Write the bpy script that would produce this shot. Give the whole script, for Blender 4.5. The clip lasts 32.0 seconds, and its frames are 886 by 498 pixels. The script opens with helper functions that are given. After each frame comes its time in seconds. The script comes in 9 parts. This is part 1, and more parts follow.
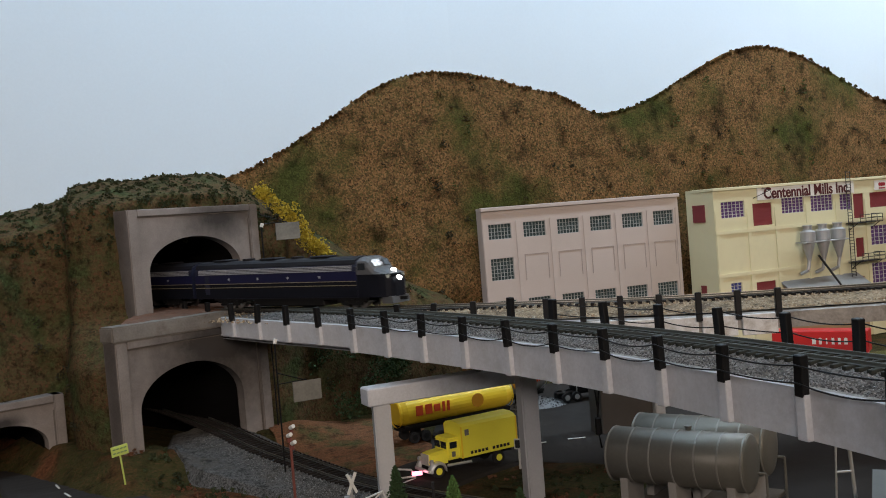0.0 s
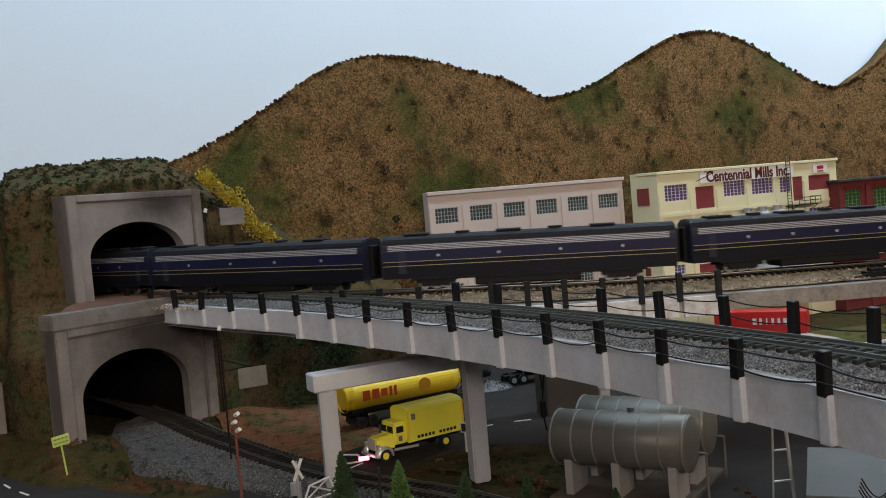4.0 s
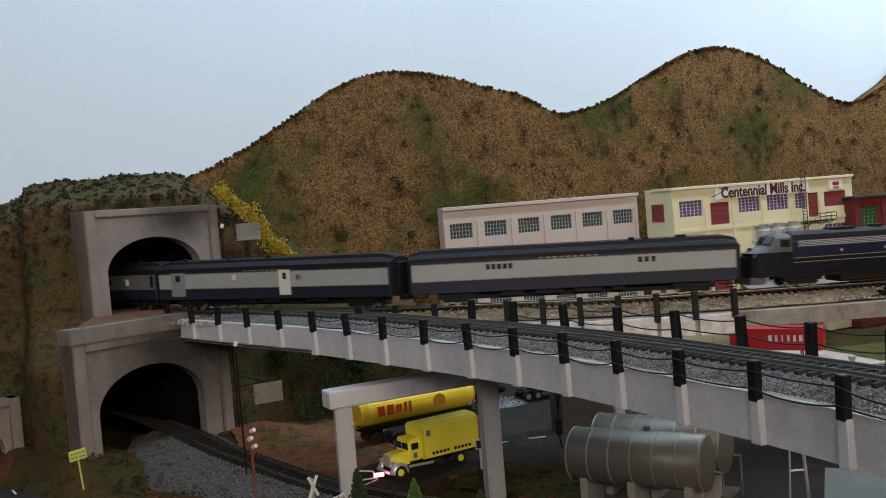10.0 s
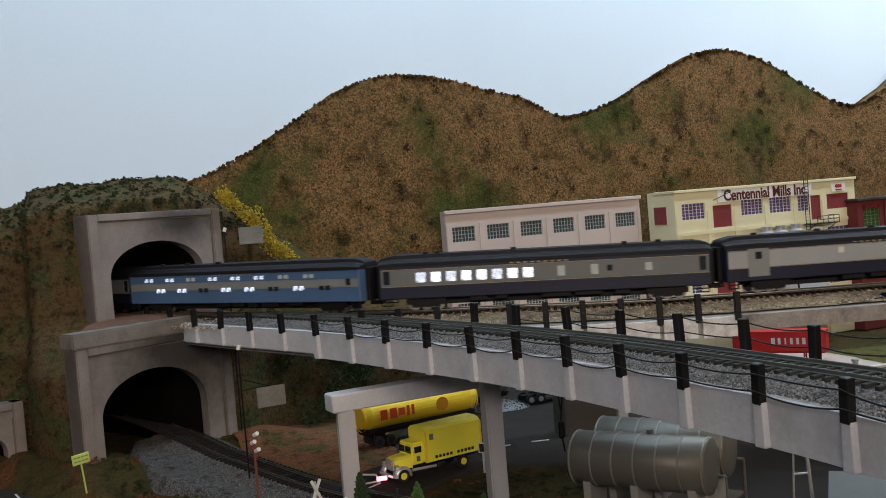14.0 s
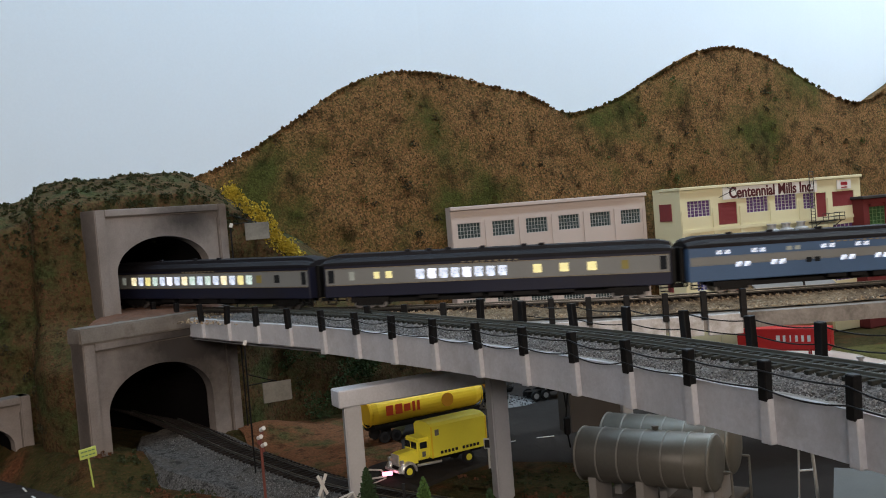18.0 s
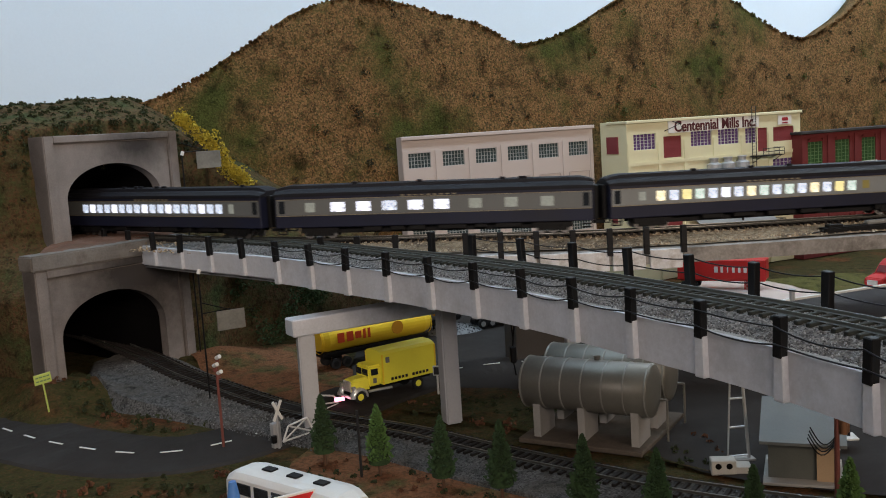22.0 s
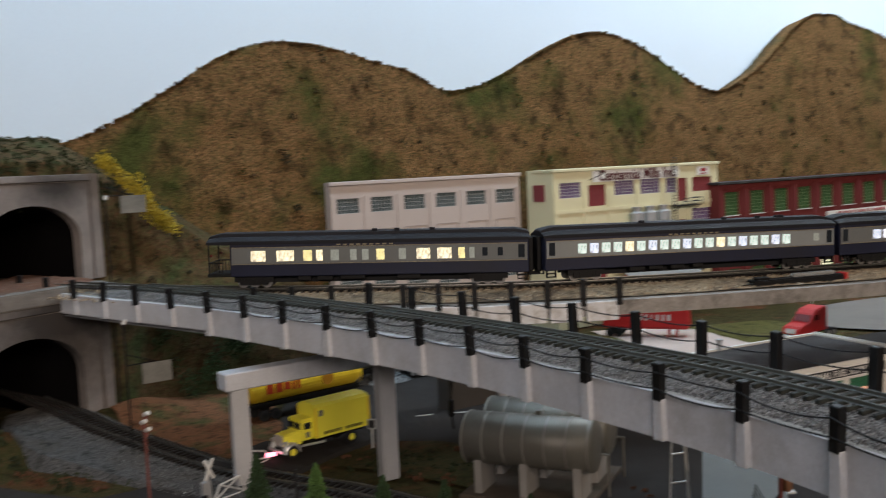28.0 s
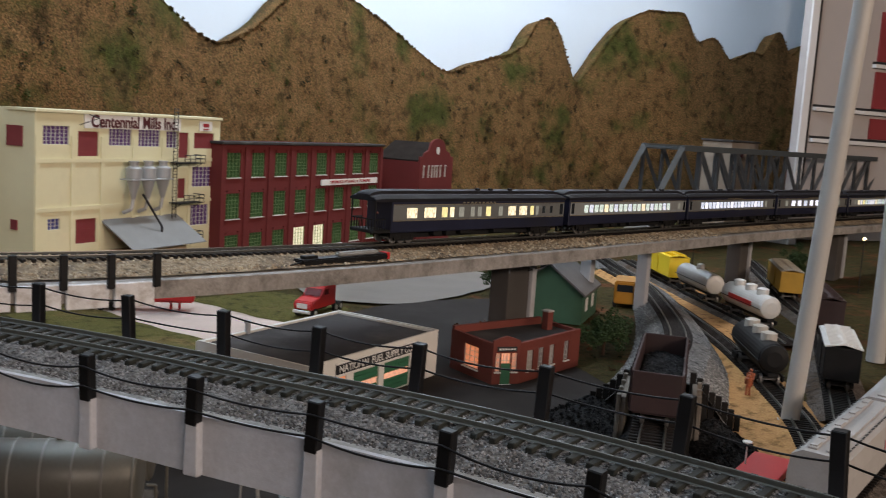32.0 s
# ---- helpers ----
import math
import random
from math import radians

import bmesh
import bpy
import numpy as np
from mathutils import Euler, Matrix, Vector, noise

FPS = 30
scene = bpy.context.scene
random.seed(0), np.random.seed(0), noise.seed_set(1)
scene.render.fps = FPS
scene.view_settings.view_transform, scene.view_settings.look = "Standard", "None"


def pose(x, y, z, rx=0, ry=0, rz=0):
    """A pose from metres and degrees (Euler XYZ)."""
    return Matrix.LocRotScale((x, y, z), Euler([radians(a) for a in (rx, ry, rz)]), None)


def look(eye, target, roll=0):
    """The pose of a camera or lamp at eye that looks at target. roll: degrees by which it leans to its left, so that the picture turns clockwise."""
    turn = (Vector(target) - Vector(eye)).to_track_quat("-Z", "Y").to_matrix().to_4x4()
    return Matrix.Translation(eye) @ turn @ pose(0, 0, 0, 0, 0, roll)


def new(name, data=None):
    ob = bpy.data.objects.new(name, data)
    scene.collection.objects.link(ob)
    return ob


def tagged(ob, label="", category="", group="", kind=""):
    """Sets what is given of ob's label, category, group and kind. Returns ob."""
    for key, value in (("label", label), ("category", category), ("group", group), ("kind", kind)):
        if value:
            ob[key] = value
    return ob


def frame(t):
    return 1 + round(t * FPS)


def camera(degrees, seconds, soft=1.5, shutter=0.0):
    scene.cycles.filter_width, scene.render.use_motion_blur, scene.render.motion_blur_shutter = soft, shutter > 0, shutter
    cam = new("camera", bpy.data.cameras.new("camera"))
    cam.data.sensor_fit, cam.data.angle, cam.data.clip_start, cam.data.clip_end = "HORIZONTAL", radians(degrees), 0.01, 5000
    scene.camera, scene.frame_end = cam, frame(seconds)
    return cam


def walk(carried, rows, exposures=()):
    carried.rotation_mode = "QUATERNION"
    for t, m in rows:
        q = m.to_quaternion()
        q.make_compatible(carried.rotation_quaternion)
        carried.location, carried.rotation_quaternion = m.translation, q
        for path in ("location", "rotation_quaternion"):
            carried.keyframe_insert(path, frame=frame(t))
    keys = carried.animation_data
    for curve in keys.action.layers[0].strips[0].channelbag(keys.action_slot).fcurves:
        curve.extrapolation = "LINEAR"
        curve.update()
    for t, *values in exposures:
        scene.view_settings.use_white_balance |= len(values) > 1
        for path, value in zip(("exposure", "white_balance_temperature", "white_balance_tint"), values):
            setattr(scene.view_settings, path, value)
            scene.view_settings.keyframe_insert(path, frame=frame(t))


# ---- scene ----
cam = camera(50.0, 32.0, soft=1.0, shutter=0.5)
PATH = [
    (0, pose(0.0076, 0.0030, 0.2185, 88.24, 4.58, -0.17)),
    (0.5, pose(0.0080, 0.0032, 0.2189, 88.16, 4.69, -0.44)),
    (1, pose(0.0079, 0.0029, 0.2189, 88.18, 4.50, -0.63)),
    (1.5, pose(0.0093, 0.0033, 0.2183, 88.06, 4.45, -0.91)),
    (2, pose(0.0106, 0.0029, 0.2195, 87.69, 4.65, -1.53)),
    (2.5, pose(0.0113, 0.0032, 0.2196, 87.33, 4.78, -2.26)),
    (3, pose(0.0121, 0.0040, 0.2191, 87.07, 4.77, -2.85)),
    (3.5, pose(0.0118, 0.0033, 0.2198, 86.94, 4.82, -3.22)),
    (5.5, pose(0.0113, 0.0031, 0.2200, 87.06, 4.67, -3.10)),
    (6, pose(0.0112, 0.0032, 0.2207, 87.07, 4.68, -3.23)),
    (6.5, pose(0.0112, 0.0029, 0.2213, 87.13, 4.66, -3.28)),
    (7, pose(0.0097, 0.0022, 0.2225, 87.22, 4.63, -3.22)),
    (7.5, pose(0.0093, 0.0015, 0.2223, 87.39, 4.66, -2.95)),
    (8, pose(0.0098, 0.0020, 0.2225, 87.48, 4.71, -2.72)),
    (8.5, pose(0.0095, 0.0017, 0.2221, 87.59, 4.69, -2.67)),
    (9, pose(0.0095, 0.0016, 0.2228, 87.62, 4.69, -2.63)),
    (9.5, pose(0.0089, 0.0011, 0.2232, 87.69, 4.63, -2.55)),
    (10, pose(0.0091, 0.0010, 0.2240, 87.77, 4.62, -2.44)),
    (10.5, pose(0.0096, 0.0016, 0.2237, 87.80, 4.67, -2.43)),
    (11, pose(0.0090, 0.0008, 0.2238, 87.84, 4.69, -2.54)),
    (11.5, pose(0.0090, 0.0012, 0.2243, 87.90, 4.74, -2.50)),
    (12, pose(0.0085, 0.0004, 0.2243, 87.98, 4.65, -2.41)),
    (12.5, pose(0.0087, 0.0005, 0.2247, 87.99, 4.69, -2.30)),
    (13, pose(0.0086, 0.0005, 0.2245, 87.99, 4.68, -2.30)),
    (13.5, pose(0.0088, 0.0009, 0.2240, 87.99, 4.70, -2.31)),
    (14, pose(0.0088, 0.0010, 0.2242, 87.97, 4.73, -2.31)),
    (14.5, pose(0.0077, 0.0001, 0.2247, 87.98, 4.69, -2.30)),
    (16.5, pose(0.0083, 0.0002, 0.2245, 88.08, 4.60, -2.06)),
    (17, pose(0.0074, -0.0003, 0.2250, 88.08, 4.57, -2.10)),
    (17.5, pose(0.0074, -0.0001, 0.2242, 88.05, 4.56, -2.00)),
    (18, pose(0.0069, -0.0009, 0.2242, 87.78, 4.55, -2.06)),
    (18.5, pose(0.0059, -0.0028, 0.2246, 87.24, 4.32, -2.56)),
    (19, pose(0.0042, -0.0074, 0.2276, 86.40, 4.23, -3.34)),
    (19.5, pose(0.0039, -0.0111, 0.2288, 85.43, 4.23, -3.99)),
    (20, pose(0.0048, -0.0131, 0.2292, 84.18, 4.31, -4.68)),
    (20.5, pose(0.0034, -0.0155, 0.2316, 83.23, 3.93, -5.07)),
    (21, pose(0.0016, -0.0160, 0.2329, 82.82, 3.82, -5.23)),
    (21.5, pose(0.0016, -0.0171, 0.2340, 82.70, 3.72, -5.30)),
    (22, pose(0.0022, -0.0179, 0.2345, 82.90, 3.60, -5.22)),
    (22.5, pose(0.0018, -0.0188, 0.2353, 83.21, 3.46, -5.07)),
    (23, pose(0.0019, -0.0188, 0.2356, 83.48, 3.45, -4.85)),
    (23.5, pose(0.0017, -0.0183, 0.2349, 83.68, 3.32, -4.77)),
    (24, pose(0.0020, -0.0182, 0.2349, 83.74, 3.33, -4.83)),
    (24.5, pose(0.0010, -0.0190, 0.2359, 83.79, 3.30, -4.90)),
    (25, pose(0.0011, -0.0192, 0.2366, 83.98, 3.26, -4.75)),
    (25.5, pose(0.0014, -0.0191, 0.2368, 84.14, 3.20, -4.56)),
    (27.5, pose(-0.0057, -0.0156, 0.2385, 84.46, 3.24, -5.69)),
    (28, pose(-0.0175, -0.0054, 0.2447, 84.98, 2.62, -10.46)),
    (28.5, pose(-0.0319, 0.0133, 0.2467, 84.90, 1.99, -18.75)),
    (29, pose(-0.0449, 0.0357, 0.2487, 84.64, 1.59, -22.75)),
    (29.5, pose(-0.0489, 0.0673, 0.2484, 83.98, 1.00, -25.52)),
    (30, pose(-0.0434, 0.0905, 0.2485, 83.02, 0.31, -29.90)),
    (30.5, pose(-0.0435, 0.1066, 0.2501, 82.78, -1.11, -33.73)),
    (31, pose(-0.0392, 0.1290, 0.2491, 82.78, -1.92, -36.60)),
    (31.5, pose(-0.0332, 0.1413, 0.2482, 82.85, -2.64, -39.83)),
    (32, pose(-0.0267, 0.1514, 0.2434, 82.53, -3.72, -42.60)),
]
walk(cam, PATH, [(0, -0.07, 6500, 10), (17, -0.07, 6500, 10), (20, -0.05, 6500, 10), (27.5, -0.06, 6530, 10.5), (30, -0.06, 6650, 12.5), (32, -0.04, 6740, 14.5)])

# ---- light: ceiling lamps of the layout room, two added fills for the sky wall, a dim room around ----
scene.view_settings.exposure = 0.0
world = bpy.data.worlds.new("room_air")
scene.world = world
world.use_nodes = True
world.node_tree.nodes["Background"].inputs[0].default_value = (0.9, 0.95, 1.0, 1)
world.node_tree.nodes["Background"].inputs[1].default_value = 0.004


def lamp(name, eye, target, sx, sy, watts, colour):
    data = bpy.data.lights.new(name, "AREA")
    data.shape, data.size, data.size_y, data.energy, data.color = "RECTANGLE", sx, sy, watts, colour
    ob = new(name, data)
    ob.matrix_world = look(eye, target)
    return ob


lamp("ceiling_lamp_right", (1.10, -2.05, 1.02), (0.8, 1.2, 0.05), 1.2, 0.3, 31.0, (1.0, 0.81, 0.64))
lamp("ceiling_lamp_left", (-0.40, -2.05, 1.02), (0.0, 1.2, 0.10), 1.2, 0.3, 22.5, (1.0, 0.87, 0.80))
# added fill lights, no known fixture: they brighten the painted sky
lamp("strip_lamp_left", (0.0, 0.85, 1.33), (-0.12, 1.30, 0.75), 1.2, 0.08, 9.0, (0.62, 0.83, 1.0))
lamp("strip_lamp_right", (1.5, 1.35, 1.33), (1.36, 1.83, 0.75), 1.4, 0.08, 22.0, (0.84, 0.93, 1.0))


# ---- materials ----
def nodes_of(name):
    m = bpy.data.materials.new(name)
    m.use_nodes = True
    t = m.node_tree
    return m, t, t.nodes, t.links, t.nodes["Principled BSDF"]


def noise_node(t, scale, detail=3.0, rough=0.6, space="Object"):
    tc = t.nodes.new("ShaderNodeTexCoord")
    n = t.nodes.new("ShaderNodeTexNoise")
    n.inputs["Scale"].default_value, n.inputs["Detail"].default_value, n.inputs["Roughness"].default_value = scale, detail, rough
    t.links.new(tc.outputs[space], n.inputs["Vector"])
    return n


def ramp(t, src, stops):
    r = t.nodes.new("ShaderNodeValToRGB")
    e = r.color_ramp.elements
    while len(e) < len(stops):
        e.new(0.5)
    for k, (pos, col) in zip(e, stops):
        k.position, k.color = pos, (*col, 1)
    t.links.new(src, r.inputs[0])
    return r


def mixed(t, fac, a, b, kind="MIX"):
    m = t.nodes.new("ShaderNodeMix")
    m.data_type, m.blend_type = "RGBA", kind
    for sock, v in ((m.inputs[0], fac), (m.inputs[6], a), (m.inputs[7], b)):
        if hasattr(v, "is_output"):
            t.links.new(v, sock)
        else:
            sock.default_value = (*v, 1) if isinstance(v, tuple) else v
    return m.outputs[2]


def mat(name, col, rough=0.6, metal=0.0, fine=900.0, coarse=40.0, amount=0.18, stain=None, bump=0.15, dist=0.0004, spec=0.4, rand=0.0):
    """Paint, plastic, plaster, card: a colour with grain, slow variation, and stains."""
    m, t, ns, ls, b = nodes_of(name)
    lo, hi = tuple(c * (1 - amount) for c in col), tuple(min(1, c * (1 + amount)) for c in col)
    n1, n2 = noise_node(t, coarse, 4), noise_node(t, fine, 2)
    c1 = ramp(t, n1.outputs[0], [(0.3, lo), (0.7, hi)]).outputs[0]
    c2 = mixed(t, 0.35, c1, ramp(t, n2.outputs[0], [(0.3, lo), (0.7, hi)]).outputs[0])
    if stain:
        n3 = noise_node(t, coarse * 0.6, 6, 0.7)
        f = ramp(t, n3.outputs[0], [(0.52, (0, 0, 0)), (0.72, (1, 1, 1))]).outputs[0]
        c2 = mixed(t, f, c2, stain)
    if rand:
        oi = t.nodes.new("ShaderNodeObjectInfo")
        g = ramp(t, oi.outputs["Random"], [(0.0, (1 - rand,) * 3), (1.0, (1,) * 3)]).outputs[0]
        c2 = mixed(t, 1.0, c2, g, "MULTIPLY")
    ls.new(c2, b.inputs["Base Color"])
    b.inputs["Roughness"].default_value, b.inputs["Metallic"].default_value = rough, metal
    b.inputs["Specular IOR Level"].default_value = spec
    if bump:
        bp = t.nodes.new("ShaderNodeBump")
        bp.inputs["Strength"].default_value, bp.inputs["Distance"].default_value = bump, dist
        ls.new(n2.outputs[0], bp.inputs["Height"])
        ls.new(bp.outputs[0], b.inputs["Normal"])
    return m


def foam(name, cols, patch, fine=420.0, coarse=16.0, bump=0.9, dist=0.002, cut=(0.50, 0.62), rough=0.95):
    """Ground foam and static grass: crumbs of several colours, with larger patches of another."""
    m, t, ns, ls, b = nodes_of(name)
    tc = t.nodes.new("ShaderNodeTexCoord")
    v = t.nodes.new("ShaderNodeTexVoronoi")
    v.inputs["Scale"].default_value = fine
    ls.new(tc.outputs["Object"], v.inputs["Vector"])
    k = len(cols)
    sep = t.nodes.new("ShaderNodeSeparateColor")
    ls.new(v.outputs["Color"], sep.inputs[0])
    crumbs = ramp(t, sep.outputs[0], [(i / max(1, k - 1), c) for i, c in enumerate(cols)]).outputs[0]
    n2 = noise_node(t, coarse, 5, 0.62)
    f = ramp(t, n2.outputs[0], [(cut[0], (0, 0, 0)), (cut[1], (1, 1, 1))]).outputs[0]
    n3 = noise_node(t, coarse * 5, 4, 0.65)
    dark = ramp(t, n3.outputs[0], [(0.30, (0.32, 0.32, 0.32)), (0.50, (1, 1, 1))]).outputs[0]
    pc = ramp(t, sep.outputs[1], [(0.0, tuple(c * 0.6 for c in patch)), (1.0, tuple(c * 1.3 for c in patch))]).outputs[0]
    col = mixed(t, 1.0, mixed(t, f, crumbs, pc), dark, "MULTIPLY")
    ls.new(col, b.inputs["Base Color"])
    b.inputs["Roughness"].default_value, b.inputs["Specular IOR Level"].default_value = rough, 0.1
    bp = t.nodes.new("ShaderNodeBump")
    bp.inputs["Strength"].default_value, bp.inputs["Distance"].default_value = bump, dist
    n4 = noise_node(t, fine * 0.8, 3)
    ls.new(n4.outputs[0], bp.inputs["Height"])
    ls.new(bp.outputs[0], b.inputs["Normal"])
    return m


def glow(name, col, strength, base=(0.5, 0.5, 0.5), vary=0.0):
    """A lit window or lamp lens; vary: how unevenly the inside is lit."""
    m, t, ns, ls, b = nodes_of(name)
    b.inputs["Base Color"].default_value = (*base, 1)
    b.inputs["Roughness"].default_value = 0.25
    b.inputs["Emission Color"].default_value = (*col, 1)
    b.inputs["Emission Strength"].default_value = strength
    if vary:
        n = noise_node(t, 330.0, 4, 0.75)
        g = ramp(t, n.outputs[0], [(0.43, tuple(c * (1 - vary) for c in col)), (0.60, col)]).outputs[0]
        ls.new(g, b.inputs["Emission Color"])
    return m


def glass_mat(name, col=(0.9, 0.95, 1.0), rough=0.05):
    m, t, ns, ls, b = nodes_of(name)
    b.inputs["Base Color"].default_value, b.inputs["Roughness"].default_value = (*col, 1), rough
    b.inputs["Transmission Weight"].default_value, b.inputs["IOR"].default_value = 1.0, 1.2
    return m


M = {
    "sky": mat("painted_sky_wall", (0.66, 0.78, 0.90), 0.9, fine=300, coarse=2.5, amount=0.03, bump=0.05),
    "plaster": mat("white_wall", (0.72, 0.71, 0.70), 0.9, fine=300, coarse=4, amount=0.05, bump=0.1),
    "mountain": foam("brown_foam_mountain", [(0.040, 0.027, 0.013), (0.150, 0.080, 0.034), (0.23, 0.128, 0.054), (0.105, 0.068, 0.026), (0.068, 0.056, 0.021)], (0.052, 0.058, 0.015), 520, 7, cut=(0.515, 0.67)),
    "rock": foam("painted_rock_hill", [(0.05, 0.033, 0.016), (0.092, 0.060, 0.030), (0.075, 0.066, 0.028), (0.11, 0.055, 0.030)], (0.048, 0.062, 0.024), 420, 22, 0.8, 0.002, (0.50, 0.66)),
    "grass": foam("grass_mat", [(0.028, 0.030, 0.009), (0.056, 0.042, 0.016), (0.038, 0.040, 0.012), (0.078, 0.044, 0.019)], (0.12, 0.046, 0.02), 520, 14, cut=(0.53, 0.66)),
    "lawn": foam("green_lawn", [(0.075, 0.076, 0.022), (0.10, 0.095, 0.028), (0.115, 0.095, 0.036)], (0.17, 0.115, 0.05), 600, 12, cut=(0.55, 0.7)),
    "redsoil": foam("red_soil", [(0.16, 0.07, 0.035), (0.22, 0.10, 0.05), (0.12, 0.06, 0.03)], (0.08, 0.08, 0.03), 520, 18),
    "sand": foam("tan_sand", [(0.36, 0.19, 0.075), (0.50, 0.28, 0.12), (0.42, 0.225, 0.09)], (0.26, 0.15, 0.05), 700, 15, 0.5, 0.001, (0.58, 0.72)),
    "asphalt": mat("asphalt_sheet", (0.033, 0.029, 0.027), 0.95, spec=0.1, fine=1400, coarse=14, amount=0.25, stain=(0.045, 0.042, 0.040), bump=0.25),
    "pavement": mat("pale_concrete_lot", (0.17, 0.15, 0.13), 0.85, fine=900, coarse=18, amount=0.12, stain=(0.17, 0.15, 0.125)),
    "pinklot": mat("pinkish_gravel_lot", (0.50, 0.40, 0.35), 0.9, fine=900, coarse=18, amount=0.12, stain=(0.42, 0.35, 0.30), bump=0.4),
    "concrete": mat("portal_concrete", (0.36, 0.33, 0.30), 0.9, fine=700, coarse=22, amount=0.14, stain=(0.24, 0.215, 0.19), bump=0.25),
    "boreblack": mat("bore_shade_black", (0.005, 0.0045, 0.0045), 0.95, spec=0.05, amount=0.2),
    "girder": mat("white_painted_girder", (0.52, 0.535, 0.575), 0.75, fine=450, coarse=38, amount=0.16, stain=(0.39, 0.395, 0.41), bump=0.3, dist=0.0004),
    "parapet": mat("chipped_white_parapet", (0.66, 0.67, 0.69), 0.75, fine=500, coarse=60, amount=0.2, stain=(0.33, 0.30, 0.27), bump=0.5),
    "deckgrey": mat("weathered_grey_deck", (0.27, 0.255, 0.24), 0.9, fine=400, coarse=60, amount=0.38, stain=(0.11, 0.10, 0.09), bump=0.5, dist=0.0008),
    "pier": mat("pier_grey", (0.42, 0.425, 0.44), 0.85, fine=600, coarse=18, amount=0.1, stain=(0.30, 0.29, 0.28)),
    "ballast": foam("grey_ballast", [(0.055, 0.055, 0.057), (0.15, 0.15, 0.152), (0.25, 0.25, 0.245), (0.10, 0.10, 0.10)], (0.17, 0.165, 0.155), 900, 20, 1.0, 0.0015),
    "lowballast": foam("dirty_grey_ballast", [(0.035, 0.034, 0.034), (0.095, 0.093, 0.092), (0.155, 0.153, 0.148), (0.065, 0.063, 0.062)], (0.10, 0.092, 0.082), 900, 20, 1.0, 0.0015),
    "tanballast": foam("tan_ballast", [(0.16, 0.12, 0.08), (0.34, 0.26, 0.17), (0.24, 0.19, 0.13), (0.42, 0.36, 0.27)], (0.15, 0.12, 0.09), 900, 25, 1.0, 0.0012),
    "dirtballast": foam("brown_grey_ballast", [(0.045, 0.037, 0.032), (0.11, 0.095, 0.085), (0.17, 0.15, 0.135), (0.08, 0.06, 0.05)], (0.10, 0.07, 0.05), 900, 20, 1.0, 0.0015),
    "tie": mat("black_plastic_tie", (0.018, 0.015, 0.014), 0.7, spec=0.2, amount=0.3, rand=0.35),
    "tiegreen": mat("grey_green_tie", (0.022, 0.025, 0.022), 0.7, spec=0.25, amount=0.3, rand=0.35),
    "rail": mat("steel_rail_side", (0.10, 0.10, 0.09), 0.45, 0.6, amount=0.2),
    "railnear": mat("grey_green_rail", (0.085, 0.095, 0.088), 0.55, 0.2, amount=0.2),
    "railshine": mat("bright_rail", (0.26, 0.25, 0.23), 0.35, 0.9, amount=0.1, bump=0.02),
    "post": mat("black_post", (0.006, 0.006, 0.007), 0.5, spec=0.25, amount=0.3, rand=0.2),
    "wire": mat("black_cable", (0.005, 0.005, 0.006), 0.5, spec=0.25, amount=0.2),
    "room": mat("dim_room_wall", (0.12, 0.11, 0.10), 0.9, coarse=3, amount=0.05),
    "floor": mat("room_floor", (0.06, 0.05, 0.045), 0.8, coarse=3),
}


# ---- mesh helpers ----
def bm_():
    return bmesh.new()


def box(bm, c, s, rz=0.0, m=None):
    """A box with centre c and sizes s, turned rz degrees about z."""
    t = Matrix.Translation(c) @ Matrix.Rotation(radians(rz), 4, "Z") @ Matrix.Diagonal((*s, 1))
    if m is not None:
        t = m @ t
    bmesh.ops.create_cube(bm, size=1.0, matrix=t)
    return bm


def bevelled(bm, w, seg=1):
    bmesh.ops.bevel(bm, geom=[e for e in bm.edges], offset=w, segments=seg, affect="EDGES", clamp_overlap=True)
    return bm


def rod(bm, a, b, r, seg=8, r2=None):
    """A round bar from a to b."""
    a, b = Vector(a), Vector(b)
    d = b - a
    t = Matrix.Translation((a + b) / 2) @ d.to_track_quat("Z", "Y").to_matrix().to_4x4()
    bmesh.ops.create_cone(bm, cap_ends=True, segments=seg, radius1=r, radius2=r if r2 is None else r2, depth=d.length, matrix=t)
    return bm


def extrude(bm, outline, y0, y1, m=None):
    """A plate: an outline of (x, z) points, from y0 to y1."""
    m = m or Matrix()
    f = [bm.verts.new(m @ Vector((x, y0, z))) for x, z in outline]
    g = [bm.verts.new(m @ Vector((x, y1, z))) for x, z in outline]
    bm.faces.new(f)
    bm.faces.new(g[::-1])
    for i in range(len(f)):
        j = (i + 1) % len(f)
        bm.faces.new((f[j], f[i], g[i], g[j]))
    return bm


def loft(bm, rings, caps=True):
    rows = [[bm.verts.new(p) for p in r] for r in rings]
    for a, b in zip(rows, rows[1:]):
        for i in range(len(a)):
            j = (i + 1) % len(a)
            bm.faces.new((a[i], a[j], b[j], b[i]))
    if caps:
        bm.faces.new(rows[0][::-1])
        bm.faces.new(rows[-1])
    return bm


def strip(bm, rows):
    """A sheet through rows of points."""
    vs = [[bm.verts.new(p) for p in r] for r in rows]
    for a, b in zip(vs, vs[1:]):
        for i in range(len(a) - 1):
            bm.faces.new((a[i], a[i + 1], b[i + 1], b[i]))
    return bm


def mesh_of(name, bm, material, smooth=False):
    bmesh.ops.recalc_face_normals(bm, faces=bm.faces[:])
    me = bpy.data.meshes.new(name)
    bm.to_mesh(me)
    bm.free()
    for m in material if isinstance(material, (list, tuple)) else [material]:
        me.materials.append(m)
    if smooth:
        for p in me.polygons:
            p.use_smooth = True
    return me


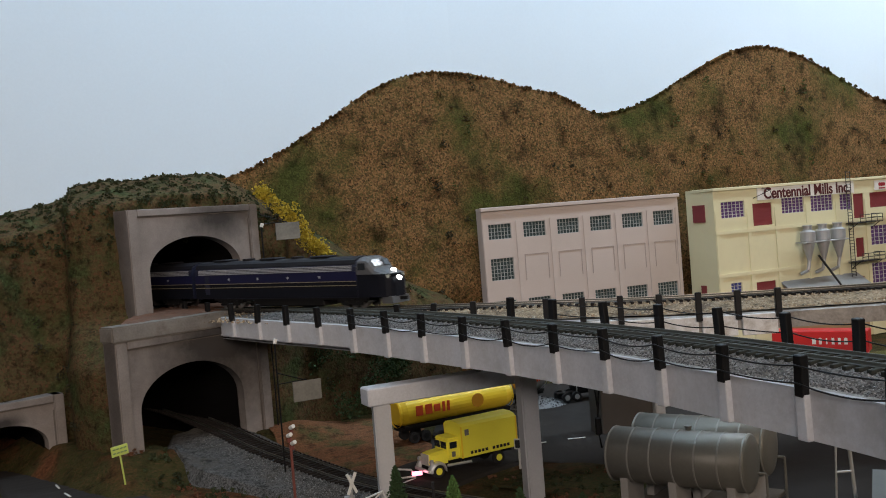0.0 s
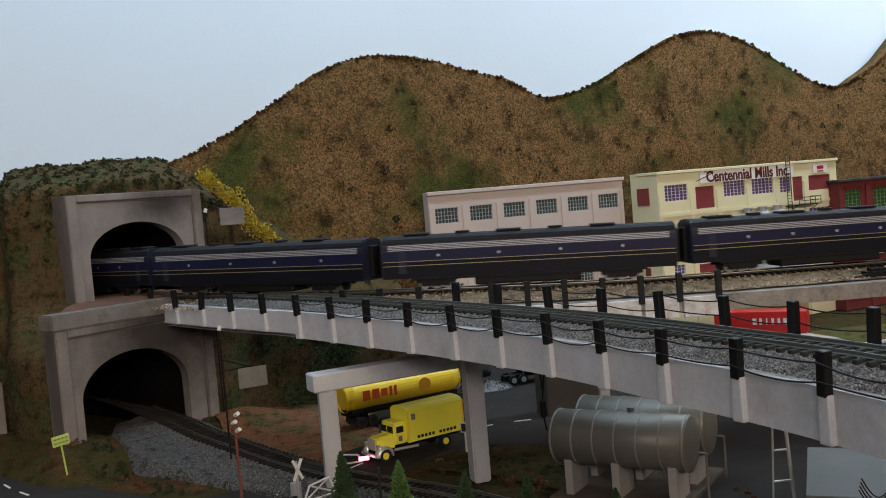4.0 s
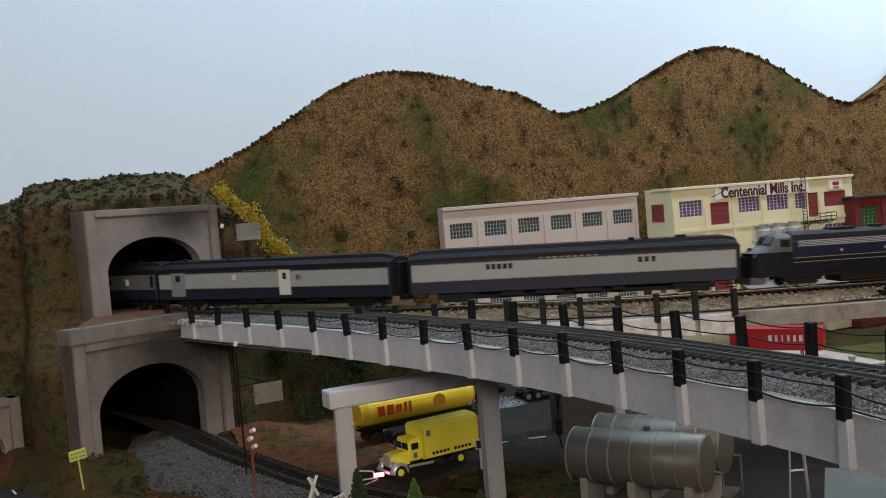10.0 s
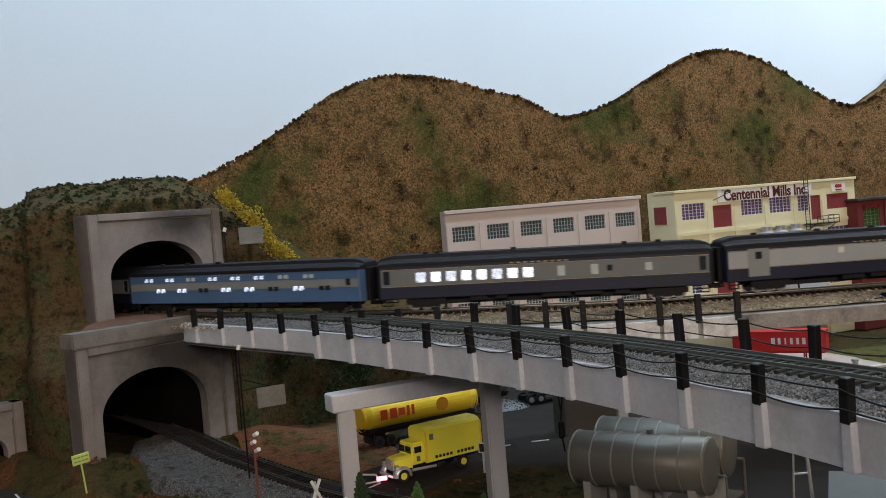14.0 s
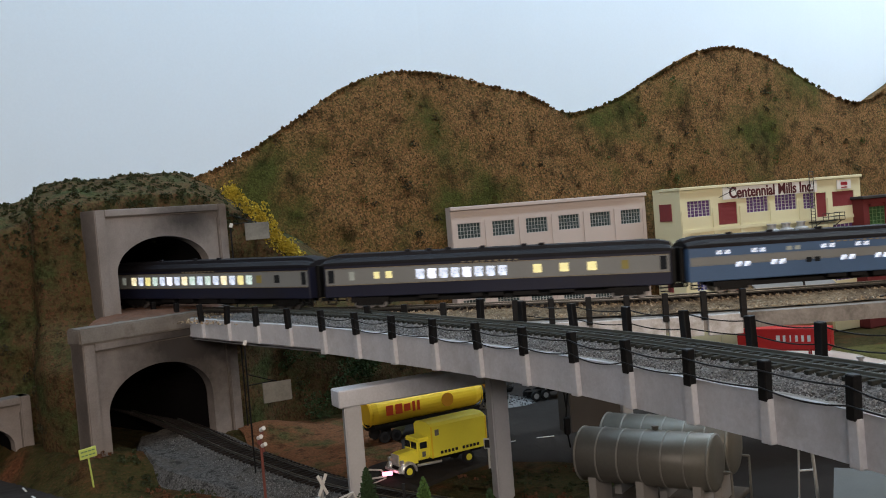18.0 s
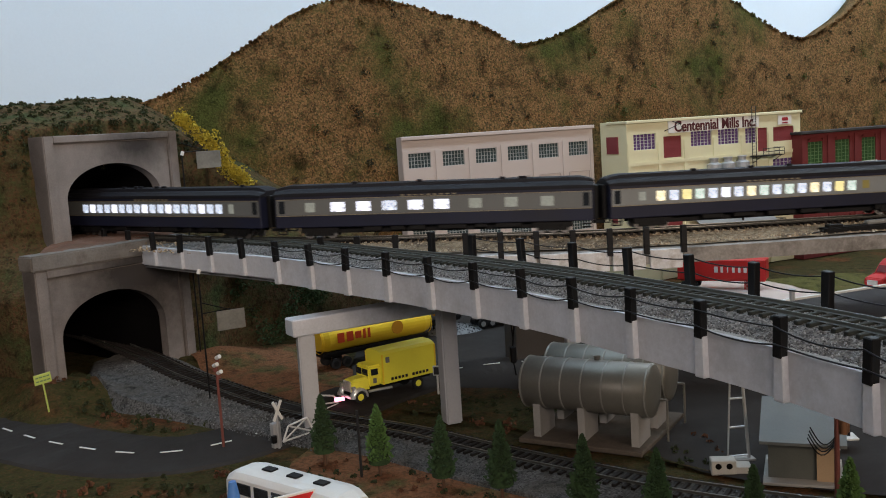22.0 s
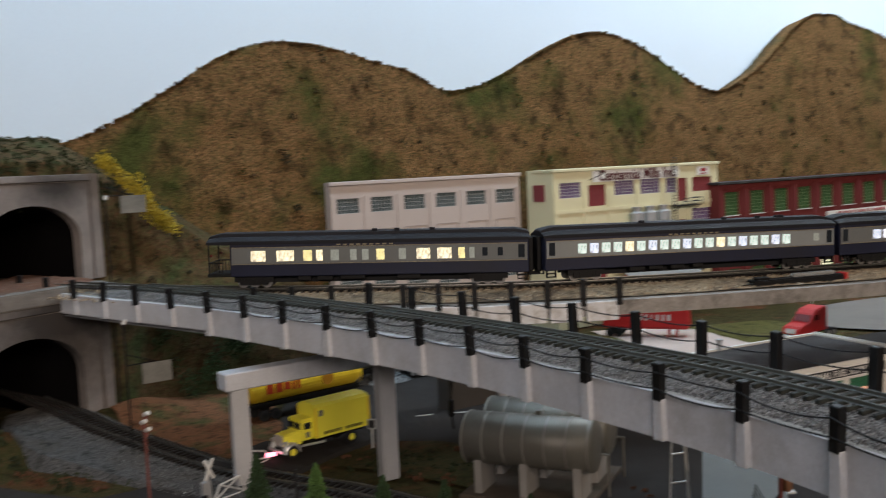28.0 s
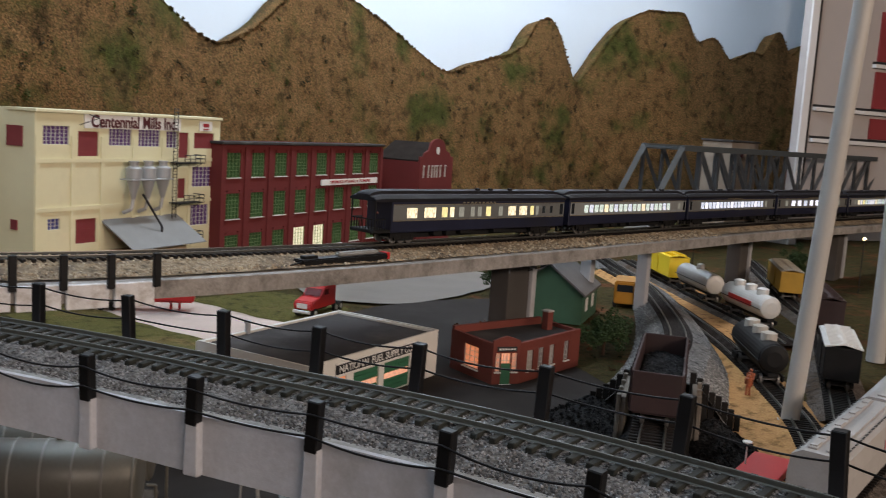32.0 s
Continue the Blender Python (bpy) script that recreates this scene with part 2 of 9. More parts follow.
def part(name, bm, material, parent=None, label="", smooth=False, at=None):
    ob = new(name, mesh_of(name, bm, material, smooth))
    if parent is not None:
        ob.parent = parent
    if at is not None:
        ob.matrix_basis = at
    return tagged(ob, label)


def thing(name, label, category, at=None, group="", kind=""):
    ob = new(name)
    ob.empty_display_size = 0.01
    if at is not None:
        ob.matrix_basis = at
    return tagged(ob, label, category, group, kind)


def copies(me, name, parent, poses):
    """Parts that share one mesh."""
    for m in poses:
        ob = new(name, me)
        ob.parent = parent
        ob.matrix_basis = m


class Way:
    """A smooth line through points (x, y, z), by its length."""

    def __init__(self, pts, n=24):
        c = [Vector(p) for p in pts]
        c = [2 * c[0] - c[1]] + c + [2 * c[-1] - c[-2]]
        self.p = []
        for i in range(1, len(c) - 2):
            a, b, d, e = c[i - 1 : i + 3]
            for k in range(n):
                u = k / n
                self.p.append(0.5 * (2 * b + (d - a) * u + (2 * a - 5 * b + 4 * d - e) * u * u + (3 * b - a - 3 * d + e) * u**3))
        self.p.append(c[-2])
        self.s = [0.0]
        for a, b in zip(self.p, self.p[1:]):
            self.s.append(self.s[-1] + (b.xy - a.xy).length)
        self.length = self.s[-1]

    def at(self, s):
        i = int(np.searchsorted(self.s, s)) - 1
        i = max(0, min(len(self.p) - 2, i))
        u = (s - self.s[i]) / (self.s[i + 1] - self.s[i])
        return self.p[i].lerp(self.p[i + 1], u)

    def side(self, s, off, z=0.0):
        """off metres to the left of the way, z above it."""
        a, b = self.at(s - 0.004), self.at(s + 0.004)
        d = (b - a).normalized()
        return self.at(s) + Vector((-d.y, d.x, 0)).normalized() * off + Vector((0, 0, z))

    def turn(self, s):
        a, b = self.at(s - 0.004), self.at(s + 0.004)
        return math.atan2(b.y - a.y, b.x - a.x)

    def place(self, s, off=0.0, z=0.0):
        p = self.side(s, off, z)
        return Matrix.Translation(p) @ Matrix.Rotation(self.turn(s), 4, "Z")

    def sweep(self, bm, s0, s1, prof, step=0.01, jitter=0.0):
        """Sweeps a profile of (off, z) along the way, as an open or closed sheet."""
        n = max(2, int((s1 - s0) / step) + 1)
        rows = []
        for i in range(n):
            s = s0 + (s1 - s0) * i / (n - 1)
            row = [self.side(s, o, z) for o, z in prof]
            if jitter:
                row = [p + Vector((0, 0, (noise.noise(p * 900) + noise.noise(p * 300)) * jitter)) for p in row]
            rows.append(row)
        return strip(bm, rows)

# ---- the plan: lines on which the place is laid out ----
RIDGE = Way([(-0.30, 1.16, 0), (0.02, 1.29, 0), (0.22, 1.36, 0), (0.42, 1.45, 0), (0.74, 1.60, 0), (1.09, 1.73, 0), (1.5, 1.85, 0), (1.9, 1.92, 0), (2.3, 1.92, 0), (2.7, 1.82, 0)])
MAIN = Way([(-0.433, 1.175, 0.1465), (-0.309, 1.066, 0.1465), (-0.216, 0.984, 0.1459), (-0.103, 0.902, 0.1442), (0.0, 0.853, 0.1427), (0.103, 0.83, 0.1404),
            (0.204, 0.814, 0.1376), (0.3, 0.808, 0.1363), (0.411, 0.815, 0.1339), (0.527, 0.828, 0.1314), (0.66, 0.839, 0.1301), (0.807, 0.849, 0.1293),
            (1.114, 0.886, 0.1259), (1.393, 0.914, 0.1239), (1.783, 0.937, 0.1211), (2.23, 0.956, 0.1205), (3.16, 0.984, 0.1205), (3.9, 1.0, 0.1205), (5.0, 1.0, 0.1205)], 40)
HIDDEN = Way([(3.1, 2.22, 0.1465), (2.3, 2.20, 0.1465), (1.5, 2.12, 0.1465), (0.9, 1.95, 0.1465), (0.4, 1.76, 0.1465), (0.0, 1.62, 0.1465), (-0.3, 1.53, 0.1465), (-0.5, 1.49, 0.1465), (-0.61, 1.41, 0.1465), (-0.61, 1.32, 0.1465), (-0.53, 1.255, 0.1465), (-0.433, 1.175, 0.1465)], 40)
NEAR = Way([(-0.30, 1.045, 0.1395), (-0.245, 0.985, 0.139), (-0.16, 0.887, 0.138), (-0.073, 0.79, 0.137), (-0.013, 0.71, 0.136), (0.045, 0.63, 0.135), (0.0958, 0.542, 0.135),
            (0.136, 0.452, 0.135), (0.173, 0.36, 0.135), (0.196, 0.262, 0.135), (0.206, 0.164, 0.135), (0.204, 0.066, 0.135), (0.19, -0.05, 0.135), (0.17, -0.25, 0.135)])
LOWER = Way([(-0.40, 1.19, 0.027), (-0.305, 1.07, 0.027), (-0.227, 0.964, 0.023), (-0.184, 0.909, 0.017), (-0.140, 0.862, 0.0115), (-0.084, 0.797, 0.0075), (-0.025, 0.737, 0.007), (0.03, 0.69, 0.007),
             (0.075, 0.64, 0.007), (0.125, 0.589, 0.007), (0.19, 0.53, 0.007), (0.28, 0.47, 0.007), (0.42, 0.41, 0.007)])
ROAD = Way([(-0.47, 1.06, 0), (-0.40, 0.935, 0), (-0.345, 0.845, 0), (-0.29, 0.786, 0), (-0.249, 0.752, 0), (-0.211, 0.727, 0), (-0.179, 0.713, 0), (-0.145, 0.712, 0), (-0.105, 0.73, 0), (-0.055, 0.775, 0),
            (-0.005, 0.835, 0), (0.05, 0.878, 0), (0.13, 0.90, 0), (0.24, 0.88, 0)])
YARD = Way([(0.40, 0.432, 0.042), (0.489, 0.492, 0.042), (0.583, 0.551, 0.042), (0.716, 0.633, 0.040), (0.846, 0.706, 0.033), (0.973, 0.798, 0.023), (1.122, 0.921, 0.014), (1.237, 1.026, 0.009), (1.35, 1.156, 0.006), (1.50, 1.34, 0.006)])
YARD2 = Way([(0.66, 0.45, 0.006), (0.76, 0.52, 0.006), (0.842, 0.592, 0.006), (0.931, 0.675, 0.006), (1.04, 0.79, 0.006), (1.20, 0.98, 0.006), (1.36, 1.20, 0.006)])
YARD4 = Way([(1.05, 0.67, 0.006), (1.112, 0.739, 0.006), (1.196, 0.855, 0.006), (1.26, 0.945, 0.006), (1.357, 1.073, 0.006), (1.50, 1.26, 0.006)])
YARD5 = Way([(0.47, 0.392, 0.006), (0.632, 0.424, 0.006), (0.805, 0.458, 0.006), (1.0, 0.51, 0.006), (1.25, 0.57, 0.006)])
YARD3 = Way([(0.78, 0.49, 0.006), (0.889, 0.547, 0.006), (0.983, 0.598, 0.006), (1.10, 0.66, 0.006), (1.226, 0.73, 0.006), (1.36, 0.84, 0.006), (1.506, 0.948, 0.006), (1.8, 1.17, 0.006)])

# peaks of the mountain range: place along the ridge, height, spread to either side
PEAKS = [(0.334, 0.417, 0.145, 0.188), (0.507, 0.372, 0.25, 0.058), (0.952, 0.381, 0.456, 0.259), (0.891, 0.448, 0.185, 0.192), (1.499, 0.455, 0.238, 0.053), (1.46, 0.496, 0.117, 0.378),
         (2.267, 0.436, 0.27, 0.014), (2.389, 0.55, 0.11, 0.096), (2.818, 0.506, 0.024, 0.244), (2.787, 0.596, 0.163, 0.13), (2.94, 0.626, 0.204, 0.075), (3.072, 0.565, 0.1, 0.085),
         (3.256, 0.539, 0.152, 0.057), (3.356, 0.613, 0.068, 0.059), (3.496, 0.589, 0.119, 0.197)]


def ridge_height(s):
    total = 0.0
    for c, h, wl, wr in PEAKS:
        c *= 1.008
        w = (wl if s < c else wr) + 0.01
        total += ((h - 0.26) * math.exp(-(((s - c) / w) ** 2) / 2)) ** 6
    return 0.26 + total ** (1 / 6)


def fine_noise(p, k):
    return noise.noise(Vector(p) * k)


def step01(u):
    u = min(1.0, max(0.0, u))
    return u * u * (3 - 2 * u)


def mound(x, y):
    """Height of the bank on which the lower tunnel portal stands."""
    dx, dy = x + 0.3006, y - 0.8735
    along, ahead = dx * 0.68 + dy * 0.733, dx * 0.733 - dy * 0.68
    side = step01((along + 0.045) / 0.04) * step01((0.27 - along) / 0.08)
    off = (x + 0.227) * -0.76 + (y - 0.964) * -0.65
    bed = step01((off + 0.035) / 0.02) * step01((0.072 - off) / 0.02)
    return (0.027 - 0.011 * step01(along / 0.17)) * step01(1 - (ahead - 0.002) / 0.07) * side * (1 - 0.55 * bed)


# ---- room: walls, ceiling, floor, lamps ----
def room():
    bm = bm_()
    box(bm, (1.5, -2.6, 0.2), (7.6, 0.1, 2.4))
    tagged(part("wall_south", bm, M["room"]), "dim room wall behind the camera", "wall", kind="structure")
    bm = box(bm_(), (-2.25, -0.15, 0.2), (0.1, 4.9, 2.4))
    tagged(part("wall_west", bm, M["room"]), "dim side wall of the layout room", "wall", kind="structure")
    bm = box(bm_(), (5.25, -0.15, 0.2), (0.1, 4.9, 2.4))
    tagged(part("wall_east", bm, M["room"]), "dim side wall of the layout room", "wall", kind="structure")
    bm = box(bm_(), (1.5, -0.15, 1.45), (7.6, 5.1, 0.1))
    tagged(part("ceiling", bm, M["plaster"]), "white ceiling of the layout room", "ceiling", kind="structure")
    bm = box(bm_(), (1.5, -0.15, -1.05), (7.6, 5.1, 0.1))
    tagged(part("floor", bm, M["floor"]), "dark floor of the layout room", "floor", kind="structure")
    # painted sky: a bent wall behind the mountains
    bm = bm_()
    for off0, off1 in ((0.07, 0.12),):
        rows = [[RIDGE.side(s, off0) + Vector((0, 0, z)) for z in (-0.9, 0.0, 0.7, 1.4)] for s in np.linspace(-1.9, 3.77, 90)]
        rows2 = [[RIDGE.side(s, off1) + Vector((0, 0, z)) for z in (1.4, 0.7, 0.0, -0.9)] for s in np.linspace(-1.9, 3.77, 90)]
        strip(bm, [a + b for a, b in zip(rows, rows2)])
    tagged(part("wall_north", bm, M["sky"], smooth=False), "wall painted as pale blue sky behind the mountains", "wall", kind="structure")
    bm = box(bm_(), (3.50, 1.45, 0.25), (1.1, 0.05, 2.3), -28)
    tagged(part("wall_corner", bm, M["plaster"]), "pale grey wall past the end of the sky", "wall", kind="structure")


room()


# ---- ground ----
def sheet(name, pts, z, material, label, category, wobble=0.0, step=0.012, kind="structure"):
    """A flat patch with an outline of points, softened by a smooth line through them."""
    w = Way([(*p, 0) for p in pts] + [(*pts[0], 0)], 8)
    n = max(12, int(w.length / step))
    bm = bm_()
    vs = []
    for i in range(n):
        p = w.at(w.length * i / n)
        p = p + Vector((fine_noise(p, 30), fine_noise(p + Vector((5, 5, 5)), 30), 0)) * wobble
        vs.append(bm.verts.new((p.x, p.y, z)))
    f = bm.faces.new(vs)
    if f.normal.z < 0:
        f.normal_flip()
    if max(mound(*p) for p in pts) > 0:
        for k, normal in ((0, (1, 0, 0)), (1, (0, 1, 0))):
            lo, hi = min(v.co[k] for v in bm.verts), max(v.co[k] for v in bm.verts)
            for cut in np.arange(lo + 0.008, hi, 0.008):
                at = [0, 0, z]
                at[k] = float(cut)
                bmesh.ops.bisect_plane(bm, geom=bm.verts[:] + bm.edges[:] + bm.faces[:], plane_co=at, plane_no=normal)
        for v in bm.verts:
            v.co.z += mound(v.co.x, v.co.y)
    bmesh.ops.triangulate(bm, faces=bm.faces[:])
    me = mesh_of(name, bm, material)
    ob = new(name, me)
    return tagged(ob, label, category, kind=kind)


def ground():
    bm = bm_()
    xs = np.concatenate([np.linspace(-2.0, -0.45, 30), np.linspace(-0.44, 0.05, 70), np.linspace(0.1, 5.1, 100)])
    ys = np.concatenate([np.linspace(-0.45, 0.68, 26), np.linspace(0.69, 1.13, 64), np.linspace(1.15, 2.1, 24)])
    rows = []
    for y in ys:
        rows.append([Vector((x, y, -0.0015 + 0.0012 * fine_noise((x, y, 0), 12) + mound(x, y) * (1 + 0.12 * fine_noise((x, y, 4), 60)))) for x in xs])
    strip(bm, rows)
    tagged(part("ground", bm, M["grass"], smooth=True), "layout base covered with brown-green ground foam", "ground", kind="structure")
    sheet("red_soil_bank", [(-0.16, 0.90), (-0.06, 0.80), (-0.03, 0.82), (-0.02, 0.92), (-0.04, 1.04), (-0.12, 1.08), (-0.20, 1.06)], 0.0005, M["redsoil"], "reddish soil bank beside the lower track", "soil", 0.01)
    sheet("red_soil_verge", [(-0.05, 0.70), (0.02, 0.64), (0.10, 0.565), (0.2, 0.47), (0.1, 0.45), (-0.02, 0.58), (-0.06, 0.65)], 0.0005, M["redsoil"], "reddish soil under the row of pines", "soil", 0.008)
    sheet("road_lot", [(-0.02, 0.88), (0.05, 0.84), (0.14, 0.79), (0.175, 0.70), (0.190, 0.62), (0.200, 0.590), (0.235, 0.548), (0.36, 0.48), (0.54, 0.46), (0.66, 0.62), (0.76, 0.77), (0.80, 0.92), (0.98, 1.05), (0.80, 1.11), (0.58, 1.05), (0.36, 1.03), (0.22, 1.17), (0.04, 1.20), (-0.01, 1.05)], 0.0008, M["asphalt"], "dark asphalt lot under the bridges", "road", 0.003)
    sheet("tank_lawn", [(0.02, 0.77), (0.07, 0.735), (0.12, 0.68), (0.17, 0.62), (0.225, 0.555), (0.200, 0.590), (0.188, 0.62), (0.165, 0.70), (0.13, 0.80), (0.07, 0.815)], 0.0014, M["grass"], "worn grass beside the storage tanks", "grass", 0.006)
    sheet("grey_slab", [(0.70, 1.19), (0.78, 1.31), (1.0, 1.36), (1.12, 1.22), (0.99, 1.14), (0.80, 1.105)], 0.0012, M["pavement"], "pale concrete lot behind the bridge", "pavement", 0.003)
    sheet("pink_lot", [(0.42, 1.27), (0.54, 1.25), (0.585, 1.12), (0.60, 1.03), (0.50, 1.0), (0.44, 1.06)], 0.0012, M["pinklot"], "pinkish gravel lot with a red trailer", "lot", 0.004)
    sheet("lawn_east", [(0.55, 1.24), (0.68, 1.24), (0.71, 1.12), (0.66, 1.06), (0.60, 1.05), (0.57, 1.14)], 0.0016, M["lawn"], "green lawn beside the gravel lot", "lawn", 0.006)
    sheet("lawn_west", [(0.33, 1.24), (0.42, 1.24), (0.45, 1.10), (0.47, 1.0), (0.38, 1.02), (0.33, 1.12)], 0.0016, M["lawn"], "green lawn beside the gravel lot", "lawn", 0.006)
    sheet("sand_yard", [(0.60, 0.43), (0.68, 0.58), (0.80, 0.68), (0.90, 0.72), (1.02, 0.80), (1.18, 0.94), (1.34, 1.09), (1.48, 1.16), (1.34, 0.98), (1.15, 0.80), (0.98, 0.68), (0.85, 0.57), (0.72, 0.46)], 0.0006, M["sand"], "tan sand between the yard tracks", "sand", 0.006)
    sheet("yard_lawn", [(0.72, 0.70), (0.76, 0.78), (0.84, 0.80), (0.95, 0.86), (1.05, 0.98), (1.12, 0.96), (1.0, 0.86), (0.88, 0.77), (0.80, 0.71)], 0.0012, M["grass"], "rough grass beside the coal track", "grass", 0.006)
    # the road out of the small tunnel
    bm = bm_()
    ROAD.sweep(bm, 0.0, ROAD.length, [(-0.048, -0.0032), (-0.042, 0.0004), (-0.02, 0.0012), (0.02, 0.0012), (0.042, 0.0004), (0.048, -0.0032)], 0.006, 0.0005)
    road = tagged(part("road", bm, M["asphalt"]), "dark asphalt road with white centre dashes", "road", kind="structure")
    dash = bm_()
    box(dash, (0, 0, 0), (0.017, 0.0016, 0.0005))
    me = mesh_of("dash", dash, mat("road_paint", (0.75, 0.75, 0.72), 0.7, amount=0.1))
    copies(me, "dash", road, [ROAD.place(s, 0.0, 0.0017) for s in np.arange(0.10, ROAD.length - 0.02, 0.0385)])


ground()


# ---- mountains and the rock hill round the tunnels ----
def mountains():
    bm = bm_()
    ss = np.linspace(-1.6, 3.75, 580)
    vv = np.linspace(0, 1, 52)
    rows = []
    for s in ss:
        h = ridge_height(s) if s > 0 else 0.262
        h += 0.004 * fine_noise((s, 0, 0), 14) + 0.0015 * fine_noise((s, 3, 0), 90)
        row = []
        for v in vv:
            lump = 0.016 * fine_noise((s, v * 0.5, 1), 9) * (1 - v) + 0.006 * fine_noise((s, v * h, 2), 28) + 0.0022 * fine_noise((s, v * h, 3), 120)
            row.append(RIDGE.side(s, -0.050 * (1 - v) ** 0.8 + lump * (1 - 0.6 * v)) + Vector((0, 0, h * v)))
        row.append(RIDGE.side(s, 0.05) + Vector((0, 0, h - 0.01)))
        row.append(RIDGE.side(s, 0.055) + Vector((0, 0, -0.01)))
        rows.append(row)
    strip(bm, rows)
    # the railway bores run through its foot
    hit = []
    for f in bm.faces:
        c = f.calc_center_median()
        if c.z < 0.26 and -0.75 < c.x < 0.1:
            for m, w, top in ((UP, UP_W, 0.09), (LO, LO_W, 0.108)):
                q = m.inverted() @ c
                if 0.012 < q.x < w - 0.014 and q.z < top and 0.0 < q.y < 0.43:
                    hit.append(f)
                    break
    bmesh.ops.delete(bm, geom=hit, context="FACES")
    tagged(part("mountain_range", bm, M["mountain"], smooth=True), "brown foam-covered mountain range with green patches", "mountain", kind="structure")


def portal_matrix(a, b, z):
    """Local x from a to b along the face, local y into the hill."""
    d = Vector((b[0] - a[0], b[1] - a[1], 0))
    return Matrix.Translation((a[0], a[1], z)) @ Matrix.Rotation(math.atan2(d.y, d.x), 4, "Z"), d.length


UP, UP_W = portal_matrix((-0.3077, 0.9611), (-0.200, 1.082), 0.140)
LO, LO_W = portal_matrix((-0.3006, 0.8735), (-0.185, 0.998), 0.0)
RD, RD_W = portal_matrix((-0.475, 0.880), (-0.386, 0.958), 0.0)
mountains()


def arch_points(x0, x1, spring, rise, n=18):
    c, r = (x0 + x1) / 2, (x1 - x0) / 2
    return [(c - r * math.cos(math.pi * i / n), spring + rise * math.sin(math.pi * i / n)) for i in range(n + 1)]


def tunnel_portal(name, label, m, w, h, x0, x1, spring, rise, deep, foot, band=0.0115):
    ob = thing(name, label, "tunnel portal", m)
    bm = bm_()
    arch = arch_points(x0, x1, spring, rise, 26)
    # face: left leg, right leg, and the field over the arch, cut as one plate
    outline = [(0, foot), (x0, foot)] + arch + [(x1, foot), (w, foot), (w, h), (0, h)]
    extrude(bm, outline, 0.0, deep)
    part("face", bm, M["portal"], ob)
    for x in (0.0, w - band):
        bm = box(bm_(), (x + band / 2, deep / 2 - 0.0013, (h + foot) / 2), (band, deep + 0.0026, h - foot))
        bevelled(bm, 0.0009, 2)
        part("pilaster", bm, M["portal"], ob)
    bm = box(bm_(), (w / 2, -0.0002, h - 0.0036), (w - 2 * band, 0.0048, 0.0072))
    bevelled(bm, 0.0006)
    part("coping", bm, M["portal"], ob)
    # dark bars inside the right pilaster and the coping: the recess shadow as colour
    for c, size in (((w - band - 0.0006, -0.0003, (h + foot) / 2 - 0.006), (0.0012, 0.0012, h - foot - 0.018)), ((w / 2, -0.0003, h - 0.0079), (w - 2 * band, 0.0012, 0.0012))):
        part("joint", box(bm_(), c, size), M["portalshade"], ob)
    # lining of the bore, near-black: the darkness inside is put into its colour
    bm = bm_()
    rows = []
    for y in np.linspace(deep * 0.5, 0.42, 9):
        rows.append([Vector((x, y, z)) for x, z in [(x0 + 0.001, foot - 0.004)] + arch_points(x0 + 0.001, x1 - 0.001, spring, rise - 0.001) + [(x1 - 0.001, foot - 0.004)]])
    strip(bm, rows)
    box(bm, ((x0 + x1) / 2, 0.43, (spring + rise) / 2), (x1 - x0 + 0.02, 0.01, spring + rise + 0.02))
    part("bore_lining", bm, M["boreblack"], ob)
    return ob


M["portalshade"] = mat("portal_recess_shade", (0.12, 0.105, 0.095), 0.9)


def soot_shade_face(name, cx, cz, sx, sz):
    """Concrete with a sooty patch over the arch crown, which on the lower portal also holds painted shade; place given
    in the portal's own space.
    """
    m, t, ns, ls, b = nodes_of(name)
    n1, n2 = noise_node(t, 22, 5, 0.65), noise_node(t, 700, 2)
    base = mixed(t, 0.3, ramp(t, n1.outputs[0], [(0.3, (0.16, 0.14, 0.13)), (0.7, (0.29, 0.26, 0.245))]).outputs[0], ramp(t, n2.outputs[0], [(0.3, (0.17, 0.15, 0.14)), (0.7, (0.27, 0.245, 0.23))]).outputs[0])
    tc = t.nodes.new("ShaderNodeTexCoord")
    away = t.nodes.new("ShaderNodeVectorMath")
    away.operation = "SUBTRACT"
    away.inputs[1].default_value = (cx, 0, cz)
    ls.new(tc.outputs["Object"], away.inputs[0])
    flat = t.nodes.new("ShaderNodeVectorMath")
    flat.operation = "MULTIPLY"
    flat.inputs[1].default_value = (1 / sx, 0, 1 / sz)
    ls.new(away.outputs[0], flat.inputs[0])
    far = t.nodes.new("ShaderNodeVectorMath")
    far.operation = "LENGTH"
    ls.new(flat.outputs[0], far.inputs[0])
    wob = noise_node(t, 40, 5, 0.7)
    shift = t.nodes.new("ShaderNodeMath")
    shift.operation = "MULTIPLY_ADD"
    shift.inputs[1].default_value = 1.1
    ls.new(wob.outputs[0], shift.inputs[0])
    ls.new(far.outputs["Value"], shift.inputs[2])
    half = t.nodes.new("ShaderNodeMath")
    half.operation = "MULTIPLY"
    half.inputs[1].default_value = 0.5
    ls.new(shift.outputs[0], half.inputs[0])
    f = ramp(t, half.outputs[0], [(0.38, (0.93, 0.93, 0.93)), (0.88, (0.0, 0.0, 0.0))]).outputs[0]
    ls.new(mixed(t, f, base, (0.035, 0.032, 0.032)), b.inputs["Base Color"])
    b.inputs["Roughness"].default_value, b.inputs["Specular IOR Level"].default_value = 0.92, 0.2
    bp = t.nodes.new("ShaderNodeBump")
    bp.inputs["Strength"].default_value, bp.inputs["Distance"].default_value = 0.25, 0.0004
    ls.new(n2.outputs[0], bp.inputs["Height"])
    ls.new(bp.outputs[0], b.inputs["Normal"])
    return m


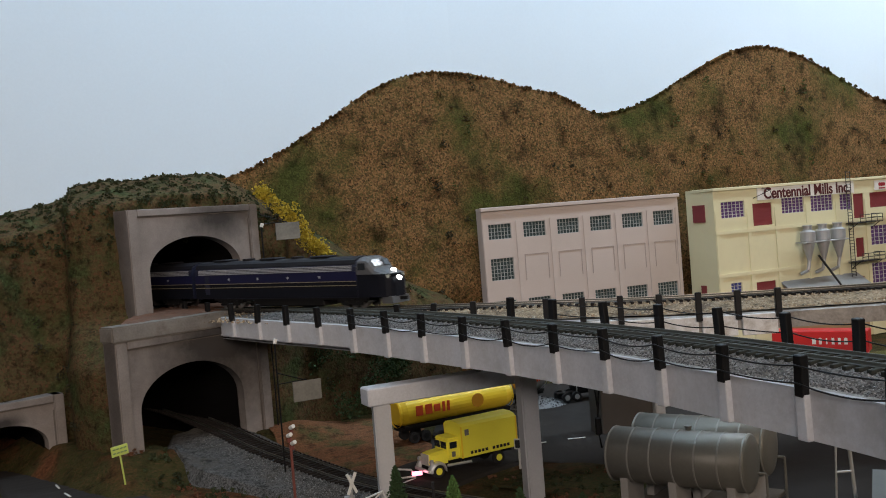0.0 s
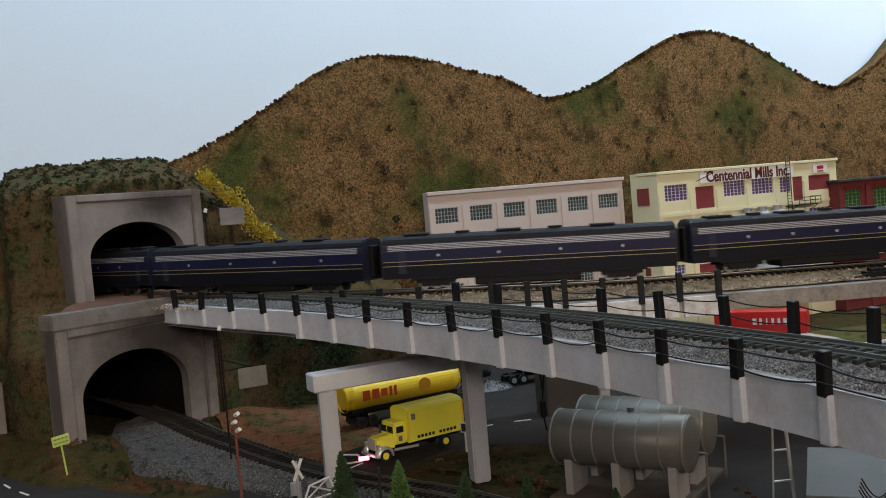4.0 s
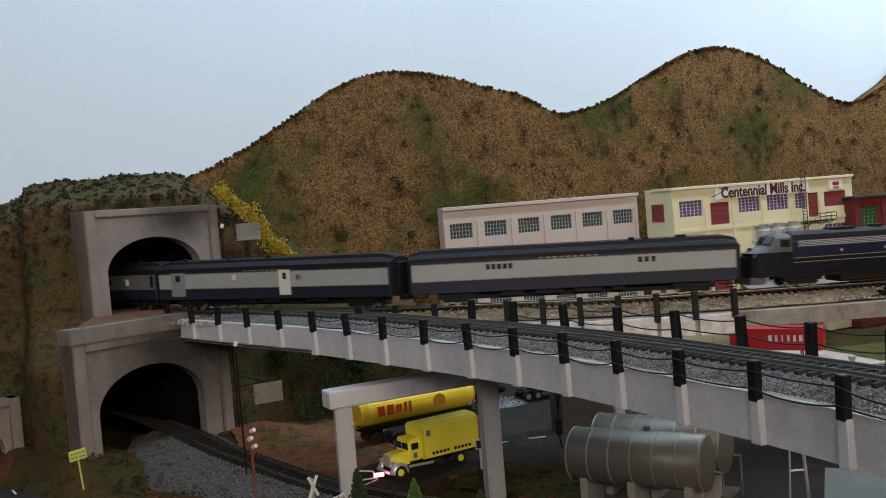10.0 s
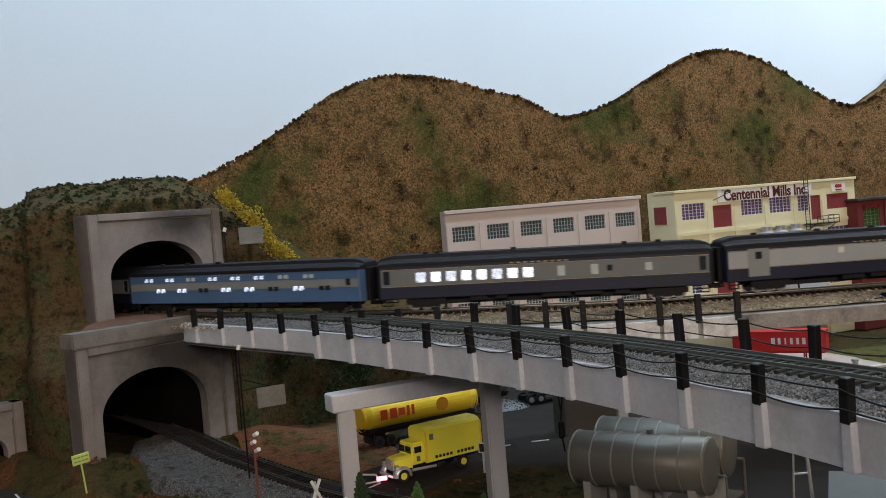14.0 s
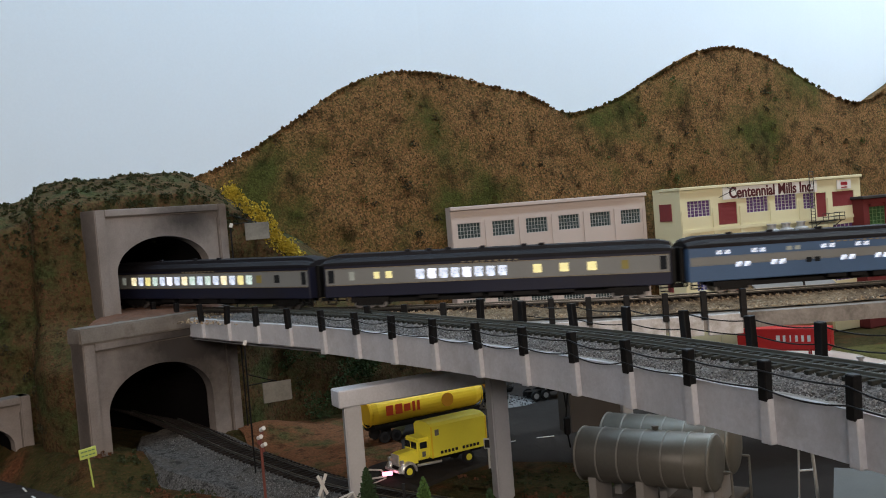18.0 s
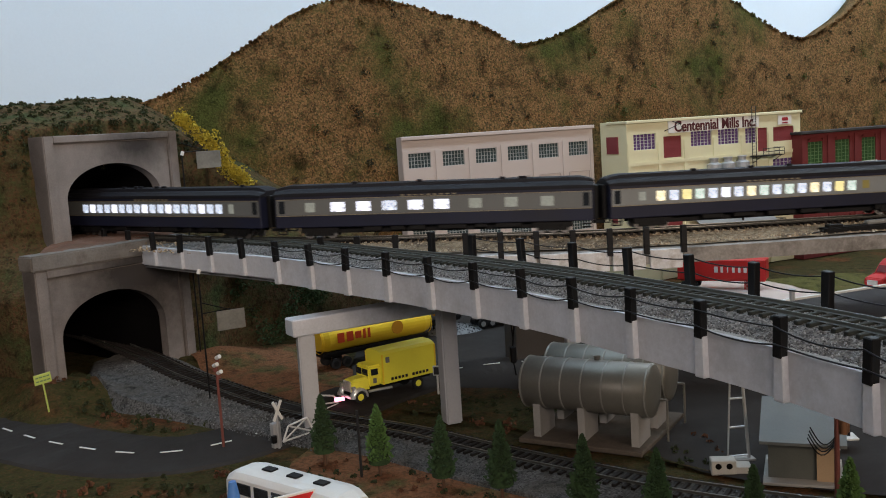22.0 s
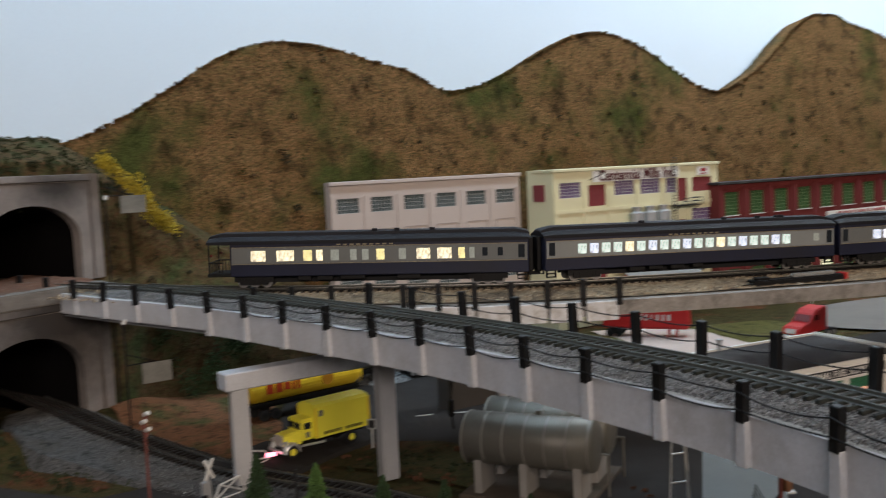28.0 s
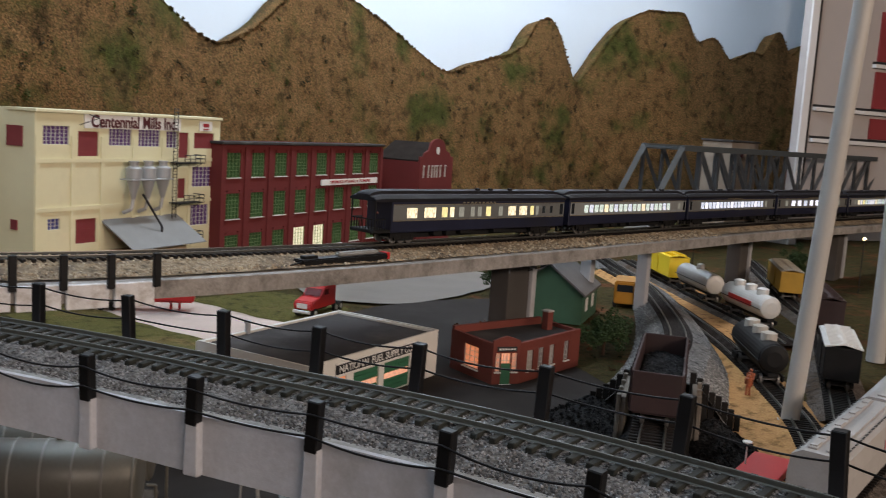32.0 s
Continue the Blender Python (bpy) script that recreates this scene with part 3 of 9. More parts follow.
M["portal"] = soot_shade_face("sooty_upper_concrete", 0.112, 0.098, 0.050, 0.026)
tunnel_portal("tunnel_portal", "grey cast concrete upper tunnel portal, sooty over its arch", UP, UP_W, 0.1135, 0.0215, 0.1355, 0.048, 0.0345, 0.024, 0.0)
# the lower patch is sooty dirt plus the viaduct's shade, painted as one
M["portal"] = soot_shade_face("sooty_shaded_lower_concrete", 0.116, 0.112, 0.102, 0.088)
tunnel_portal("tunnel_portal", "grey cast concrete lower tunnel portal, sooty and with painted shade at the top", LO, LO_W, 0.1290, 0.0215, 0.1370, 0.060, 0.0395, 0.020, 0.0, 0.0120)
M["portal"] = soot_shade_face("road_portal_concrete", 0.06, 0.055, 0.02, 0.01)
tunnel_portal("tunnel_portal", "small concrete road tunnel portal in the hillside", RD, RD_W, 0.075, 0.018, RD_W - 0.018, 0.028, 0.024, 0.02, 0.0, 0.010)


def ledge():
    """The coping slab over the lower portal and the soil shelf behind it."""
    ob = thing("portal_ledge", "weathered concrete ledge between the two tunnel portals", "ledge", LO)
    bm = bevelled(box(bm_(), (LO_W / 2 - 0.001, 0.008, 0.1366), (LO_W + 0.004, 0.024, 0.0150)), 0.0014, 2)
    part("slab", bm, M["ledgegrey"], ob)
    bm = bm_()
    rows = [[Vector((x, y, 0.1436 + 0.003 * step01((y - 0.006) / 0.03) + 0.0012 * fine_noise((x, y, 7), 120))) for x in np.linspace(0.004 + 0.85 * min(y, 0.075), LO_W, 40)] for y in np.linspace(0.004, 0.13, 26)]
    strip(bm, rows)
    part("soil", bm, M["ledge"], ob)


M["ledgegrey"] = mat("grey_weathered_ledge", (0.17, 0.155, 0.14), 0.92, fine=500, coarse=45, amount=0.3, stain=(0.10, 0.08, 0.065), bump=0.6)
M["ledge"] = mat("brown_soil_ledge", (0.13, 0.062, 0.038), 0.9, fine=500, coarse=30, amount=0.25, stain=(0.09, 0.06, 0.04), bump=0.5)
ledge()


def in_bore(p):
    for m, w, x0, x1, top, foot in ((UP, UP_W, 0.018, 0.139, 0.092, -0.01), (LO, LO_W, 0.018, 0.140, 0.108, -0.01), (RD, RD_W, 0.012, RD_W - 0.012, 0.055, -0.01)):
        q = m.inverted() @ p
        if x0 < q.x < x1 and foot < q.z < top and (-0.05 if w != RD_W else -0.012) < q.y < 0.085:
            return True
    return False


def rock_hill():
    face = Way([(-1.30, 0.60, 0), (-0.90, 0.74, 0), (-0.62, 0.83, 0), (-0.47, 0.905, 0), (-0.392, 0.978, 0), (-0.365, 0.958, 0), (-0.330, 0.967, 0), (-0.300, 0.990, 0), (-0.19, 1.115, 0), (-0.165, 1.10, 0), (-0.12, 1.125, 0), (-0.05, 1.16, 0), (0.02, 1.20, 0)], 30)
    low = Way([(-1.28, 0.585, 0), (-0.90, 0.715, 0), (-0.62, 0.81, 0), (-0.47, 0.895, 0), (-0.394, 0.970, 0), (-0.362, 0.925, 0), (-0.322, 0.896, 0), (-0.285, 0.905, 0), (-0.18, 1.01, 0), (-0.15, 1.06, 0), (-0.10, 1.10, 0), (-0.04, 1.13, 0), (0.02, 1.18, 0)], 30)
    bm = bm_()
    n, k = 300, 64
    grid = []
    for i in range(n):
        u = i / (n - 1)
        top_h = 0.21 + 0.085 * math.exp(-(((u - 0.72) / 0.17) ** 2)) - 0.07 * max(0, u - 0.86) / 0.14 + 0.022 * math.exp(-(((u - 0.80) / 0.06) ** 2)) + 0.006 * fine_noise((u * 8, 0, 0), 3)
        f, l = face.at(u * face.length), low.at(u * low.length)
        back = Vector((-0.30, 0.95, 0)) * 0.2
        row = []
        for j in range(k):
            v = j / (k - 1)
            if v < 0.62:
                q = v / 0.62
                z = q * (top_h - 0.035)
                p = l.lerp(f, min(1.0, max(0.0, (z - 0.10) / 0.045)))
                p = p + back * 0.10 * max(0, q - 0.5)
            else:
                q = (v - 0.62) / 0.38
                z = top_h - 0.035 + 0.035 * math.sin(q * math.pi * 0.5) - 0.10 * max(0, q - 0.7)
                p = f + back * (0.05 + 0.95 * q)
            p = Vector((p.x, p.y, z))
            lump = 0.010 * fine_noise(p, 16) + 0.005 * fine_noise(p, 45) + 0.002 * fine_noise(p, 130)
            if p.x > -0.36:
                lump *= 0.55
            p += Vector((0.5, -0.85, 0.3)) * lump
            row.append(bm.verts.new(p))
        grid.append(row)
    for a, b in zip(grid, grid[1:]):
        for j in range(k - 1):
            c = (a[j].co + b[j + 1].co) / 2
            if not in_bore(c):
                bm.faces.new((a[j], a[j + 1], b[j + 1], b[j]))
    tagged(part("rock_hill", bm, M["rock"], smooth=True), "painted rock hill around the tunnel portals", "hill", kind="structure")


rock_hill()


# ---- tracks ----
def track(name, label, way, s0, s1, off, z, tie_mat, tie_step, head="railshine", cap=290, half=0.0152, tall=1.0):
    ob = thing(name, label, "track")
    for o in (-0.00825, 0.00825):
        c = off + o
        bm = bm_()
        way.sweep(bm, s0, s1, [(c - 0.0009, z + 0.0003), (c - 0.0004, z + 0.0007 * tall), (c - 0.0005, z + 0.0017 * tall), (c + 0.0005, z + 0.0017 * tall), (c + 0.0004, z + 0.0007 * tall), (c + 0.0009, z + 0.0003)], 0.012)
        rail = part("rail", bm, M["rail" if head == "railshine" else head], ob)
        bm = bm_()
        way.sweep(bm, s0, s1, [(c - 0.0005, z + 0.0017 * tall), (c - 0.00045, z + 0.0021 * tall), (c + 0.00045, z + 0.0021 * tall), (c + 0.0005, z + 0.0017 * tall)], 0.012)
        part("rail_head", bm, M[head], rail)
    tie = bevelled(box(bm_(), (0, 0, -0.0008), (0.0027, half * 2, 0.0024)), 0.0003)
    me = mesh_of("tie", tie, tie_mat)
    at = np.arange(s0, s1, tie_step)
    poses = [way.place(s, off, z) @ pose(0, 0, 0, 0, 0, random.uniform(-1.2, 1.2)) for s in at]
    copies(me, "tie", ob, poses[:cap])
    if len(poses) > cap:
        bm = bm_()
        for m in poses[cap:]:
            box(bm, (0, 0, -0.0008), (0.0027, half * 2, 0.0024), m=m)
        tagged(part("far_ties", bm, tie_mat, ob), kind="stuff")
    return ob


def stones(name, way, s0, s1, prof, count, size, material, label):
    """Loose ballast stones on a bed whose surface is the profile (off, z)."""
    rng = random.Random(7)
    verts, faces = [], []
    base = [(-1, -1, -0.6), (1, -0.8, -0.6), (0.9, 1, -0.6), (-0.9, 0.9, -0.6), (-0.5, -0.6, 0.7), (0.6, -0.4, 0.6), (0.5, 0.6, 0.8), (-0.6, 0.4, 0.6)]
    quads = [(0, 1, 5, 4), (1, 2, 6, 5), (2, 3, 7, 6), (3, 0, 4, 7), (4, 5, 6, 7)]
    offs, zs = [p[0] for p in prof], [p[1] for p in prof]
    for _ in range(count):
        s, o = rng.uniform(s0, s1), rng.uniform(offs[0], offs[-1])
        p = way.side(s, o, float(np.interp(o, offs, zs)))
        k, a = size * rng.uniform(0.5, 1.25), rng.uniform(0, 6.3)
        c, d = math.cos(a), math.sin(a)
        i = len(verts)
        verts += [(p.x + k * (x * c - y * d), p.y + k * (x * d + y * c), p.z + k * z * rng.uniform(0.7, 1.2)) for x, y, z in base]
        faces += [tuple(i + q for q in f) for f in quads]
    me = bpy.data.meshes.new(name)
    me.from_pydata(verts, [], faces)
    me.materials.append(material)
    return tagged(new(name, me), label, "ballast", kind="stuff")


def stone_mat(name, cols):
    m, t, ns, ls, b = nodes_of(name)
    g = t.nodes.new("ShaderNodeNewGeometry")
    r = ramp(t, g.outputs["Random Per Island"], [(i / (len(cols) - 1), c) for i, c in enumerate(cols)])
    ls.new(r.outputs[0], b.inputs["Base Color"])
    b.inputs["Roughness"].default_value = 0.9
    return m


M["stone"] = stone_mat("grey_stones", [(0.03, 0.03, 0.033), (0.088, 0.092, 0.098), (0.17, 0.175, 0.183), (0.34, 0.35, 0.36)])
M["lowstone"] = stone_mat("dirty_grey_stones", [(0.03, 0.03, 0.03), (0.075, 0.074, 0.073), (0.13, 0.128, 0.125), (0.24, 0.235, 0.23)])
M["palestone"] = stone_mat("pale_stones", [(0.10, 0.10, 0.10), (0.22, 0.22, 0.215), (0.34, 0.34, 0.33), (0.46, 0.46, 0.45)])
M["tanstone"] = stone_mat("tan_stones", [(0.10, 0.08, 0.06), (0.26, 0.19, 0.12), (0.40, 0.31, 0.20), (0.52, 0.46, 0.36)])


M["dustylip"] = mat("dusty_grey_lip", (0.27, 0.275, 0.265), 0.9, fine=700, coarse=90, amount=0.4, stain=(0.15, 0.15, 0.145), bump=0.5)


def near_viaduct():
    ob = thing("curved_viaduct", "curved white girder viaduct with black posts and cables", "bridge")
    end = NEAR.length - 0.02
    bm = bm_()
    NEAR.sweep(bm, 0.03, end, [(0.002, -0.020), (0.002, -0.003), (0.088, -0.008), (0.088, -0.022), (0.002, -0.022)], 0.01)
    part("deck", bm, M["girder"], ob)
    bm = bm_()
    prof = [(0.0035, -0.003), (0.0045, -0.0002), (0.012, 0.001), (0.021, 0.004), (0.030, 0.0049), (0.038, 0.005), (0.050, 0.0049), (0.056, 0.0035), (0.064, -0.002), (0.080, -0.0075)]
    NEAR.sweep(bm, 0.03, end, prof, 0.003, 0.0006)
    part("ballast_bed", bm, M["ballast"], ob)
    first, gap = 0.048, 0.0497
    s_posts = [first + gap * i for i in range(int((end - first) / gap) + 1)]
    thin = NEAR.length * 0.0 + 0.33
    rng = random.Random(3)
    for k, s in enumerate(s_posts):
        low = -0.0185 if s < thin else -0.022
        if k + 1 < len(s_posts):
            bm = bm_()
            b0, b1 = s + 0.0004, s_posts[k + 1] - 0.0004
            NEAR.sweep(bm, b0, b1, [(0.002, low), (-0.0008, low), (-0.0008, -0.0002), (0.0006, 0.0002)], 0.0124)
            part("girder_panel", bm, M["girder"], ob)
            bm = bm_()
            NEAR.sweep(bm, b0, b1, [(0.0006, 0.0002), (0.0020, 0.0005), (0.0040, 0.0003), (0.0044, -0.003)], 0.0062)
            part("coping", bm, M["dustylip"], ob)
        m = NEAR.place(s)
        lean = pose(0, 0, 0, rng.uniform(-2, 3), rng.uniform(-4, 4), 0)
        bm = bm_()
        extrude(bm, [(-0.0032, low), (0.0032, low), (0.0026, -0.002), (-0.0026, -0.002)], -0.0042, -0.0006)
        bevelled(bm, 0.0004)
        part("rib", bm, M["girder"], ob, at=m)
        bm = bevelled(box(bm_(), (0, -0.0028, 0.006), (0.0050, 0.0042, 0.018)), 0.0004)
        part("post", bm, M["post"], ob, at=m @ lean)
        if s > 0.42:
            bm = bevelled(box(bm_(), (0, 0.0, 0.002), (0.0054, 0.0045, 0.028)), 0.0004)
            part("post", bm, M["post"], ob, at=NEAR.place(s - 0.007, 0.0905, 0.0) @ lean)
    # cables sagging from post to post
    for off, zz, start in ((-0.0056, 0.0105, 0.32), (-0.0056, 0.003, 0.32), (0.0935, 0.013, 0.45), (0.0935, 0.004, 0.45)):
        ss = [s for s in s_posts if s > start]
        cu = bpy.data.curves.new("cable", "CURVE")
        cu.dimensions, cu.bevel_depth, cu.bevel_resolution = "3D", 0.00042, 1
        pts = []
        for a, b in zip(ss, ss[1:]):
            sag = rng.uniform(0.0008, 0.0032)
            for u in np.linspace(0, 1, 8, endpoint=False):
                pts.append(NEAR.side(a + (b - a) * u + (-0.007 if off > 0 else 0), off, zz - sag * 4 * u * (1 - u)))
        sp = cu.splines.new("POLY")
        sp.points.add(len(pts) - 1)
        for q, p in zip(sp.points, pts):
            q.co = (*p, 1)
        c = new("cable", cu)
        cu.materials.append(M["wire"])
        c.parent = ob
    track("track", "model railway track on the curved viaduct", NEAR, 0.20, end, 0.038, 0.0058, M["tiegreen"], 0.0068, head="railnear", tall=1.15)
    stones("loose_ballast", NEAR, 0.20, end, [(0.0022, 0.0004), (0.0050, 0.0006)] + prof[2:8], 42000, 0.00046, M["stone"], "loose grey ballast stones on the viaduct")


near_viaduct()


def deck_edge(x):
    return float(np.interp(x, [0.3, 0.67, 1.22], [-0.054, -0.045, -0.036]))


def main_bridge():
    ob = thing("long_bridge", "long weathered grey bridge deck on slab piers", "bridge")
    bm = bm_()
    n = 260
    rows, bed = [], []
    s0 = 0.13
    for i in range(n):
        s = s0 + (MAIN.length - s0 - 0.01) * i / (n - 1)
        x = MAIN.at(s).x
        e = deck_edge(x) * min(1.0, max(0.36, 0.36 + 0.64 * (s - 0.38) / 0.12))
        rows.append([MAIN.side(s, o, z) for o, z in ((e + 0.004, -0.012), (e, -0.0125), (e, -0.025), (0.05, -0.025), (0.05, -0.012), (e + 0.004, -0.012))])
        b = [(e + 0.008, -0.0105), (e * 0.62, -0.0080), (-0.017, -0.0042), (0.0, -0.0040), (0.017, -0.0042), (0.03, -0.0075), (0.045, -0.0105)]
        bed.append([MAIN.side(s, o, z) + Vector((0, 0, 0.0008 * fine_noise(MAIN.side(s, o), 400))) for o, z in b])
    strip(bm, rows)
    part("deck", bm, M["deckgrey"], ob)
    bm = bm_()
    strip(bm, bed)
    part("ballast_bed", bm, M["tanballast"], ob)
    # white parapet with posts where the deck leaves the curve
    for i in range(11):
        s = 0.818 - 0.0290 * i
        e = deck_edge(0.2) - 0.001
        if i < 7:
            bm = box(bm_(), (-0.0145, 0, -0.0205), (0.0275, 0.004, 0.0165))
            bevelled(bm, 0.0005)
            part("parapet_panel", bm, M["parapet"], ob, at=MAIN.place(s, e))
        bm = bevelled(box(bm_(), (0, -0.003, -0.004), (0.0048, 0.0042, 0.023)), 0.0004)
        part("post", bm, M["post"], ob, at=MAIN.place(s, e))
    # piers: slab legs, coloured dark for their shadowed face, with a lighter edge
    for x, y, rz, zt in ((0.750, 0.868, 20, 0.101), (1.40, 0.962, 18, 0.099), (1.74, 0.955, 15, 0.097), (2.0, 0.96, 10, 0.096), (2.5, 0.975, 5, 0.096), (3.2, 0.985, 4, 0.096), (4.0, 1.0, 0, 0.096), (4.7, 1.0, 0, 0.096), (0.17, 0.93, 25, 0.112)):
        p = thing("bridge_pier", "grey slab pier under the long bridge", "bridge pier", pose(x, y, 0, 0, 0, rz), "piers")
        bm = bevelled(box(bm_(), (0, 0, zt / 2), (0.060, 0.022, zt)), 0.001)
        part("slab", bm, M["piershade"], p)
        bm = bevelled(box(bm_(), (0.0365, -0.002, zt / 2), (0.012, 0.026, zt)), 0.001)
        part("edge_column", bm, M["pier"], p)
    for x, y in ((0.985, 0.945), (1.085, 0.925)):
        p = thing("bridge_column", "slender grey column under the long bridge", "bridge pier", pose(x, y, 0, 0, 0, 12), "columns")
        part("shaft", bevelled(box(bm_(), (0, 0, 0.05), (0.013, 0.016, 0.101)), 0.001), M["pier"], p)
    track("track", "main line track on the long bridge", MAIN, 0.02, MAIN.length - 0.02, 0.0, -0.0022, M["tie"], 0.0066)
    stones("loose_ballast", MAIN, 0.30, 1.7, [(-0.045, -0.0095), (-0.03, -0.0080), (-0.017, -0.0040), (0.0, -0.0040), (0.017, -0.0040), (0.03, -0.0075)], 9000, 0.0009, M["tanstone"], "loose tan ballast stones on the long bridge")


def staging():
    bm = bm_()
    HIDDEN.sweep(bm, 0.0, HIDDEN.length - 0.10, [(-0.045, -0.022), (-0.045, -0.004), (0.045, -0.004), (0.045, -0.022), (-0.045, -0.022)], 0.02)
    tagged(part("staging_shelf", bm, M["deckgrey"]), "plain shelf for the staging track behind the backdrop", "shelf", kind="structure")
    track("track", "staging track on the shelf behind the backdrop", HIDDEN, 0.0, HIDDEN.length - 0.02, 0.0, -0.0022, M["tie"], 0.0066, cap=30)


# pier grey with shade painted in
M["piershade"] = mat("pier_shade_dark", (0.07, 0.063, 0.058), 0.9, coarse=20, amount=0.15)
main_bridge()
staging()


def bent(cols, cap_a, cap_b, label):
    ob = thing("bridge_bent", label, "bridge bent", None, "bents")
    a, b = Vector(cap_a), Vector(cap_b)
    d = b - a
    rz = math.degrees(math.atan2(d.y, d.x))
    bm = box(bm_(), (0, 0, 0), (d.length, 0.018, 0.014))
    bevelled(bm, 0.001)
    part("cap_beam", bm, M["girder"], ob, at=pose(*((a + b) / 2), 0, 0, rz))
    for x, y, top in cols:
        bm = bevelled(box(bm_(), (x, y, top / 2), (0.0135, 0.0135, top), rz - 12), 0.0012, 2)
        part("column", bm, M["pier"], ob, smooth=False)
    c = (a + b * 3) / 4
    bm = bevelled(box(bm_(), (c.x, c.y, (a.z + 0.118) / 2), (0.012, 0.012, 0.118 - a.z), rz), 0.0008)
    part("bearing_block", bm, M["piershade"], ob)
    return ob


bent([(-0.050, 0.738, 0.080)], (-0.062, 0.735, 0.0865), (0.064, 0.792, 0.0865), "grey concrete bent with one column and a slanting cap beam")
bent([(0.063, 0.727, 0.116)], (0.030, 0.715, 0.112), (0.085, 0.745, 0.112), "grey column under the curved viaduct")


M["coalbed"] = foam("black_coal_bed", [(0.008, 0.008, 0.009), (0.02, 0.02, 0.021), (0.035, 0.034, 0.034)], (0.014, 0.013, 0.013), 600, 25, 1.0, 0.002)


M["timberblack"] = mat("tarred_timber", (0.016, 0.014, 0.013), 0.85, fine=500, coarse=60, amount=0.4, bump=0.4, spec=0.2)
M["timberpale"] = mat("weathered_timber", (0.17, 0.15, 0.125), 0.85, fine=500, coarse=60, amount=0.3, bump=0.4)


def lower_tracks():
    for w, s0, s1, nm, lab, tm, wide in ((LOWER, 0.02, LOWER.length - 0.01, "track", "lower track through the grade crossing", M["tie"], 0.043), (YARD, 0.02, YARD.length - 0.02, "track", "coal yard track on grey ballast", M["tie"], 0.022),
                                   (YARD2, 0.02, YARD2.length - 0.02, "track", "freight yard track on grey ballast", M["tie"], 0.018), (YARD3, 0.02, YARD3.length - 0.02, "track", "freight yard track on grey ballast", M["tie"], 0.018),
                                   (YARD4, 0.02, YARD4.length - 0.02, "track", "freight yard track under the bridge", M["tie"], 0.018), (YARD5, 0.02, YARD5.length - 0.02, "track", "hopper siding track beside the white post", M["tie"], 0.018)):
        bm = bm_()
        right = -wide
        if w is YARD:
            slope = bm_()
            w.sweep(slope, s0, 0.31, [(-0.040, -0.046), (-0.020, -0.026), (-0.008, -0.020), (0.008, -0.020), (0.020, -0.026), (0.040, -0.046)], 0.006, 0.002)
            tagged(part("coal_slope", slope, M["coalbed"]), "black spilled coal sloping from the unloading track", "coal", kind="structure")
            s0 = 0.305
            for s in np.arange(0.04, 0.25, 0.034):
                bent_ = thing("trestle_bent", "black timber bent under the coal track", "trestle", w.place(s, 0, -0.042), "trestle bents")
                for y in (-0.011, 0.011):
                    part("post", bevelled(box(bm_(), (0, y, 0.0195), (0.005, 0.005, 0.039)), 0.0005), M["timberblack"], bent_)
                part("cap", bevelled(box(bm_(), (0, 0, 0.0375), (0.006, 0.032, 0.004)), 0.0005), M["timberblack"], bent_)
        if w is LOWER:
            rows = []
            for s in np.arange(0.245, s1, 0.005):
                out = float(np.interp(s, [0.235, 0.296, 0.365, 0.447, 0.505, 0.60], [0.036, 0.064, 0.068, 0.058, 0.050, 0.045]))
                row = [w.side(s, -out - 0.012, -0.022)]
                for o, z in ((-out, -0.0045), (-out * 0.8, -0.0035), (-out * 0.6, -0.003), (-0.020, -0.0018), (-0.016, -0.0015), (0.0, -0.0012), (0.016, -0.0015), (0.024, -0.005), (0.03, -0.0078)):
                    p = w.side(s, o, z)
                    if o < -0.017:
                        p.z = max(p.z, mound(p.x, p.y) * 1.05 + 0.0012)
                    p.z += 0.0006 * (noise.noise(p * 900) + noise.noise(p * 300))
                    row.append(p)
                rows.append(row + [w.side(s, 0.04, -0.022)])
            strip(bm, rows)
        else:
            w.sweep(bm, s0, s1, ([(right - 0.042, -0.046)] if w is YARD else []) + [(right - 0.012, -0.0075), (right, -0.003), (-0.016, -0.0015), (0.0, -0.0012), (0.016, -0.0015), (0.024, -0.005), (0.03, -0.0078)] + ([(0.064, -0.046)] if w is YARD else []), 0.006, 0.0006)
        tagged(part("ballast_bed", bm, M["ballast"] if w is YARD else M["lowballast"] if w is LOWER else M["sand"] if w is YARD2 else M["dirtballast"]), "grey ballast bed of a lower track", "ballast", kind="structure")
        track(nm, lab, w, 0.02, s1, 0.0, 0.0, tm, 0.0066, cap=150)
    stones("loose_ballast", LOWER, 0.28, 0.62, [(-0.055, -0.006), (-0.05, -0.004), (-0.016, -0.0015), (0.016, -0.0015), (0.024, -0.005)], 12000, 0.00045, M["lowstone"], "loose grey ballast stones along the lower track")


lower_tracks()
stones("loose_ballast", YARD, 0.31, 0.95, [(-0.064, -0.046), (-0.034, -0.008), (-0.022, -0.004), (0.0, -0.0012), (0.022, -0.004), (0.03, -0.008), (0.064, -0.046)], 18000, 0.0008, M["palestone"], "loose pale grey ballast on the yard embankment")

# ---- the passenger train ----
# lengths over couplers, from the leading engine back
LENGTHS = [0.2595, 0.2605, 0.2630, 0.2615, 0.2870, 0.2900, 0.2920, 0.3140, 0.3130, 0.3145, 0.2960, 0.3035, 0.2970, 0.2925]
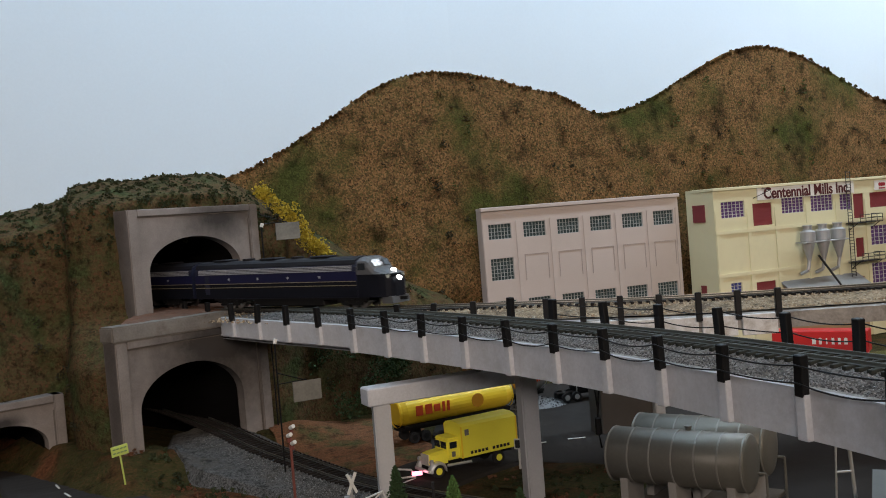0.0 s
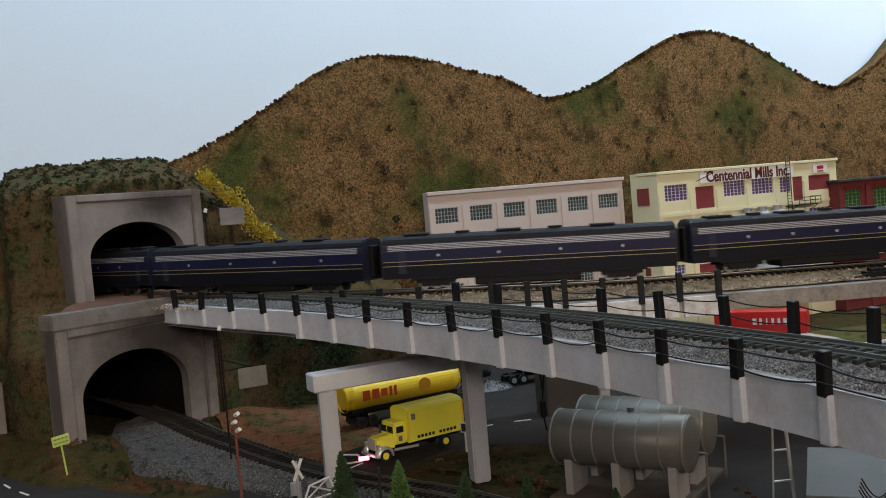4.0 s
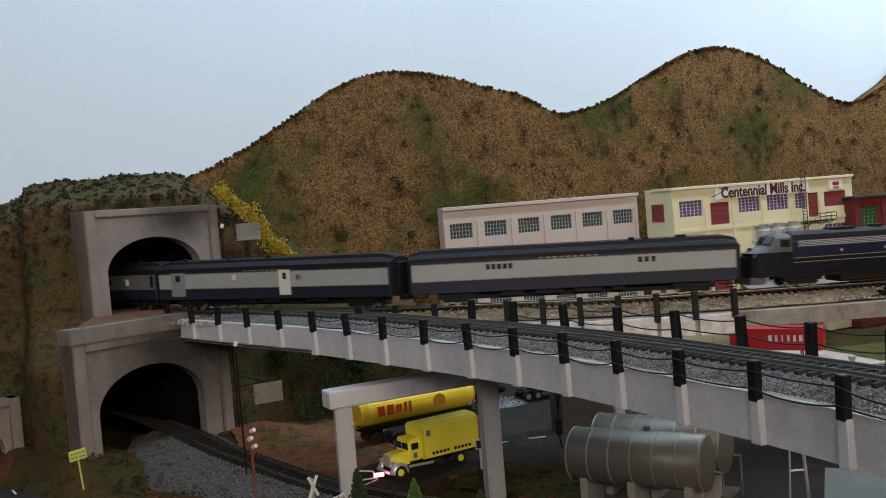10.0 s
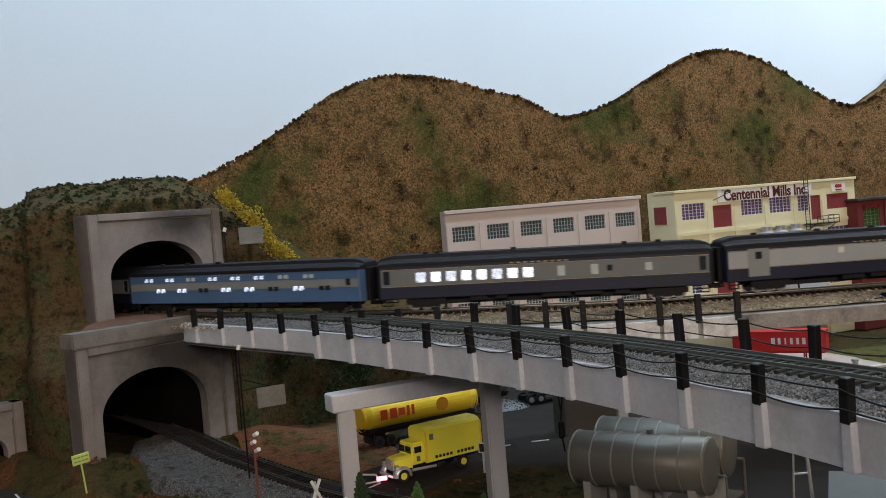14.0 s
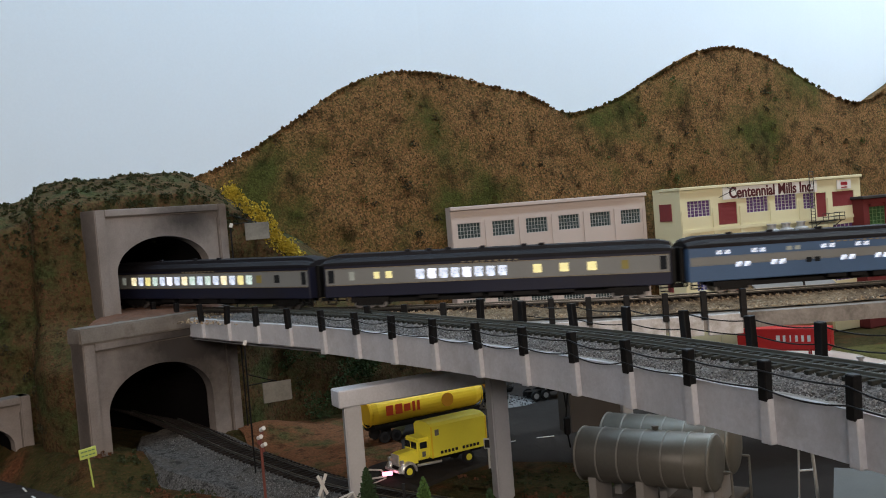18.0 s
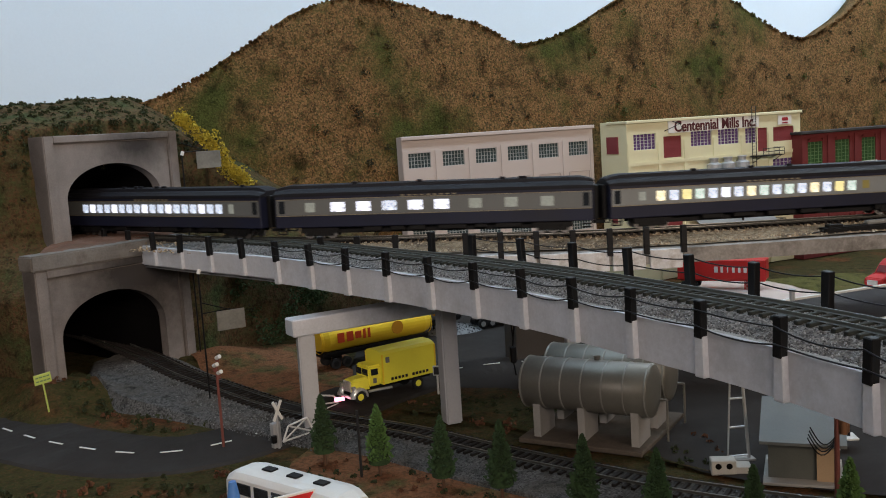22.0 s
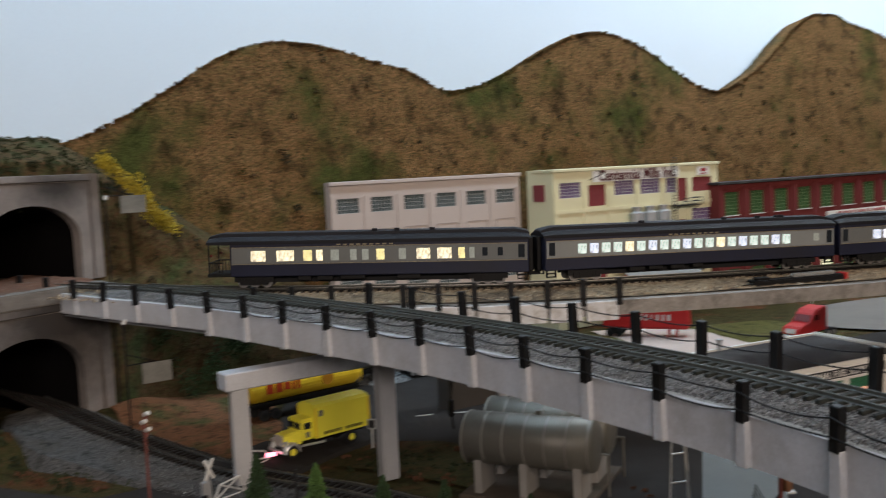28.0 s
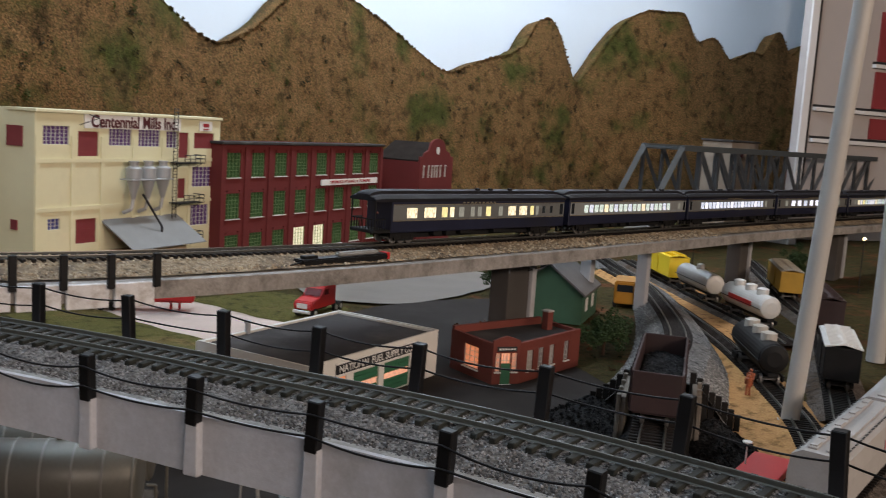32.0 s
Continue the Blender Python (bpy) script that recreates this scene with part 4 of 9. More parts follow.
FRONT = [(0, 0.5145), (1, 0.6495), (3, 0.9235), (6, 1.3395), (8, 1.6121), (10, 1.8848), (12, 2.161), (14, 2.437), (17, 2.858), (19, 3.1543), (21, 3.4647), (23, 3.7633), (25, 4.0587), (28, 4.5091), (30, 4.7986), (31, 4.9435), (32, 5.0910)]
TRAIN = []


def front(t):
    ts, fs = [a for a, _ in FRONT], [b for _, b in FRONT]
    return float(np.interp(t, ts, fs))


def line_at(s):
    """The line from the staging track behind the backdrop, through the tunnel, onto the bridge."""
    return MAIN.at(min(s, MAIN.length)) if s >= 0 else HIDDEN.at(max(0.0, HIDDEN.length + s))


def motions():
    for ob, back, half in TRAIN:
        rows = []
        for t in np.arange(0.0, 32.01, 0.5):
            s = front(t) - back
            a, b = line_at(s - half), line_at(s + half)
            d = b - a
            p = (a + b) / 2
            rows.append((float(t), pose(p.x, p.y, p.z, 0, -math.degrees(math.atan2(d.z, d.xy.length)), math.degrees(math.atan2(d.y, d.x)))))
        walk(ob, rows)

M.update({
    "navy": mat("navy_carriage_paint", (0.014, 0.0165, 0.036), 0.38, amount=0.18, coarse=25, bump=0.05, spec=0.35, stain=(0.018, 0.019, 0.028)),
    "roofblack": mat("dark_roof_paint", (0.013, 0.013, 0.017), 0.6, spec=0.18, amount=0.2, coarse=30, bump=0.08),
    "bandgrey": mat("grey_window_band", (0.135, 0.142, 0.140), 0.45, amount=0.1, coarse=25, bump=0.04),
    "bandlight": mat("light_grey_band", (0.215, 0.230, 0.232), 0.45, amount=0.1, coarse=25, bump=0.04),
    "bandpale": mat("pale_grey_band", (0.31, 0.335, 0.345), 0.45, amount=0.1, coarse=25, bump=0.04),
    "whitesash": mat("white_muntins", (0.62, 0.62, 0.60), 0.6, amount=0.06),
    "locoblue": mat("deep_blue_engine_paint", (0.012, 0.013, 0.045), 0.42, amount=0.15, coarse=25, bump=0.04, spec=0.22),
    "locoblack": mat("black_engine_paint", (0.007, 0.008, 0.013), 0.5, amount=0.2, coarse=25, bump=0.04, spec=0.14),
    "silver": mat("silver_louvres", (0.44, 0.46, 0.50), 0.35, 0.3, amount=0.15, coarse=20, bump=0.03),
    "noseg": mat("grey_nose_paint", (0.085, 0.088, 0.094), 0.45, amount=0.08, bump=0.03),
    "gold": mat("gold_stripe", (0.30, 0.26, 0.17), 0.4, 0.3, amount=0.1, bump=0.0),
    "blue": mat("mid_blue_carriage_paint", (0.07, 0.135, 0.26), 0.42, amount=0.12, coarse=25, bump=0.05),
    "under": mat("black_underframe", (0.006, 0.006, 0.0065), 0.65, spec=0.25, amount=0.3),
    "steelw": mat("worn_steel", (0.30, 0.29, 0.28), 0.4, 0.8, amount=0.2),
    "darkglass": mat("dark_window", (0.02, 0.024, 0.03), 0.12, amount=0.1, bump=0.0, spec=0.6),
    "cool": glow("window_cool_light", (0.66, 0.78, 1.0), 1.5, vary=0.9),
    "coolbright": glow("window_bright_light", (0.80, 0.84, 1.0), 2.2, vary=0.8),
    "warm": glow("window_warm_light", (1.0, 0.86, 0.52), 1.6, vary=0.8),
    "yellowlit": glow("window_yellow_light", (1.0, 0.86, 0.25), 1.2, vary=0.7),
    "ochre": mat("drawn_ochre_blind", (0.30, 0.26, 0.08), 0.7, amount=0.15),
    "green_lit": glow("window_pale_green_light", (0.70, 0.95, 0.86), 1.1, vary=0.8),
    "dimlit": glow("window_dim_light", (0.75, 0.80, 0.70), 0.22, base=(0.25, 0.27, 0.25), vary=0.5),
    "headlamp": glow("headlamp_lens", (1.0, 0.96, 0.92), 9.0),
    "redlamp": mat("red_marker_lens", (0.10, 0.012, 0.01), 0.3, amount=0.1),
})


def section(w, floor, eave, top, n=7):
    """Half-round topped cross-section as (y, z), from one sill over the roof to the other."""
    pts = [(-w, floor), (-w, eave)]
    for i in range(1, n):
        a = math.pi * i / n
        pts.append((-w * math.cos(a), eave + (top - eave) * math.sin(a) ** 0.8))
    return pts + [(w, eave), (w, floor)]


def truck_set(ob, x, axles, parent_mat):
    """A bogie: side frames, and wheel sets."""
    span = 0.0105 * (axles - 1)
    bm = bm_()
    for y in (-0.0125, 0.0125):
        box(bm, (x, y, 0.0082), (span + 0.014, 0.0022, 0.0046))
        box(bm, (x, y * 1.05, 0.0048), (span + 0.004, 0.0014, 0.0026))
        for i in range(axles):
            box(bm, (x - span / 2 + i * span / max(1, axles - 1), y * 1.06, 0.0062), (0.0042, 0.0018, 0.0046))
        for k in (-0.5, 0.5):
            rod(bm, (x + k * span * 0.6, y, 0.0086), (x + k * span * 0.6, y, 0.0045), 0.0014, 6)
    box(bm, (x, 0, 0.0088), (0.006, 0.022, 0.003))
    tr = part("bogie_frame", bm, M["under"], ob)
    for i in range(axles):
        bm = bm_()
        xx = x - span / 2 + i * span / max(1, axles - 1)
        for y in (-0.0086, 0.0086):
            rod(bm, (xx, y - 0.0013, 0.0053), (xx, y + 0.0013, 0.0053), 0.0051, 14)
        rod(bm, (xx, -0.008, 0.0053), (xx, 0.008, 0.0053), 0.0012, 6)
        part("wheelset", bm, M["steelw"], tr)


def underbody(ob, L, seed):
    rng = random.Random(seed)
    x = -L * 0.22
    while x < L * 0.22:
        w = rng.uniform(0.010, 0.026)
        for y in (-0.0105, 0.0105):
            if rng.random() < 0.75:
                bm = bevelled(box(bm_(), (x + w / 2, y, 0.0095), (w, 0.008, rng.uniform(0.004, 0.0065))), 0.0005)
                part("equipment_box", bm, M["under"], ob)
        x += w + rng.uniform(0.003, 0.012)


def heavyweight(index, label, windows, body="navy", band="bandgrey", rear_platform=False, doors=(), small=False, band_z=(0.0225, 0.0365)):
    """A heavyweight carriage. windows: rows of (place from the rear, width, light, low, high), place and width as shares of the length."""
    L = LENGTHS[index - 1] - 0.0085
    ob = thing("passenger_carriage", label, "carriage", None, "train")
    x0, x1 = -L / 2, L / 2
    bx0 = x0 + (0.020 if rear_platform else 0.0)
    bm = bevelled(box(bm_(), ((bx0 + x1) / 2, 0, 0.0265), (x1 - bx0, 0.0340, 0.031)), 0.0007)
    part("body", bm, M[body], ob)
    bm = bm_()
    for y in (-0.01712, 0.01712):
        box(bm, ((bx0 + x1) / 2, y, sum(band_z) / 2), (x1 - bx0 - 0.003, 0.0005, band_z[1] - band_z[0]))
    part("window_band", bm, M[band], ob)
    bm = bm_()
    for y in (-0.01722, 0.01722):
        for z in (band_z[0] - 0.0004, band_z[1] + 0.0004):
            box(bm, ((bx0 + x1) / 2, y, z), (x1 - bx0 - 0.003, 0.0004, 0.0005))
    part("stripe", bm, M["gold"] if body == "navy" else M[band], ob)
    # clerestory roof with rounded ends
    rings = []
    ends = [0.0, 0.003, 0.008, 0.016, 0.028, 0.045, 0.08]
    for t in ends + [0.5] + [1 - u for u in ends[::-1]]:
        x = x0 - 0.001 + (L + 0.002) * t
        e = min(t, 1 - t) * (L + 0.002)
        k = min(1.0, 0.55 + 0.45 * math.sqrt(min(1.0, e / 0.013)))
        rings.append([Vector((x, y, 0.0405 + (z - 0.0405) * k)) for y, z in [(-0.0177, 0.0395), (-0.0176, 0.0425), (-0.0135, 0.0455), (-0.0095, 0.0463), (-0.0088, 0.0490), (-0.004, 0.0497), (0.004, 0.0497), (0.0088, 0.0490), (0.0095, 0.0463), (0.0135, 0.0455), (0.0176, 0.0425), (0.0177, 0.0395)]])
    part("roof", loft(bm_(), rings), M["roofblack"], ob)
    rng = random.Random(index)
    for k in range(rng.randint(3, 6)):
        bm = bevelled(box(bm_(), (x0 + 0.03 + rng.random() * (L - 0.06), -0.006, 0.0503), (0.005, 0.003, 0.0022)), 0.0004)
        part("roof_vent", bm, M["roofblack"], ob)
    # lettering band: plain bars
    bm = bm_()
    box(bm, (0, 0, 0), (0.0034, 0.0003, 0.0011))
    copies(mesh_of("letter_bar", bm, M["gold"]), "letter_bar", ob, [Matrix.Translation((-0.025 + k * 0.0058, -0.01722, 0.0384)) for k in range(9)])
    cache = {}
    for f, wf, light, lo, hi in windows:
        x, w = (f - 0.5) * L, wf * L
        key = (round(w, 4), light, lo, hi)
        if key not in cache:
            bm = bm_()
            box(bm, (0, 0, (lo + hi) / 2), (w, 0.0004, hi - lo))
            cache[key] = mesh_of("window", bm, M[light])
        for y in (-0.01745, 0.01745):
            win = new("window", cache[key])
            win.parent = ob
            win.matrix_basis = Matrix.Translation((x, y, 0))
    for f, w, paint in doors:
        x = (f - 0.5) * L
        bm = bm_()
        box(bm, (x, -0.0174, 0.0265), (w, 0.0004, 0.0235))
        for k in (-0.5, 0.5):
            box(bm, (x + k * w, -0.0176, 0.0265), (0.0006, 0.0006, 0.0235))
        d = part("baggage_door", bm, M[paint], ob)
        bm = box(bm_(), (x, -0.0178, 0.0325), (w * 0.32, 0.0004, 0.006))
        part("door_window", bm, M["darkglass"], d)
    # end doors, diaphragms, steps
    for sgn, xe in ((-1, x0), (1, x1)):
        if rear_platform and sgn < 0:
            continue
        bm = bevelled(box(bm_(), (xe + sgn * 0.002, 0, 0.026), (0.004, 0.016, 0.030)), 0.0006)
        part("diaphragm", bm, M["under"], ob)
        for y in (-0.0155, 0.0155):
            bm = bm_()
            for z in (0.0085, 0.0055):
                box(bm, (xe - sgn * 0.006, y, z), (0.008, 0.003, 0.0008))
            for dx in (-0.004, 0.004):
                box(bm, (xe - sgn * 0.006 + dx, y, 0.0080), (0.0006, 0.003, 0.006))
            part("step", bm, M["under"], ob)
        if not small:
            bm = box(bm_(), (xe - sgn * 0.0065, -0.0174, 0.030), (0.0055, 0.0005, 0.0115))
            part("vestibule_window", bm, M["darkglass"], ob)
        bm = box(bm_(), (xe + sgn * 0.004, 0, 0.0085), (0.010, 0.003, 0.003))
        part("coupler", bm, M["under"], ob)
    part("centre_sill", box(bm_(), (0, 0, 0.0085), (L - 0.06, 0.015, 0.0075)), M["under"], ob)
    truck_set(ob, x0 + 0.040, 3, None)
    truck_set(ob, x1 - 0.036, 3, None)
    underbody(ob, L, index)
    if rear_platform:
        bm = bevelled(box(bm_(), (x0 + 0.010, 0, 0.0125), (0.022, 0.032, 0.003)), 0.0005)
        part("platform", bm, M["under"], ob)
        bm = bm_()
        for k in range(9):
            y = -0.0155 + k * 0.0031 * 1.25
            rod(bm, (x0 + 0.0006, y, 0.014), (x0 + 0.0006, y, 0.0235), 0.00035, 5)
        for y in (-0.0158, 0.0158):
            for k in range(5):
                rod(bm, (x0 + 0.001 + k * 0.003, y, 0.014), (x0 + 0.001 + k * 0.003, y, 0.0235), 0.00035, 5)
            rod(bm, (x0 + 0.0006, y, 0.0235), (x0 + 0.014, y, 0.0235), 0.0006, 6)
            rod(bm, (x0 + 0.0008, y, 0.012), (x0 + 0.0008, y, 0.0405), 0.0006, 6)
        rod(bm, (x0 + 0.0006, -0.0158, 0.0235), (x0 + 0.0006, 0.0158, 0.0235), 0.0006, 6)
        part("platform_railing", bm, M["under"], ob)
        for y in (-0.0158, 0.0158):
            bm = bmesh.ops.create_icosphere((b := bm_()), subdivisions=1, radius=0.0014, matrix=Matrix.Translation((x0 + 0.003, y, 0.030))) and b
            part("marker_lamp", bm, M["redlamp"], ob)
    return ob


def row(f0, f1, n, w, lights, lo=0.0252, hi=0.0338):
    return [(f0 + (f1 - f0) * i / max(1, n - 1), w, lights[i % len(lights)], lo, hi) for i in range(n)]


def pairs(f0, f1, n, w, lights, lo, hi):
    """Small windows two by two."""
    return [(f + d, w, light, lo, hi) for f, _, light, _, _ in row(f0, f1, n, w, lights) for d in (-0.012, 0.012)]


def e_unit(index, label, cab, facing=1):
    """A streamlined diesel; cab: with a nose; facing: +1 the nose leads."""
    L = LENGTHS[index - 1] - 0.008
    ob = thing("diesel_locomotive", label, "locomotive", None, "train")
    inner = ob
    flip = Matrix() if facing > 0 else Matrix.Rotation(math.pi, 4, "Z")
    x0, x1 = -L / 2, L / 2
    prof = section(0.0166, 0.0105, 0.0385, 0.0472)

    def ring(x, w=1.0, top=0.0472, floor=0.0105):
        return [Vector((x, y * w, floor + (z - 0.0105) * (top - floor) / (0.0472 - 0.0105))) for y, z in prof]

    end = x1 - (0.036 if cab else 0.0)
    bm = loft(bm_(), [ring(x0), ring(x0 + 0.002)] + [ring(x) for x in np.linspace(x0 + 0.004, end, 6)])
    bm.transform(flip)
    part("body", bm, M["navy"], ob)
    if cab:
        # cab with raked windscreen, then the bulldog nose
        bm = loft(bm_(), [ring(end), ring(end + 0.010), ring(end + 0.013, 0.99, 0.0455), ring(end + 0.0185, 0.95, 0.0372), ring(end + 0.024, 0.91, 0.0352), ring(end + 0.030, 0.82, 0.0330), ring(end + 0.0340, 0.66, 0.0295), ring(end + 0.0360, 0.40, 0.0250)])
        bm.transform(flip)
        nose = part("nose", bm, M["locoblack"], ob, smooth=False)
        bm = loft(bm_(), [[p + Vector((0, 0, 0.0003)) if p.z > 0.0312 else Vector((p.x, p.y * 1.012, 0.0312)) for p in ring(end + dx, w * 1.012, tp)] for dx, w, tp in ((0.0, 1.0, 0.0472), (0.010, 1.0, 0.0472), (0.013, 0.99, 0.0455), (0.0185, 0.95, 0.0372), (0.024, 0.91, 0.0352), (0.030, 0.82, 0.0330), (0.0342, 0.655, 0.0296), (0.0364, 0.41, 0.0262))])
        bm.transform(flip)
        part("nose_cap", bm, M["noseg"], ob)
        for y in (-0.0067, 0.0067):
            bm = box(bm_(), (0, 0, 0), (0.0006, 0.0105, 0.0068))
            bm.transform(flip @ Matrix.Translation((end + 0.0164, y, 0.0413)) @ Matrix.Rotation(radians(-34), 4, "Y") @ Matrix.Rotation(radians(8 if y > 0 else -8), 4, "Z"))
            part("windscreen", bm, M["darkglass"], nose)
        for y in (-0.0170, 0.0170):
            bm = box(bm_(), (end + 0.006, y, 0.0385), (0.0085, 0.0006, 0.0062))
            bm.transform(flip)
            part("cab_window", bm, M["darkglass"], ob)
        bm = rod(bm_(), (end + 0.0335, 0, 0.0270), (end + 0.0366, 0, 0.0268), 0.0022, 14)
        bm.transform(flip)
        part("headlight", bm, M["headlamp"] if facing > 0 else M["darkglass"], nose)
        bm = rod(bm_(), (end + 0.0285, 0, 0.0338), (end + 0.0312, 0, 0.0338), 0.0019, 14)
        bm.transform(flip)
        part("warning_light", bm, M["headlamp"] if facing > 0 else M["darkglass"], nose)
        for y in (-0.0105, 0.0105):
            bm = bevelled(box(bm_(), (end + 0.0290, y * 1.02, 0.0288), (0.007, 0.0035, 0.0032)), 0.0005)
            bm.transform(flip)
            part("number_board", bm, M["dimlit"] if facing > 0 else M["noseg"], nose)
        bm = bm_()
        extrude(bm, [(end + 0.024, 0.0045), (end + 0.037, 0.0045), (end + 0.0355, 0.0110), (end + 0.024, 0.0110)], -0.0125, 0.0125)
        bm.transform(flip)
        part("pilot", bm, M["noseg"], ob)
        bm = box(bm_(), (end + 0.039, 0, 0.0085), (0.008, 0.003, 0.003))
        bm.transform(flip)
        part("coupler", bm, M["under"], ob)
    # sides: silver louvre band, gold lines, portholes
    for y in (-0.0167, 0.0167):
        for k in range(4):
            bm = box(bm_(), ((x0 + end) / 2, y, 0.0354 + k * 0.00135), (end - x0 - 0.012, 0.0009, 0.0008))
            bm.transform(flip)
            part("grille_strip", bm, M["silver"], ob)
        bm = box(bm_(), ((x0 + end) / 2, y * 0.9985, 0.0301), (end - x0 - 0.001, 0.0005, 0.0086))
        bm.transform(flip)
        part("blue_band", bm, M["locoblue"], ob)
        bm = box(bm_(), ((x0 + end) / 2, y * 0.9985, 0.0182), (end - x0 - 0.001, 0.0005, 0.0147))
        bm.transform(flip)
        part("black_band", bm, M["locoblack"], ob)
        for z in (0.0255, 0.0218):
            bm = box(bm_(), ((x0 + end) / 2, y, z), (end - x0 - 0.002, 0.0008, 0.0006))
            bm.transform(flip)
            part("gold_line", bm, M["gold"], ob)
        # porthole glass in silver: its bright reflection is put into the colour
        for xx in np.linspace(x0 + 0.05, end - 0.045, 4):
            bm = rod(bm_(), (xx, y - 0.0003, 0.0300), (xx, y + 0.0003, 0.0300), 0.0013, 12)
            bm.transform(flip)
            part("porthole", bm, M["silver"], ob)
        bm = box(bm_(), (x0 + 0.018, y, 0.0245), (0.0065, 0.0007, 0.019))
        bm.transform(flip)
        part("side_door", bm, M["navy"], ob)
    # roof
    bm = bm_()
    loft(bm, [[Vector((x, y, z + 0.0004)) for y, z in section(0.0158, 0.0405, 0.0412, 0.0474, 7)] for x in np.linspace(x0 + 0.001, end - (0.002 if cab else 0.001), 3)])
    bm.transform(flip)
    part("roof", bm, M["roofblack"], ob)
    rng = random.Random(index)
    for k in range(5):
        xx = x0 + 0.03 + k * (end - x0 - 0.05) / 5
        bm = bm_()
        if k % 2:
            rod(bm, (xx, 0, 0.0474), (xx, 0, 0.0495), 0.0065, 18)
        else:
            bevelled(box(bm, (xx, 0, 0.0484), (0.022, 0.016, 0.0018)), 0.0006)
        bm.transform(flip)
        part("roof_fan" if k % 2 else "roof_hatch", bm, M["roofblack"], ob)
    bm = bevelled(box(bm_(), (0, 0, 0.0072), (0.092, 0.028, 0.0095)), 0.0012)
    part("fuel_tank", bm, M["under"], ob)
    bm = bm_()
    for y in (-0.0150, 0.0150):
        box(bm, (0, y, 0.0098), (L - 0.05, 0.0012, 0.0022))
    part("side_sill", bm, M["under"], ob)
    for xe in (x0, x1 if not cab else None):
        if xe is not None:
            s = 1 if xe > 0 else -1
            bm = bevelled(box(bm_(), (xe + s * 0.0018, 0, 0.027), (0.0036, 0.014, 0.028)), 0.0006)
            bm.transform(flip)
            part("diaphragm", bm, M["under"], ob)
    truck_set(ob, -0.080, 3, None)
    truck_set(ob, 0.080, 3, None)
    return ob


